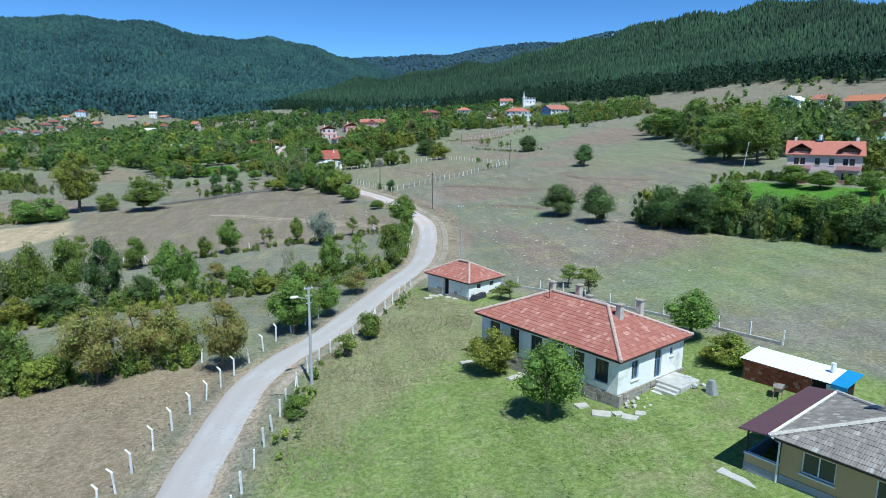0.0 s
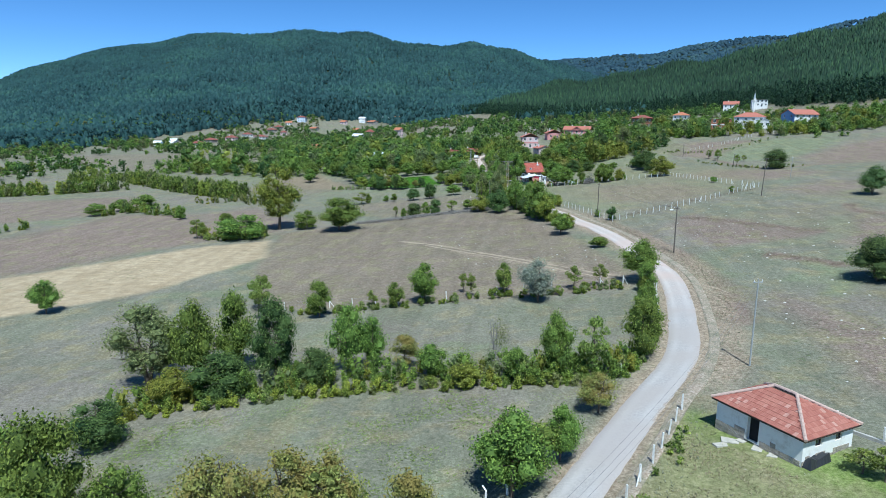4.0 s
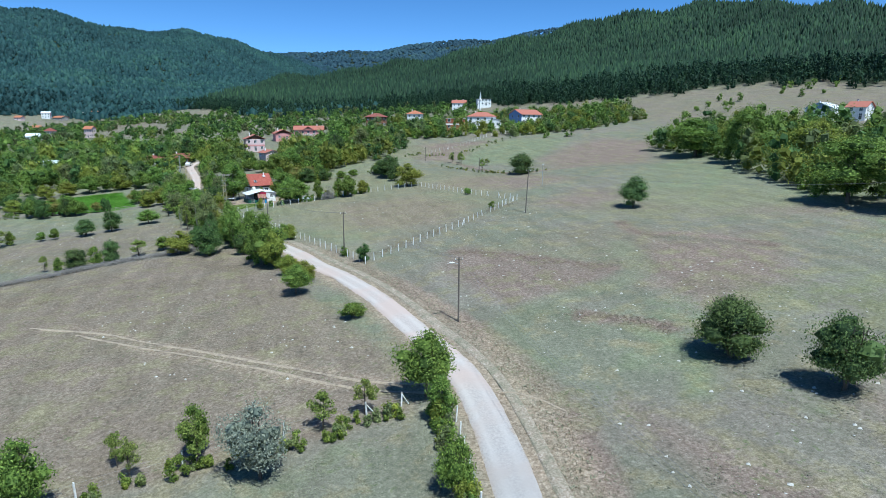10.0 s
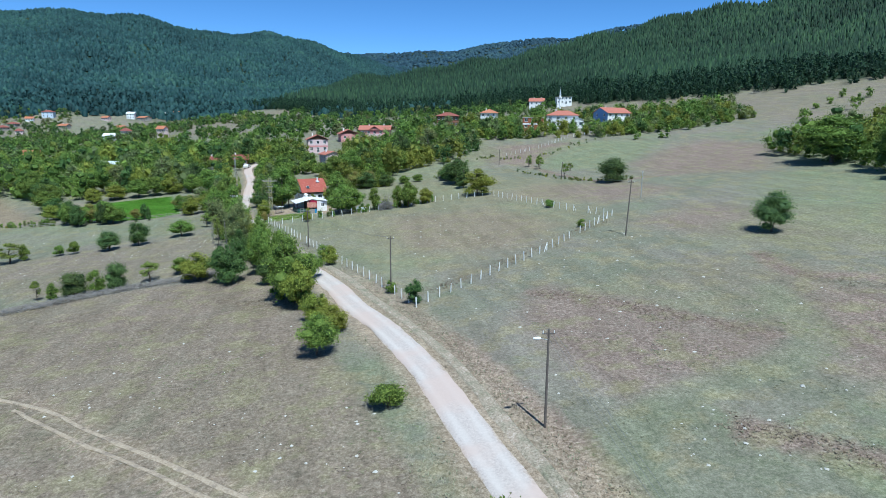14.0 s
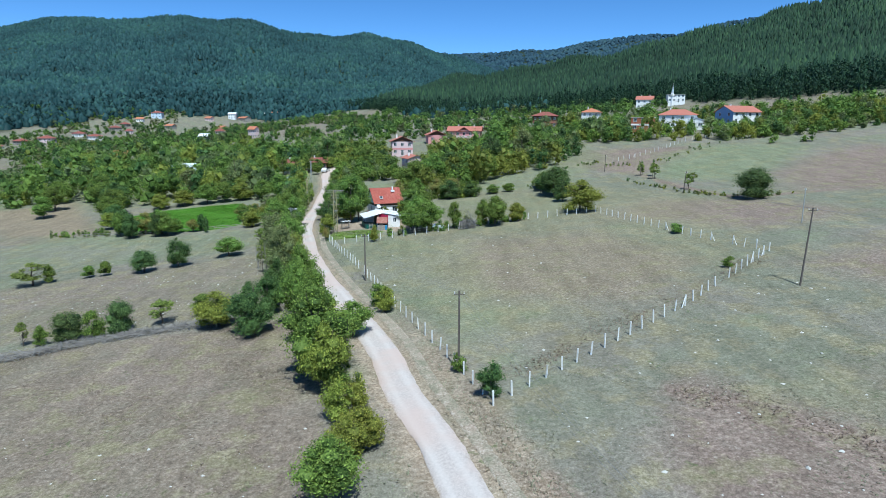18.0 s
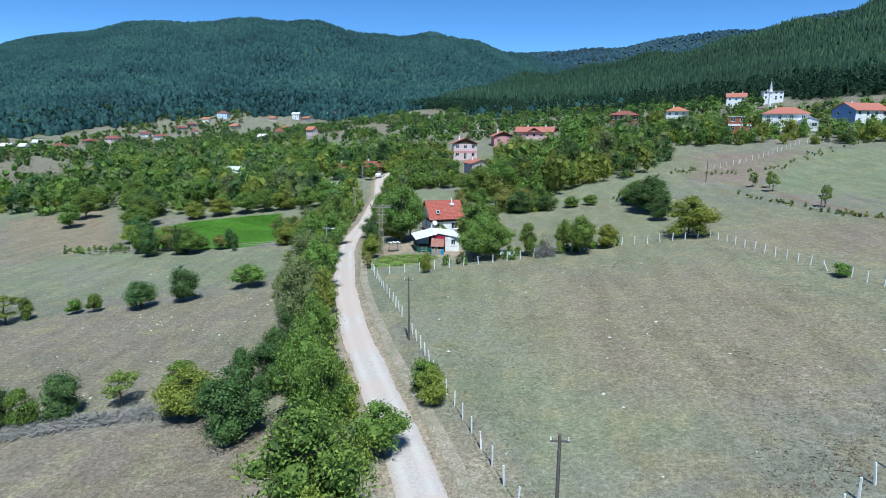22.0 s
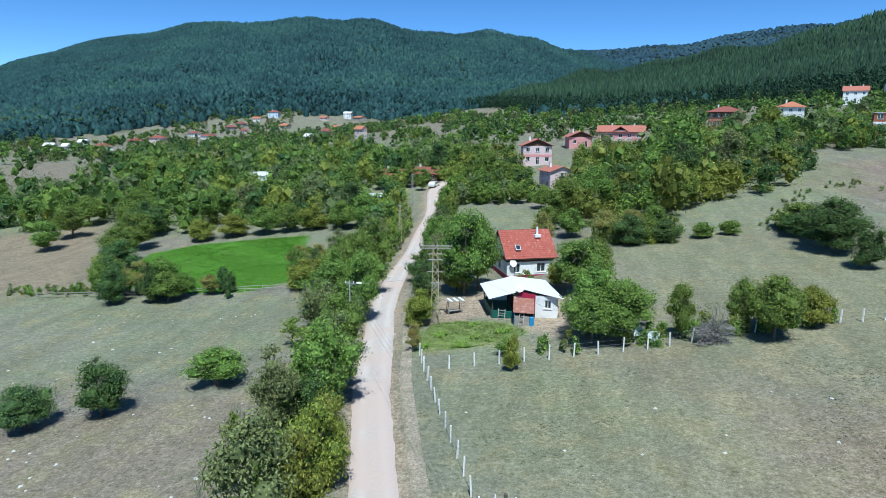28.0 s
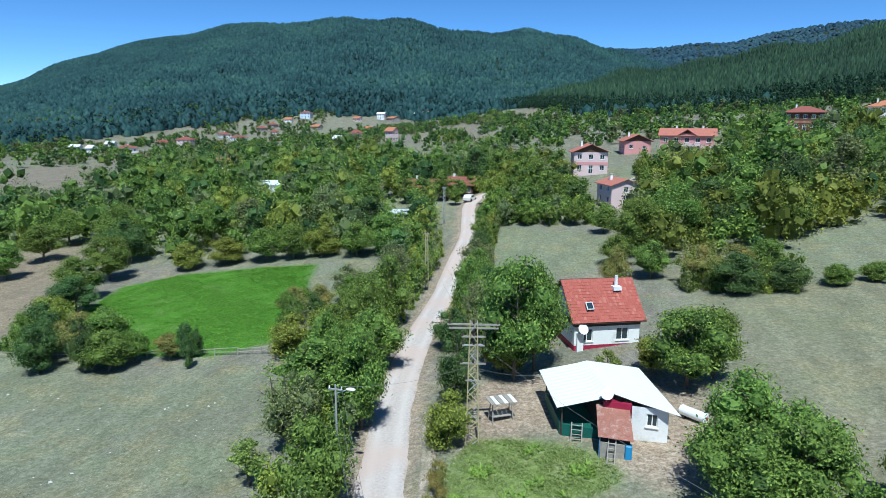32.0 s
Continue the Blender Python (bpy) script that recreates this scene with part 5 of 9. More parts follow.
fa, fb = cot(0.66, 0.02, 0)[:2], cot(0.99, 0.02, 0)[:2]
wl = (Vector(fb) - Vector(fa)).length
bm = bmesh.new()
wall_panel(bm, fa, fb, -0.6, 2.68, [(0.95, 1.65, 1.35, 2.25)])
part("front_wall", bm, WHITEWALL, COT)
window_part(COT, fa, fb, (0.95, 1.65, 1.35, 2.25), WHITEPAINT)
cot_wall("side_wall", 0.985, 0.05, 0.985, 0.97, -0.6, 2.66, WHITEWALL)
cot_wall("back_wall", 0.03, 0.97, 0.985, 0.97, -0.6, 2.2, WHITEWALL)
cot_wall("red_wall", 0.40, 0.04, 0.66, 0.04, -0.4, 2.75, WINE, "wine-red painted front wall")
cot_wall("inner_wall", 0.40, 0.1, 0.40, 0.95, -0.4, 2.4, DARKWOOD)
bm = bmesh.new()
slab(bm, [cot(0.0, 0.0, 0.45), cot(0.4, 0.0, 0.45), cot(0.4, 0.97, 0.45), cot(0.0, 0.97, 0.45)], 0.12)
part("porch_floor", bm, GREENPAINT, COT)
cot_wall("porch_front", 0.02, 0.01, 0.4, 0.01, -0.3, 0.75, GREENPAINT)
cot_wall("porch_side", 0.01, 0.02, 0.01, 0.97, -0.3, 0.8, GREENPAINT)
for t in (0.0, 0.33, 0.66, 0.97):
    bm = bmesh.new()
    x, y, _ = cot(0.01, t, 0)
    box(bm, x - 0.05, x + 0.05, y - 0.05, y + 0.05, -0.4, 2.15)
    part("post", bm, DARKWOOD, COT)
bm = bmesh.new()
sheet(bm, [[cot(-0.06, t, 2.12 + e), cot(0.36, t + 0.1 * (1.12 - t), 2.85 + e), cot(0.47, t + 0.22 * (1.12 - t), 3.1 + e), cot(0.66, t + 0.12 * (1.12 - t), 2.98 + e), cot(1.05, t, 2.72 + e)] for t, e in ((-0.1 + 1.22 * k / 24, 0.018 * (k % 2)) for k in range(25))], 0.02)
part("metal_roof", bm, WHITEMETAL, COT)
bm = bmesh.new()
poly(bm, cot(0.40, 0.03, 2.7), cot(0.66, 0.03, 2.6), cot(0.66, 0.03, 2.65), cot(0.45, 0.03, 3.0))
part("gable_end", bm, WINE, COT)
dish(COT, *cot(0.42, 0.0, 3.35), 0.42, 0)
# lean-to of rusty sheets in front of the red wall
LEAN = stand("lean_to", "rusty sheet-roofed lean-to with blue sides", "shed", -4.0, 259.0, CZ, -3.0)
bm = bmesh.new()
sheet(bm, [[(-1.05 + k * 0.18, -1.35, 1.5 + 0.02 * (k % 2)), (-1.4 + k * 0.18, 1.5, 2.4)] for k in range(13)], 0.02)
part("sheet_roof", bm, RUSTSHEET, LEAN)
part("west_side", block(-0.98, -0.92, -1.2, 1.2, -0.6, 1.55), BLUEPAINT, LEAN)
part("front", block(-0.9, 0.6, -1.22, -1.14, -0.6, 1.1), GREYWOOD, LEAN)
part("barrel", block(0.62, 1.05, -1.3, -0.85, -0.6, 1.1, 0.06), BLUESHEET, LEAN)
part("inside", block(-0.9, 0.9, -1.1, 1.2, -0.6, 1.35), DARK, LEAN)


def ladder(x, y, z, turn, length, tilt, width=0.45, mat=None, label="grey wooden ladder leaning at the porch"):
    ob = tagged(new("ladder"), label, "ladder")
    ob.matrix_world = pose(x, y, z, tilt, 0, turn)
    for sx in (-1, 1):
        part("rail", block(sx * width / 2 - 0.035, sx * width / 2 + 0.035, -0.04, 0.04, 0, length), mat or GREYWOOD, ob)
    for k in range(int(length / 0.3)):
        part("rung", block(-width / 2 + 0.036, width / 2 - 0.036, -0.05, 0.05, 0.2 + 0.3 * k, 0.25 + 0.3 * k), mat or GREYWOOD, ob)


ladder(-6.5, 259.6, CZ - 0.1, 0, 1.3, -30, 0.7)
ladder(-4.3, 257.0, CZ - 0.1, -4, 2.0, -32)
gas = tagged(new("gas_tank"), "white horizontal cylindrical tank with a red end", "tank")
gas.matrix_world = pose(1.3, 263.4, float(land(1.3, 263.4)) + 0.5, 0, 0, -38)
bm = bmesh.new()
tube(bm, (-1.0, 0, 0), (1.0, 0, 0), 0.36, 0.36, 16)
bmesh.ops.bevel(bm, geom=[e for e in bm.edges if abs(e.verts[0].co.x - e.verts[1].co.x) < 0.01], offset=0.08, segments=2, affect="EDGES")
part("shell", bm, WHITEMETAL, gas)
bm = bmesh.new()
tube(bm, (1.005, 0, 0), (1.02, 0, 0), 0.14, 0.14, 10)
part("end_mark", bm, plain("red_mark", (0.5, 0.02, 0.03)), gas)
for sx in (-0.6, 0.6):
    part("foot", block(sx - 0.05, sx + 0.05, -0.25, 0.25, -0.6, -0.2), DARKWOOD, gas)

# frame with a covered seat by the mast
SW2 = stand("garden_swing", "weathered wooden frame with a striped canopy", "garden seat", -12.0, 262.3, float(land(-12, 262.3)), 30)
for sx in (-0.8, 0.8):
    for sy in (-0.5, 0.5):
        bm = bmesh.new()
        tube(bm, (sx, sy, -0.1), (sx * 0.9, sy * 0.3, 1.6), 0.05, 0.04)
        part("leg", bm, GREYWOOD, SW2)
part("seat", block(-0.7, 0.7, -0.3, 0.3, 0.4, 0.46), GREYWOOD, SW2)
for k in range(6):
    part("canopy_slat", block(-1.0 + 0.34 * k, -0.72 + 0.34 * k, -0.7, 0.7, 1.6, 1.64), WHITEPAINT if k % 2 else GREYWOOD, SW2)

# heap of junk under a sheet by the field fence
JK = stand("covered_heap", "heap of boards and scrap under pale plastic sheets on wooden trestles", "heap", 7.4, 252.6, float(land(7.4, 252.6)), -20)
bm = bmesh.new()
jr = random.Random(5)
pts = [[bm.verts.new((-1.1 + 2.2 * i / 6, -0.7 + 1.4 * j / 4, 0.9 + jr.uniform(0, 0.35) - (0.5 if j in (0, 4) else 0))) for j in range(5)] for i in range(7)]
for i in range(6):
    for j in range(4):
        bm.faces.new((pts[i][j], pts[i + 1][j], pts[i + 1][j + 1], pts[i][j + 1]))
part("sheet", bm, plain("pale_plastic", (0.55, 0.6, 0.63), 0.4, vary=0.2, scale=4), JK)
for k in range(4):
    bm = bmesh.new()
    tube(bm, (-1.0 + 0.6 * k, -0.8, -0.1), (-0.7 + 0.5 * k, 0.1, 1.0), 0.05, 0.05)
    tube(bm, (-0.6 + 0.6 * k, -0.8, -0.1), (-0.9 + 0.5 * k, 0.1, 1.0), 0.05, 0.05)
    part("trestle", bm, GREYWOOD, JK)
part("scrap", block(-0.8, 0.8, -0.4, 0.5, -0.1, 0.75, 0.05), DARKWOOD, JK)

# ---- the school yard's small things ----
def flags(label, rows, mat, thick=0.09, seed=1):
    """Loose uneven paving slabs, each lying on the ground."""
    rng = random.Random(seed)
    for x, y, w, l, turn in rows:
        ob = tagged(new("paving_slab"), label, "slab", "slabs in the yard")
        ob.matrix_world = pose(x, y, float(land(x, y)) + 0.03, rng.uniform(-2, 2), rng.uniform(-2, 2), turn)
        bm = bmesh.new()
        pts = [(-w / 2, -l / 2), (0, -l / 2 - 0.06), (w / 2, -l / 2), (w / 2 + 0.05, 0.05), (w / 2, l / 2), (-w / 2, l / 2)]
        poly_pts = [(px + rng.uniform(-0.07, 0.07), py + rng.uniform(-0.07, 0.07)) for px, py in pts]
        top, low = [bm.verts.new((*p, thick)) for p in poly_pts], [bm.verts.new((*p, -0.1)) for p in poly_pts]
        bm.faces.new(top)
        bm.faces.new(low[::-1])
        for i in range(6):
            j = (i + 1) % 6
            bm.faces.new((low[i], low[j], top[j], top[i]))
        part("slab", bm, mat, ob)


PALESLAB = plain("pale_concrete_slab", (0.5, 0.47, 0.41), 0.9, vary=0.2, scale=4, bumped=0.3, stain=(0.35, 0.33, 0.28))
flags("pale cracked concrete slab lying in the school yard grass", [(11.2, 71.4, 1.2, 0.5, 20), (14.1, 67.3, 1.5, 0.5, 30), (15.0, 67.9, 1.1, 0.5, 32), (17.1, 61.4, 0.9, 0.6, 10), (17.9, 60.0, 1.2, 0.8, -20), (18.9, 59.7, 0.7, 0.5, 15), (19.4, 59.0, 1.0, 0.6, -35), (20.3, 59.3, 0.7, 0.6, -20)], PALESLAB, 0.04, 2)
flags("weathered flat stone in front of the outbuilding", [(10.4, 91.0, 0.9, 0.6, 20), (11.2, 91.6, 1.0, 0.7, -10), (12.0, 91.6, 0.8, 0.6, 40), (12.7, 90.6, 1.0, 0.6, 60), (13.4, 89.7, 0.9, 0.5, 60)], PALESLAB, 0.04, 5)


def rocks(label, cx, cy, count, reach, big, mat, seed):
    """A heap of broken stones, one thing."""
    rng = np.random.RandomState(seed)
    ob = stand("stone_heap", label, "stones", cx, cy, float(land(cx, cy)), 0)
    for k in range(count):
        x, y, r = rng.normal(0, reach / 2), rng.normal(0, reach / 2), big * rng.uniform(0.4, 1.0)
        bm = bmesh.new()
        bmesh.ops.create_icosphere(bm, subdivisions=1, radius=r, matrix=Matrix.Translation((x, y, r * 0.4 + max(0, 0.3 - abs(x)) * 0.4)))
        for v in bm.verts:
            v.co += Vector(rng.uniform(-0.25, 0.25, 3) * r)
        part("stone", bm, mat, ob)


rocks("heap of pale rubble and scraps beside the school steps", 25.4, 62.6, 14, 0.9, 0.26, plain("grey_rubble", (0.45, 0.46, 0.45), 0.9, vary=0.3, scale=5), 4)
rocks("loose white stones at the school's corner", 20.6, 60.4, 9, 1.0, 0.18, PALESLAB, 6)
TP = stand("tarpaulin", "crumpled black tarpaulin over junk at the outbuilding wall", "tarpaulin", 15.6, 88.7, float(land(15.6, 88.7)), 34)
bm = bmesh.new()
tr = random.Random(8)
cols = [[bm.verts.new((-1.2 + 0.3 * i, -0.5 + 0.25 * j, (0.62 if 0 < j < 4 and 0 < i < 8 else 0.0) * tr.uniform(0.65, 1.15) - 0.03)) for j in range(5)] for i in range(9)]
for i in range(8):
    for j in range(4):
        bm.faces.new((cols[i][j], cols[i + 1][j], cols[i + 1][j + 1], cols[i][j + 1]))
part("cover", bm, plain("black_plastic", (0.03, 0.032, 0.036), 0.45, vary=0.3, scale=6, spec=0.5), TP)
for k, (x, z) in enumerate(((-0.9, 0.5), (-0.2, 0.62), (0.6, 0.55))):
    part("board", block(x - 0.35, x + 0.35, 0.3, 0.42, -0.05, z + 0.25), GREYWOOD, TP)

# things by the brick shed
st = stand("standing_stone", "weathered grey stone block standing in the grass", "stone", 25.9, 60.6, float(land(25.9, 60.6)), 20)
bm = bmesh.new()
bmesh.ops.create_cone(bm, cap_ends=True, segments=9, radius1=0.42, radius2=0.26, depth=1.0, matrix=Matrix.Translation((0, 0, 0.42)))
for v in bm.verts:
    v.co += Vector((0.12 * math.sin(v.co.x * 9 + v.co.z * 5), 0.1 * math.cos(v.co.y * 8 + v.co.z * 3), 0.06 * math.sin(v.co.x * 13)))
bmesh.ops.bevel(bm, geom=list(bm.edges), offset=0.05, segments=1, affect="EDGES")
part("block", bm, plain("grey_stone", (0.3, 0.3, 0.3), 0.95, vary=0.3, scale=6, bumped=0.5), st)
wb = stand("wheelbarrow", "rusty pale wheelbarrow standing against the brick shed", "wheelbarrow", 29.6, 58.9, float(land(29.6, 58.9)), 50)
bm = bmesh.new()
lo, hi = [(-0.3, -0.2), (0.35, -0.2), (0.35, 0.2), (-0.3, 0.2)], [(-0.45, -0.33), (0.55, -0.33), (0.55, 0.33), (-0.45, 0.33)]
lv, hv = [bm.verts.new((x, y, 0.42)) for x, y in lo], [bm.verts.new((x, y, 0.72)) for x, y in hi]
bm.faces.new(lv)
for i in range(4):
    bm.faces.new((lv[i], lv[(i + 1) % 4], hv[(i + 1) % 4], hv[i]))
bmesh.ops.solidify(bm, geom=list(bm.faces), thickness=0.03)
part("tray", bm, plain("pale_enamel", (0.55, 0.5, 0.45), 0.6, vary=0.3, scale=6, stain=(0.3, 0.15, 0.08)), wb)
bm = bmesh.new()
tube(bm, (0.72, -0.05, 0.2), (0.72, 0.05, 0.2), 0.2, 0.2, 14)
part("wheel", bm, DARK, wb)
for sy in (-1, 1):
    bm = bmesh.new()
    tube(bm, (0.72, sy * 0.08, 0.22), (-1.0, sy * 0.3, 0.62), 0.025, 0.025, 6)
    part("handle", bm, RUSTSHEET, wb)
    bm = bmesh.new()
    tube(bm, (-0.3, sy * 0.22, 0.45), (-0.42, sy * 0.26, -0.02), 0.02, 0.02, 6)
    part("leg", bm, RUSTSHEET, wb)

# ---- the village beyond ----
house("village_house", "white house with a blue gable side and a red roof", 121.5, 384.0, 19, 13.0, 9.5, 4.6, "gable", 2.5, 0.6, WHITEWALL, ROOFRED, 2, (4, 2, 3, 2), gable_mat=BLUEWALL, side_mat=BLUEWALL, sink=3)
house("village_house", "white village hall with a red hipped roof beside the minaret", 101.0, 391.0, -20, 14.0, 9, 5.4, "hip", 2.2, 0.6, WHITEWALL, ROOFRED, 2, (4, 3, 3, 3))
house("village_house", "low white annex with a wide window below the hall", 105.5, 383.0, -20, 5.4, 5, 3.4, "gable_front", 1.1, 0.3, WHITEWALL, WHITEMETAL, 1, (2, 1, 1, 1), win=(1.6, 1.3), chimneys=0, door=False)
house("village_house", "dark brown timber house with a red hipped roof", 57.0, 449.0, -12, 11.5, 9, 5.8, "hip", 2.0, 0.9, BROWNWOOD, ROOFBROWN, 2, (5, 3, 3, 3), band=RUSTSHEET)
house("village_house", "pale house with an orange-red hipped roof", 80.0, 451.0, -20, 8.5, 8, 5.4, "hip", 2.0, 0.7, WHITEWALL, ROOFORANGE, 2, (3, 2, 3, 2))
house("village_house", "unfinished brick house with white corner posts and a flat concrete roof", 88.5, 395.0, -20, 9.0, 7, 5.6, "flat", 0.05, 0.25, BRICK, WHITEWALL, 2, (3, 2, 3, 2), chimneys=0, win=(1.4, 1.5), band=WHITEWALL)
house("village_house", "white two-storey house with a red roof above the hall", 124.0, 510.0, -20, 9.2, 8, 5.4, "gable", 2.2, 0.5, WHITEWALL, ROOFRED, 2, (3, 2, 3, 2), chimneys=2)
house("village_house", "white flat-roofed house at the edge of the forest", 143.0, 514.0, -10, 9.5, 8, 4.6, "flat", 0.3, 0.5, WHITEWALL, GREYWOOD, 2, (4, 2, 3, 2), z=37.0, sink=5)
house("village_house", "pale pink house with a brown gable and a red gable roof", -9.0, 384.0, 8, 8.2, 8.5, 5.3, "gable_front", 2.0, 0.7, PALEPINK, ROOFRED, 2, (3, 2, 3, 2), gable_mat=BROWNWOOD, band=PINK)
house("village_house", "house with red walls under a red gable roof", 3.6, 420.0, 10, 7.6, 8, 3.4, "gable_front", 2.0, 0.8, PINK, ROOFRED, 1, (2, 2, 2, 2), gable_mat=BROWNWOOD)
PINK2 = house("village_house", "long pink house with balconies and a red roof", 16.5, 404.0, -8, 13.5, 9, 5.6, "gable", 1.9, 0.6, PINK, ROOFRED, 2, (5, 2, 4, 2), chimneys=2, band=PALEPINK)
for zz in (0.3, 2.8):
    bal = part("balcony", block(-3.4, 3.4, -5.5, -4.56, zz - 0.12, zz), CONCRETE, PINK2)
    part("balcony_rail", block(-3.4, 3.4, -5.55, -5.48, zz, zz + 0.8), PALEPINK, bal)
bm = bmesh.new()
slab(bm, [(-2.6, -5.2, 5.6), (0, -5.2, 7.2), (0, 0, 7.5), (-2.6, 0, 5.9)], 0.12)
slab(bm, [(0, -5.2, 7.2), (2.6, -5.2, 5.6), (2.6, 0, 5.9), (0, 0, 7.5)], 0.12)
part("cross_gable", bm, ROOFRED, PINK2)
part("cross_gable_front", block(-1.9, 1.9, -4.6, -1.0, 5.5, 6.1), PALEPINK, PINK2)
house("village_house", "pale two-storey house with a red roof above the trees", -2.4, 345.0, 24, 5.8, 6.6, 4.0, "gable_front", 1.2, 0.5, PALEPINK, ROOFRED, 2, (1, 2, 2, 2), win=(0.9, 1.0))
house("village_shed", "low white plastic greenhouse among the trees", -88.0, 368.0, 15, 9.0, 4.0, 2.4, "gable", 1.0, 0.2, plain("milky_plastic", (0.72, 0.78, 0.84), 0.4), plain("pale_plastic_roof", (0.7, 0.76, 0.82), 0.4), 1, (2, 1, 2, 1), chimneys=0, group="sheds")
house("village_house", "small red-roofed house beside the lane", -45.6, 359.5, 6, 7.0, 6.0, 2.7, "gable", 1.8, 0.5, WHITEWALL, ROOFBROWN, 1, (3, 2, 3, 2))
house("village_house", "old red-roofed house at the end of the lane", -37.6, 362.5, 10, 6.0, 6, 2.5, "gable", 1.7, 0.5, BROWNWOOD, ROOFBROWN, 1, (3, 2, 3, 2))
house("village_shed", "low shed with pale blue sheet walls and roof", -44.0, 336.0, 12, 5.5, 3.2, 2.2, "flat", 0.35, 0.25, plain("pale_blue_sheet", (0.5, 0.6, 0.7), 0.5), plain("pale_sheet", (0.6, 0.66, 0.7), 0.45), 1, (3, 1, 2, 1), chimneys=0, group="sheds")
house("village_shed", "rusty red shed among the trees", -48.8, 336.0, 12, 2.6, 3, 2.2, "flat", 0.2, 0.2, BRICK, RUSTSHEET, 1, (1, 1, 1, 1), chimneys=0, group="sheds")
house("village_house", "white and pale blue hillside house with a white roof", 188.0, 270.0, -68, 9.5, 8, 4.6, "gable_front", 2.2, 0.5, WHITEWALL, WHITEMETAL, 2, (3, 2, 3, 2), gable_mat=BLUEWALL)
house("village_house", "red-roofed white wing of the hillside house", 194.0, 261.0, -68, 6, 7, 4.2, "gable", 2.0, 0.5, WHITEWALL, ROOFRED, 2, (2, 2, 2, 2))
house("village_house", "low house with a wide orange-red tiled roof", 196.0, 240.0, -68, 12, 8, 2.8, "gable", 2.4, 0.8, GREYWOOD, ROOFORANGE, 1, (4, 2, 3, 2))
house("village_house", "unfinished red brick house with a white front", 139.0, 168.0, -50, 8.5, 8, 5.0, "gable_front", 2.0, 0.7, BRICK, ROOFBROWN, 2, (2, 2, 2, 2), gable_mat=BRICK)
house("village_shed", "barn with a pale blue sheet roof", 131.0, 156.0, -50, 8, 7, 2.6, "gable", 1.6, 0.5, DARKWOOD, plain("blue_sheet_roof", (0.32, 0.42, 0.52), 0.5), 1, (2, 1, 2, 1), chimneys=0, group="sheds")
house("village_shed", "barn with a grey sheet roof behind the pink house", 117.0, 166.0, -40, 8, 7, 2.6, "gable_front", 1.8, 0.5, WINE, plain("grey_sheet_roof", (0.4, 0.43, 0.43), 0.5), 1, (2, 1, 2, 1), chimneys=0, group="sheds")
vr = np.random.RandomState(21)
# place, width, storeys, wall and roof of the far hamlet's houses
FAR_HOUSES = ((-297, 560, 11.5, 1, 0, 0), (-321, 625, 9.5, 1, 2, 0), (-294, 614, 10, 2, 1, 0), (-323, 707, 10.5, 1, 0, 0), (-302, 695, 12, 1, 0, 0), (-319, 763, 10, 1, 2, 0), (-321, 787, 8, 1, 2, 0), (-314, 847, 11, 2, 3, 0),
              (-280, 800, 9, 1, 2, 1), (-243, 885, 8.5, 2, 0, 2), (-229, 884, 12.5, 1, 2, 1), (-220, 918, 9, 1, 3, 2), (-115, 542, 5.6, 2, 1, 1), (-146, 569, 5.4, 2, 1, 0), (-157, 572, 8, 1, 3, 2), (-299, 750, 6.5, 1, 1, 0),
              (-321, 820, 7, 1, 0, 1), (-231, 813, 7, 1, 2, 1), (-332, 555, 6, 1, 3, 2), (-318, 553, 5.5, 1, 0, 2), (-205, 932, 8, 1, 0, 1), (-345, 600, 6, 1, 0, 2), (-262, 862, 8, 1, 1, 1), (-138, 420, 6, 1, 0, 1))
FAR_GARDENS = [(x, y, 26, 7) for x, y, *_ in FAR_HOUSES]
for x, y, w, f, wall_kind, roof_kind in FAR_HOUSES:
    wall_word, wall_mat = (("white", WHITEWALL), ("pale pink", PALEPINK), ("brown", GREYWOOD), ("blue-white", plain("pale_blue_render", (0.6, 0.68, 0.76))))[wall_kind]
    roof_word, roof_mat = (("brown-red", ROOFBROWN), ("orange-red", ROOFORANGE), ("pale sheet", WHITEMETAL))[roof_kind]
    house("village_house", f"far {wall_word} house with a {roof_word} roof, {('one', 'two', 'three')[f - 1]} storeys high",
          x, y, vr.uniform(-35, 25), w, w * 0.75, 2.8 * f, "hip" if roof_kind == 0 else "gable", 2.0, 0.6, wall_mat, roof_mat, f, (3, 2, 3, 2), chimneys=int(w > 8))
# minaret
MIN = stand("minaret", "slim white minaret with a balcony and a pointed grey cap", "minaret", 130.0, 482.0, 31.4, 0)
MIN.scale = (0.8, 0.8, 0.96)
bm = bmesh.new()
tube(bm, (0, 0, -3), (0, 0, 10.2), 0.85, 0.75, 12)
part("shaft", bm, WHITEWALL, MIN)
bm = bmesh.new()
tube(bm, (0, 0, 8.2), (0, 0, 8.5), 0.8, 1.35, 12)
tube(bm, (0, 0, 8.5), (0, 0, 9.3), 1.35, 1.35, 12)
part("balcony", bm, WHITEWALL, MIN)
bm = bmesh.new()
tube(bm, (0, 0, 10.2), (0, 0, 14.2), 0.85, 0.05, 12)
part("cap", bm, plain("lead_grey", (0.45, 0.5, 0.55), 0.5), MIN)
bm = bmesh.new()
tube(bm, (0, 0, 14.1), (0, 0, 15.2), 0.05, 0.03)
part("finial", bm, WHITEMETAL, MIN)


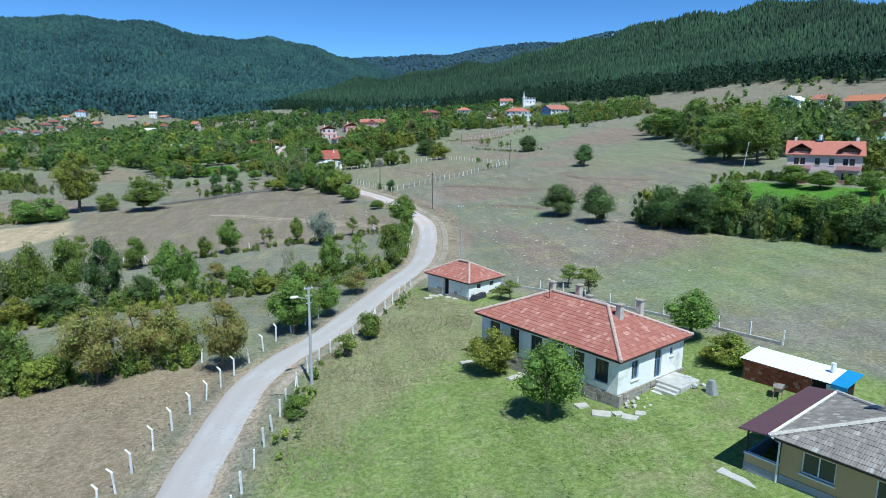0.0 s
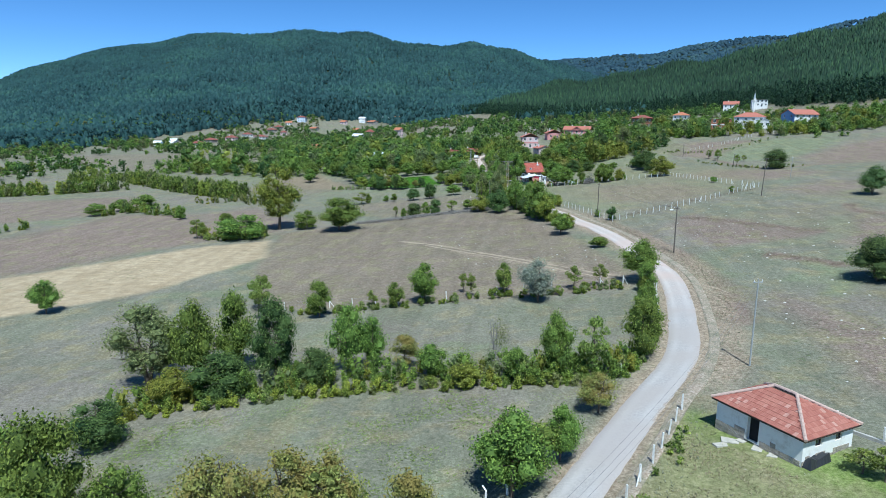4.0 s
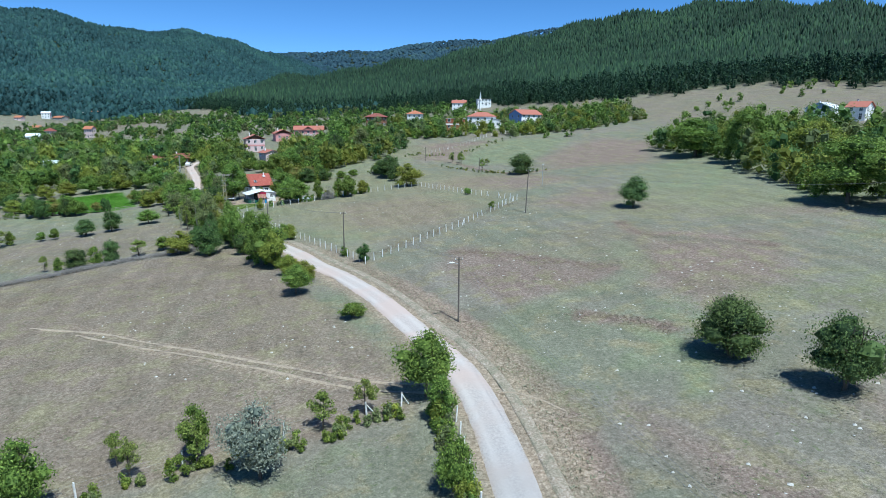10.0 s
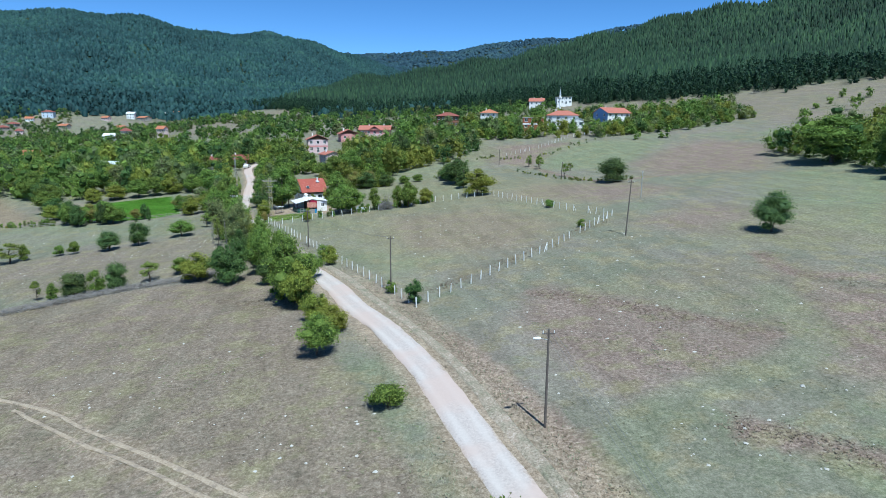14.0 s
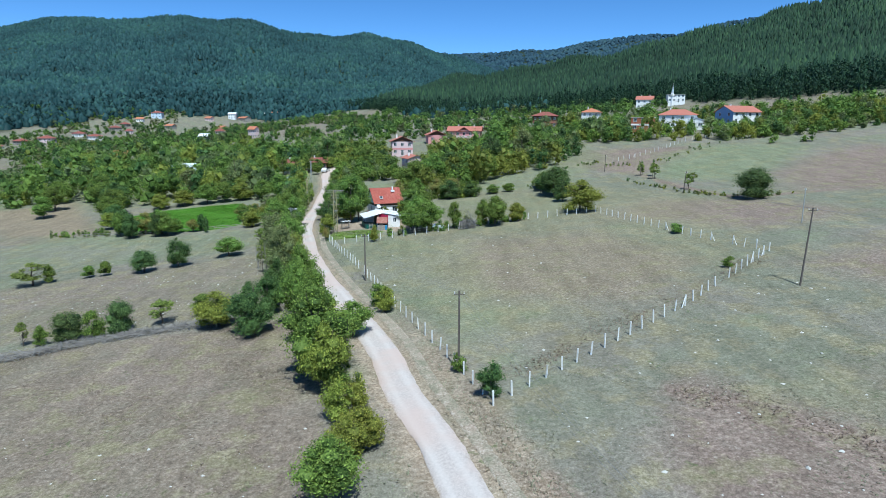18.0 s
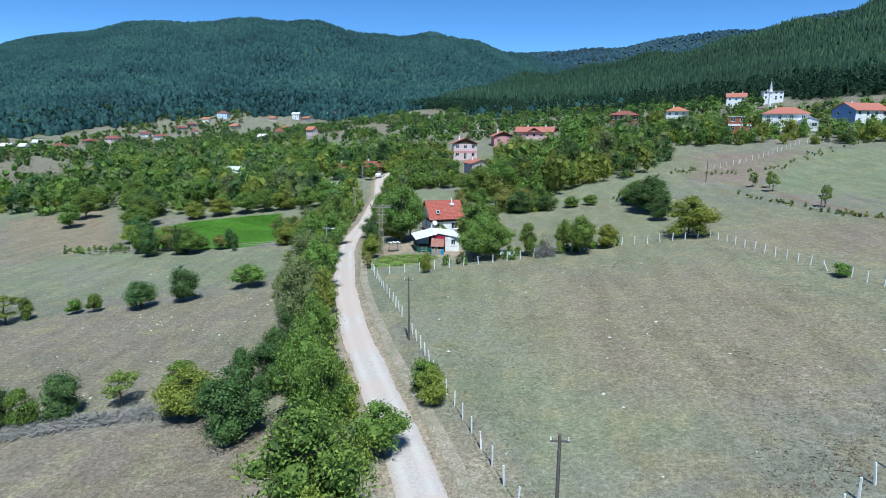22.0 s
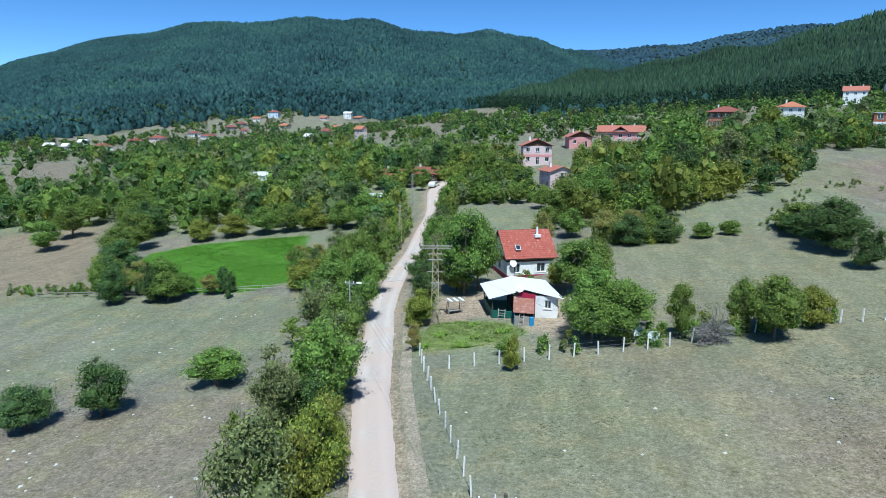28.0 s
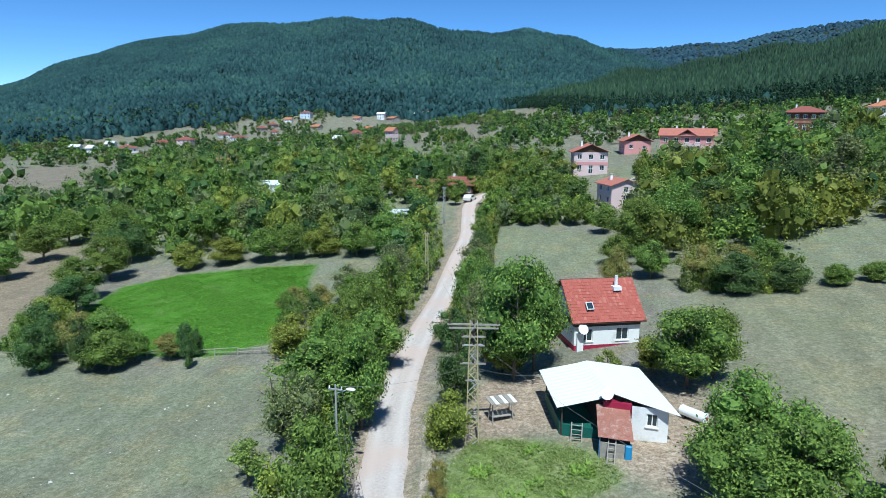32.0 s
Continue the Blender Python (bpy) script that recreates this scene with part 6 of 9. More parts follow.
def car(x, y, turn, paint, label):
    ob = tagged(new("car"), label, "car", "parked cars")
    ob.matrix_world = pose(x, y, float(land(x, y)), 0, 0, turn)
    bm = bmesh.new()
    prof = [(-2.1, 0.3), (2.1, 0.3), (2.15, 0.75), (1.1, 0.9), (0.5, 1.42), (-1.3, 1.42), (-1.9, 0.95), (-2.15, 0.85)]
    l, r = [bm.verts.new((a, -0.82, b)) for a, b in prof], [bm.verts.new((a, 0.82, b)) for a, b in prof]
    bm.faces.new(l)
    bm.faces.new(r[::-1])
    for i in range(len(prof)):
        j = (i + 1) % len(prof)
        bm.faces.new((l[j], l[i], r[i], r[j]))
    part("body", bm, paint, ob)
    for sy in (-1, 1):
        for x0, x1 in ((-1.2, -0.4), (-0.34, 0.55)):
            part("side_window", block(x0, x1, sy * 0.83 - 0.01, sy * 0.83 + 0.01, 0.95, 1.32), GLASS, ob)
    for sx in (-1.3, 1.3):
        for sy in (-0.8, 0.8):
            bm = bmesh.new()
            tube(bm, (sx, sy - 0.1, 0.31), (sx, sy + 0.1, 0.31), 0.31, 0.31, 12)
            part("wheel", bm, DARK, ob)


CARWHITE = plain("white_car_paint", (0.75, 0.75, 0.75), 0.25, vary=0.02, spec=0.6)
car(12.5, 389.5, 170, CARWHITE, "white parked car in front of the pink house")
car(-33.6, 355.0, 80, CARWHITE, "white car standing at the end of the lane")
car(133, 412, 20, plain("dark_car_paint", (0.04, 0.045, 0.05), 0.25, vary=0.02, spec=0.6), "dark car on the hillside track")
side_line, side_way = bezier_line([(-3, 359), (0.7, 366.5), (4, 375), (9.5, 385), (16, 389), (24, 388)], 1.0)
tagged(new("road_2", strip("road_2", side_line, side_way, 1.7, 0.05, LANE)), "pale dusty side road up to the pink houses", "road", kind="structure")

# ---- poles, wires, fences ----
POLEWOOD = plain("tarred_pole", (0.13, 0.11, 0.095), 0.9, vary=0.3, scale=4)
POLEGREY = plain("galvanised_pole", (0.42, 0.43, 0.44), 0.6, vary=0.15, scale=2)
POSTWHITE = plain("concrete_post", (0.8, 0.79, 0.76), 0.9, vary=0.15, scale=3, stain=(0.6, 0.58, 0.54))
YELLOWSTEEL = plain("yellow_steel", (0.45, 0.385, 0.2), 0.6, vary=0.2, scale=3)
STEEL = plain("grey_steel", (0.36, 0.37, 0.36), 0.6, vary=0.2, scale=3)
CERAMIC = plain("insulator", (0.75, 0.74, 0.7), 0.3, vary=0.05)
CABLE = plain("cable", (0.2, 0.2, 0.2), 0.6, vary=0.1)
WIRE = plain("fence_wire", (0.32, 0.32, 0.31), 0.6, vary=0.2)


def pole(x, y, top, lamp=None, mat=None, label="dark wooden power pole with white insulators", lean=0.0, arms=0.9, turn=0.0):
    z = float(land(x, y))
    ob = stand("power_pole", label, "pole", x, y, z, turn, "power poles")
    bm = bmesh.new()
    tube(bm, (0, 0, -0.8), (lean, 0, top), 0.11 if mat is None else 0.085, 0.075 if mat is None else 0.055, 10)
    part("shaft", bm, mat or POLEWOOD, ob)
    bm = bmesh.new()
    box(bm, lean - arms / 2, lean + arms / 2, -0.04, 0.04, top - 0.35, top - 0.27)
    part("crossarm", bm, mat or POLEWOOD, ob)
    for k in (-1, 0, 1):
        bm = bmesh.new()
        tube(bm, (lean + k * arms * 0.45, 0, top - 0.27), (lean + k * arms * 0.45, 0, top - 0.1), 0.05, 0.03, 8)
        part("insulator", bm, CERAMIC, ob)
    if lamp:
        bm = bmesh.new()
        tube(bm, (lean, 0, lamp), (lean - 0.7, -0.2, lamp + 0.25), 0.03, 0.03)
        br = part("bracket", bm, STEEL, ob)
        bm = bmesh.new()
        bmesh.ops.create_uvsphere(bm, u_segments=10, v_segments=6, radius=0.2, matrix=Matrix.Translation((lean - 0.9, -0.25, lamp + 0.27)) @ Matrix.Diagonal((1.6, 0.8, 0.5, 1)))
        part("lamp_head", bm, WHITEPAINT, br)
    return Vector((x + lean, y, z + top - 0.12))


PA = stand("street_lamp", "pale grey metal power pole with a street lamp and short crossarms", "street lamp", -1.23, 71.1, float(land(-1.23, 71.1)), 30, "power poles")
bm = bmesh.new()
tube(bm, (0, 0, -0.6), (0, 0, 7.85), 0.13, 0.09, 10)
part("shaft", bm, POLEGREY, PA)
for zz, ww in ((7.7, 0.75), (7.15, 0.6), (6.55, 0.5)):
    part("crossarm", block(-ww / 2, ww / 2, -0.04, 0.04, zz, zz + 0.07), POLEGREY, PA)
bm = bmesh.new()
tube(bm, (0, 0, 6.9), (-0.8, 0.35, 7.1), 0.03, 0.03)
br = part("bracket", bm, POLEGREY, PA)
bm = bmesh.new()
bmesh.ops.create_uvsphere(bm, u_segments=10, v_segments=6, radius=0.22, matrix=Matrix.Translation((-1.0, 0.42, 7.12)) @ Matrix.Diagonal((1.6, 0.8, 0.5, 1)))
part("lamp_head", bm, WHITEPAINT, br)
for k in (-1, 1):
    bm = bmesh.new()
    tube(bm, (k * 0.3, 0, 7.77), (k * 0.3, 0, 7.92), 0.04, 0.03, 8)
    part("insulator", bm, CERAMIC, PA)
TOPS = [Vector((-1.23, 71.1, float(land(-1.23, 71.1)) + 7.8))]
TOPS.append(pole(16.64, 105.42, 8.1, None, STEEL, "grey lattice-slim power pole with white insulators", turn=20))
TOPS.append(pole(18.75, 150.4, 7.4, 6.6, label="dark wooden power pole with a street lamp"))
TOPS.append(pole(9.86, 186.2, 7.3))
TOPS.append(pole(-2.32, 218.4, 6.5))
E2 = pole(48.06, 202.7, 8.7, label="dark wooden power pole in the pasture", lean=0.4, turn=-20)
pole(62.3, 276.7, 4.6, None, None, "thin old pole leaning in the pasture", 0.35, 0.5)
pole(54.0, 315.6, 5.0, None, None, "thin old pole at the edge of the pasture", 0.1, 0.5)
pole(65.6, 234.4, 5.6, None, STEEL, "thin grey pole in the pasture", 0.0, 0.3)
pole(94.4, 161.2, 6.0, None, POSTWHITE, "pale leaning pole beside the pink house", 0.9, 0.4)
PHT = pole(-20.9, 253.2, 6.5, 5.9, STEEL, "grey pole with a street lamp between the hedge trees", turn=180)


def mast(x, y, top, half, arms, mat_low, label):
    """A square lattice mast with crossarms and insulators."""
    z = float(land(x, y))
    ob = stand("lattice_mast", label, "pylon", x, y, z, 12, "power poles")
    r0, r1 = half, half * 0.55
    def leg(sx, sy, s):
        r = r0 + (r1 - r0) * s
        return Vector((sx * r, sy * r, -0.4 + (top + 0.4) * s))
    for sx, sy in ((-1, -1), (1, -1), (1, 1), (-1, 1)):
        bm = bmesh.new()
        tube(bm, leg(sx, sy, 0), leg(sx, sy, 1), 0.055, 0.045, 4)
        part("leg", bm, mat_low, ob)
    n = int(top / 0.62)
    for k in range(n):
        s0, s1 = k / n, (k + 1) / n
        ring = ((-1, -1), (1, -1), (1, 1), (-1, 1))
        for i in range(4):
            a, b = ring[i], ring[(i + 1) % 4]
            if k % 2:
                a, b = b, a
            bm = bmesh.new()
            tube(bm, leg(*a, s0), leg(*b, s1), 0.032, 0.032, 4)
            part("brace", bm, mat_low if k % 3 else STEEL, ob)
    for zz, ww in arms:
        a = part("crossarm", block(-ww / 2, ww / 2, -0.06, 0.06, zz, zz + 0.1), GREYWOOD if ww > 1.5 else STEEL, ob)
        for k in (-1, 0, 1):
            bm = bmesh.new()
            tube(bm, (k * ww * 0.46, 0, zz + 0.1), (k * ww * 0.46, 0, zz + 0.36), 0.07, 0.05, 8)
            part("insulator", bm, DARKWOOD, a)
    return Vector((x, y, z + top))


M1 = mast(-13.5, 259.1, 8.6, 0.44, ((8.35, 3.5), (8.1, 3.3), (7.5, 1.6), (6.9, 1.5), (5.6, 1.7), (4.4, 1.0)), YELLOWSTEEL, "yellow and grey lattice power mast with a wide crossarm")
M2 = mast(-27.6, 298.0, 7.6, 0.24, ((7.4, 0.8), (6.6, 0.6)), YELLOWSTEEL, "slim yellow lattice pole with a street lamp beside the lane")
M3 = mast(-34.2, 334.0, 7.2, 0.22, ((7.0, 0.8),), STEEL, "slim grey lattice pole beside the lane")
def span(bm, a, b, sag, r=0.008):
    cable(bm, [a.lerp(b, k / 12) - Vector((0, 0, 4 * sag * (k / 12) * (1 - k / 12))) for k in range(13)], r)


def wire(a, b, sag, offs, label="slack black power lines between the poles"):
    for off in offs:
        bm = bmesh.new()
        span(bm, a + Vector(off), b + Vector(off), sag)
        ob = new("power_line")
        ob.matrix_world = Matrix.Identity(4)
        tagged(ob, label, "cable", "power lines")
        part("conductor", bm, CABLE, ob)


line_tops = TOPS + [PHT]
for a, b in zip(line_tops, line_tops[1:]):
    wire(a, b, 0.9, ((-0.35, 0, 0), (0.05, 0, 0), (0.4, 0, 0)))
wire(E2, Vector((62.6, 276.7, float(land(62.3, 276.7)) + 4.5)), 1.2, ((0, 0, 0), (0.3, 0, 0)))
wire(E2, Vector((95.3, 161.2, float(land(94.4, 161.2)) + 5.9)), 1.5, ((0, 0, 0), (0, 0.4, 0)))
wire(PHT, M1 - Vector((0, 0, 3.0)), 0.5, ((0, 0, 0),))
wire(M1 - Vector((0, 0, 3.2)), Vector((-9.0, 265.6, 5.3)), 0.3, ((0, 0, 0),))
wire(M1, M2, 0.8, ((-0.6, 0, 0), (0.6, 0, 0)))
wire(M2, M3, 0.6, ((-0.3, 0, 0), (0.3, 0, 0)))
wire(M1 - Vector((0, 0, 1.2)), Vector((6, 240, 9)), 0.9, ((0, 0, 0),))


def post_mesh(h, bent, seed):
    rng = random.Random(seed)
    bm = bmesh.new()
    w = 0.08
    lean = rng.uniform(-0.04, 0.04)
    tube(bm, (0, 0, -0.3), (lean * h, rng.uniform(-0.03, 0.03) * h, h), w, w * 0.9, 4)
    if bent:
        tube(bm, (lean * h, 0, h - 0.03), (lean * h + 0.3, 0, h + 0.24), w * 0.95, w * 0.8, 4)
    me = bpy.data.meshes.new("post")
    bm.to_mesh(me)
    bm.free()
    me.materials.append(POSTWHITE)
    return me


POSTS = {(b, k): post_mesh(1.3 if not b else 1.45, b, k) for b in (False, True) for k in range(5)}


def fence(label, points, step, bent=False, scale=1.0, skip=0.0, wires=3, seed=1, wall=0.0):
    """Posts along a line with wires strung between them."""
    rng = random.Random(seed)
    x0, y0 = points[0]
    ob = stand("fence", label, "fence", x0, y0, float(land(x0, y0)), 0, "wire fences")
    base = Vector((x0, y0, float(land(x0, y0))))
    line = []
    for (ax, ay), (bx, by) in zip(points, points[1:]):
        n = max(1, round(math.hypot(bx - ax, by - ay) / step))
        for k in range(n):
            line.append((ax + (bx - ax) * k / n, ay + (by - ay) * k / n, math.degrees(math.atan2(by - ay, bx - ax))))
    line.append((*points[-1], line[-1][2]))
    tops = []
    for x, y, a in line:
        p = Vector((x, y, float(land(x, y))))
        tops.append(p)
        if rng.random() < skip:
            continue
        post = part("post", POSTS[bent, rng.randrange(5)], None, ob)
        post.matrix_local = Matrix.Translation(p - base) @ pose(0, 0, 0, rng.uniform(-4, 4), rng.uniform(-4, 4), a + 90) @ Matrix.Diagonal((scale, scale, scale * rng.uniform(0.92, 1.06), 1))
        if rng.random() < 0.07 and not bent:
            bm = bmesh.new()
            tube(bm, (0, 0, 1.1), (0.0, 0.8, -0.1), 0.05, 0.05, 4)
            part("strut", bm, POSTWHITE, post)
    for w in range(wires):
        bm = bmesh.new()
        z = (0.35 + 0.4 * w) * scale
        cable(bm, [p - base + Vector((0, 0, z)) for p in tops], 0.006, 3)
        part("wire", bm, WIRE, ob)
    if wall:
        for p, q in zip(tops, tops[1:]):
            d = q - p
            m = Matrix.Translation(p - base + d / 2) @ d.to_track_quat("X", "Z").to_matrix().to_4x4()
            bm = bmesh.new()
            box(bm, -d.length / 2, d.length / 2 - 0.01, -0.1, 0.1, -0.3, wall, m)
            part("footing", bm, CONCRETE, ob)
    return ob


fence("white concrete posts with wire around the fenced meadow", [(12.4, 179.6), (18.6, 185.1), (33.9, 198.6), (52.2, 217.9), (46.7, 231.0), (38.6, 259.5), (20.9, 256.6), (7.2, 250.9), (-11.8, 246.0), (-13.6, 251.5)], 2.1, skip=0.04, seed=2)
fence("white concrete posts with wire along the meadow beside the lane", [(12.4, 179.6), (8.2, 191.5), (2.0, 208.0), (-5.0, 228.0), (-11.8, 246.0)], 2.2, skip=0.03, seed=3)
fence("white concrete posts on a low footing along the school yard", [(-4.8, 44), (-4.3, 57.0), (-3.7, 62), (-2.9, 68.1), (-1.7, 73.6), (0.9, 79.5), (5.5, 88.4), (9.0, 96.5)], 2.3, seed=4, wall=0.0)
fence("tall concrete posts with bent tops and wire along the lane", [(-13.2, 44), (-11.9, 57), (-11.4, 61), (-10.4, 66.2), (-7.8, 75.1), (-5.2, 82.5), (-1.5, 88.5)], 2.6, True, 1.0, seed=5)
fence("grey concrete posts with wire along the hedge", [(-8.5, 79.5), (-14, 78.6), (-21, 78.4), (-28, 77.8), (-36, 77)], 2.7, seed=6)
fence("white concrete posts behind the school", [(18.9, 93.5), (24.5, 86.5), (30.5, 76), (35.5, 66.5)], 3.0, seed=7, wall=0.25)
fence("leaning concrete posts with wire on the verge of the lane", [(5.2, 103.5), (8.6, 110.5), (11.0, 119), (12.6, 130), (12.9, 136)], 2.4, seed=8)
fence("old concrete posts with wire between the fields", [(12.0, 134.5), (3.0, 133.2), (-8, 131.5), (-18, 129), (-40, 127)], 3.2, seed=9, skip=0.15)
fence("short posts below the houses", [(60, 330), (75, 341), (92, 357), (110, 362)], 2.6, seed=10)
PALEWOOD = GREYWOOD
rail = stand("rail_fence", "rough wooden rail fence below the green crop field", "fence", -62, 270, float(land(-62, 270)), 0)
rb = Vector((-62, 270, float(land(-62, 270))))
pts = [Vector((x, 270 + (x + 62) * 0.17, 0)) for x in np.arange(-72, -34, 2.4)]
for p in pts:
    p.z = float(land(p.x, p.y))
for p in pts:
    bm = bmesh.new()
    tube(bm, p - rb + Vector((0, 0, -0.2)), p - rb + Vector((0.05, 0, 0.85)), 0.06, 0.05, 5)
    part("post", bm, PALEWOOD, rail)
for z in (0.4, 0.75):
    for p, q in zip(pts, pts[1:]):
        bm = bmesh.new()
        tube(bm, p - rb + Vector((0, 0, z + random.uniform(-0.06, 0.06))), q - rb + Vector((0, 0, z + random.uniform(-0.06, 0.06))), 0.045, 0.035, 5)
        part("rail", bm, PALEWOOD, rail)

# ---- trees and bushes ----
def leaf_cards(rng, centres, normals, size, narrow=0.7, loose=0.6):
    """Bent four-cornered leaf sprays at the given places: corners and faces (two triangles' worth each)."""
    n = len(centres)
    t = rng.normal(size=(n, 3))
    nrm = normals / (np.linalg.norm(normals, axis=1)[:, None] + 1e-9) + loose * rng.normal(size=(n, 3))
    nrm /= np.linalg.norm(nrm, axis=1)[:, None] + 1e-9
    a = np.cross(nrm, t)
    a /= np.linalg.norm(a, axis=1)[:, None] + 1e-9
    b = np.cross(nrm, a)
    s = (size * rng.uniform(0.6, 1.35, n))[:, None]
    lift = nrm * s * rng.uniform(-0.15, 0.3, n)[:, None]
    v = np.stack([centres - a * s * 0.55, centres - b * s * narrow * 0.5 + lift, centres + a * s * 0.6, centres + b * s * narrow * 0.45 + lift * 0.6], 1)
    return v.reshape(-1, 3), np.arange(4 * n).reshape(n, 4)


def lump_form():
    """A ball of 24 four-sided faces: corners and faces."""
    g = [-1, 0, 1]
    v = [(x, y, z) for x in g for y in g for z in g if max(abs(x), abs(y), abs(z)) == 1]
    at = {p: i for i, p in enumerate(v)}
    f = []
    for axis in range(3):
        for side in (-1, 1):
            for i in (-1, 0):
                for j in (-1, 0):
                    q = [(i, j), (i + 1, j), (i + 1, j + 1), (i, j + 1)]
                    f.append([at[tuple((side if k == axis else (c[0] if k == (axis + 1) % 3 else c[1]) for k in range(3)))] for c in (q if side > 0 else q[::-1])])
    v = np.array(v, float)
    return v / np.linalg.norm(v, axis=1)[:, None], np.array(f)


LUMP_V, LUMP_F = lump_form()


CORE_V = np.array([(x, y, z) for z in (-1, 1) for x, y in ((-1, -1), (1, -1), (1, 1), (-1, 1))], float) / 1.5
CORE_F = np.array([(3, 2, 1, 0), (4, 5, 6, 7), (0, 1, 5, 4), (1, 2, 6, 5), (2, 3, 7, 6), (3, 0, 4, 7)])


def lumps(rng, centres, radii, form=LUMP_V, sides=LUMP_F):
    """Uneven dense inner masses of a crown: corners and faces."""
    n = len(centres)
    turn = np.linalg.qr(rng.normal(size=(n, 3, 3)))[0] if len(form) == 8 else np.eye(3)[None].repeat(n, 0)
    v = centres[:, None] + np.einsum("nij,kj->nki", turn, form) * radii[:, None] * rng.uniform(0.72, 1.15, (n, len(form), 1))
    return v.reshape(-1, 3), ((np.arange(n) * len(form))[:, None, None] + sides[None]).reshape(-1, 4)


def toned(me, values):
    a = me.attributes.new("tone", "FLOAT", "POINT")
    a.data.foreach_set("value", np.ascontiguousarray(values, dtype=np.float32))
    return me


def crown_points(rng, count, lobes, bottom=0.0, shape=1.0, lobe_size=0.36, fill=0.55):
    """Places and outward ways for leaves on a crown one wide and one high, built of overlapping lobes; the lobes."""
    th, zz = rng.uniform(0, 2 * np.pi, lobes), rng.uniform(0, 1, lobes)
    prof = np.sin(np.pi * np.clip(zz * 0.86 + 0.1, 0, 1)) ** shape
    if bottom < 0.1:
        prof = np.where(zz < 0.5, np.maximum(prof, 0.82), prof)
    rad = prof * 0.33 * np.sqrt(rng.uniform(0.25, 1, lobes))
    cen = np.stack([rad * np.cos(th), rad * np.sin(th), bottom + (1 - bottom) * (0.1 + 0.78 * zz)], 1)
    ls = lobe_size * rng.uniform(0.45, 1.0, lobes) * (0.55 + 0.45 * prof)
    pick = rng.choice(lobes, count, p=ls ** 2 / (ls ** 2).sum())
    d = rng.normal(size=(count, 3))
    d /= np.linalg.norm(d, axis=1)[:, None]
    d[:, 2] = np.where(d[:, 2] < -0.3, d[:, 2] * 0.5, d[:, 2])
    r = ls[pick] * (rng.uniform(fill, 1.0, count) ** 0.6 + 0.5 * rng.uniform(0, 1, count) ** 4) * rng.uniform(0.85, 1.1, count)
    p = cen[pick] + d * r[:, None] * np.array([0.62, 0.62, 0.5])
    p[:, 2] = np.clip(p[:, 2], bottom * 0.8 + 0.01, 1.04)
    return p, d + 0.5 * (p - [0, 0, 0.5]) + [0, 0, 0.15], cen, ls[:, None] * [0.62, 0.62, 0.5]


def limbs(rng, height, width, stems=1, twigs=14, thick=0.055, start=0.25):
    """A trunk with forked limbs that reach into the crown."""
    bm = bmesh.new()
    for s in range(stems):
        base = Vector((rng.uniform(-0.05, 0.05), rng.uniform(-0.05, 0.05), -0.25)) * (1 if stems == 1 else 3)
        base.z = -0.25
        lean = Vector((rng.uniform(-0.12, 0.12), rng.uniform(-0.12, 0.12), 0)) * (1 if stems == 1 else 2.4)
        joints = [base]
        for k in range(1, 5):
            joints.append(Vector((base.x + lean.x * width * k / 4 + rng.uniform(-0.03, 0.03) * width, base.y + lean.y * width * k / 4 + rng.uniform(-0.03, 0.03) * width, height * 0.88 * k / 4)))
        rad = [thick * height * (1 - 0.8 * k / 4) for k in range(5)]
        for k in range(4):
            tube(bm, joints[k], joints[k + 1], rad[k], rad[k + 1])
        for k in range(twigs // stems):
            u = rng.uniform(start, 0.95)
            i = min(3, int(u * 4))
            p = joints[i].lerp(joints[i + 1], u * 4 - i)
            ang = rng.uniform(0, 2 * math.pi)
            reach = width * rng.uniform(0.22, 0.46) * (1.15 - 0.6 * u)
            q = p + Vector((math.cos(ang) * reach, math.sin(ang) * reach, reach * rng.uniform(0.35, 1.0)))
            tube(bm, p, q, rad[i] * 0.42, rad[i] * 0.12, 4)
            m = p.lerp(q, rng.uniform(0.4, 0.7))
            tube(bm, m, m + Vector((rng.uniform(-0.5, 0.5), rng.uniform(-0.5, 0.5), rng.uniform(0.2, 0.6))) * reach * 0.7, rad[i] * 0.2, rad[i] * 0.07, 4)
    return bm


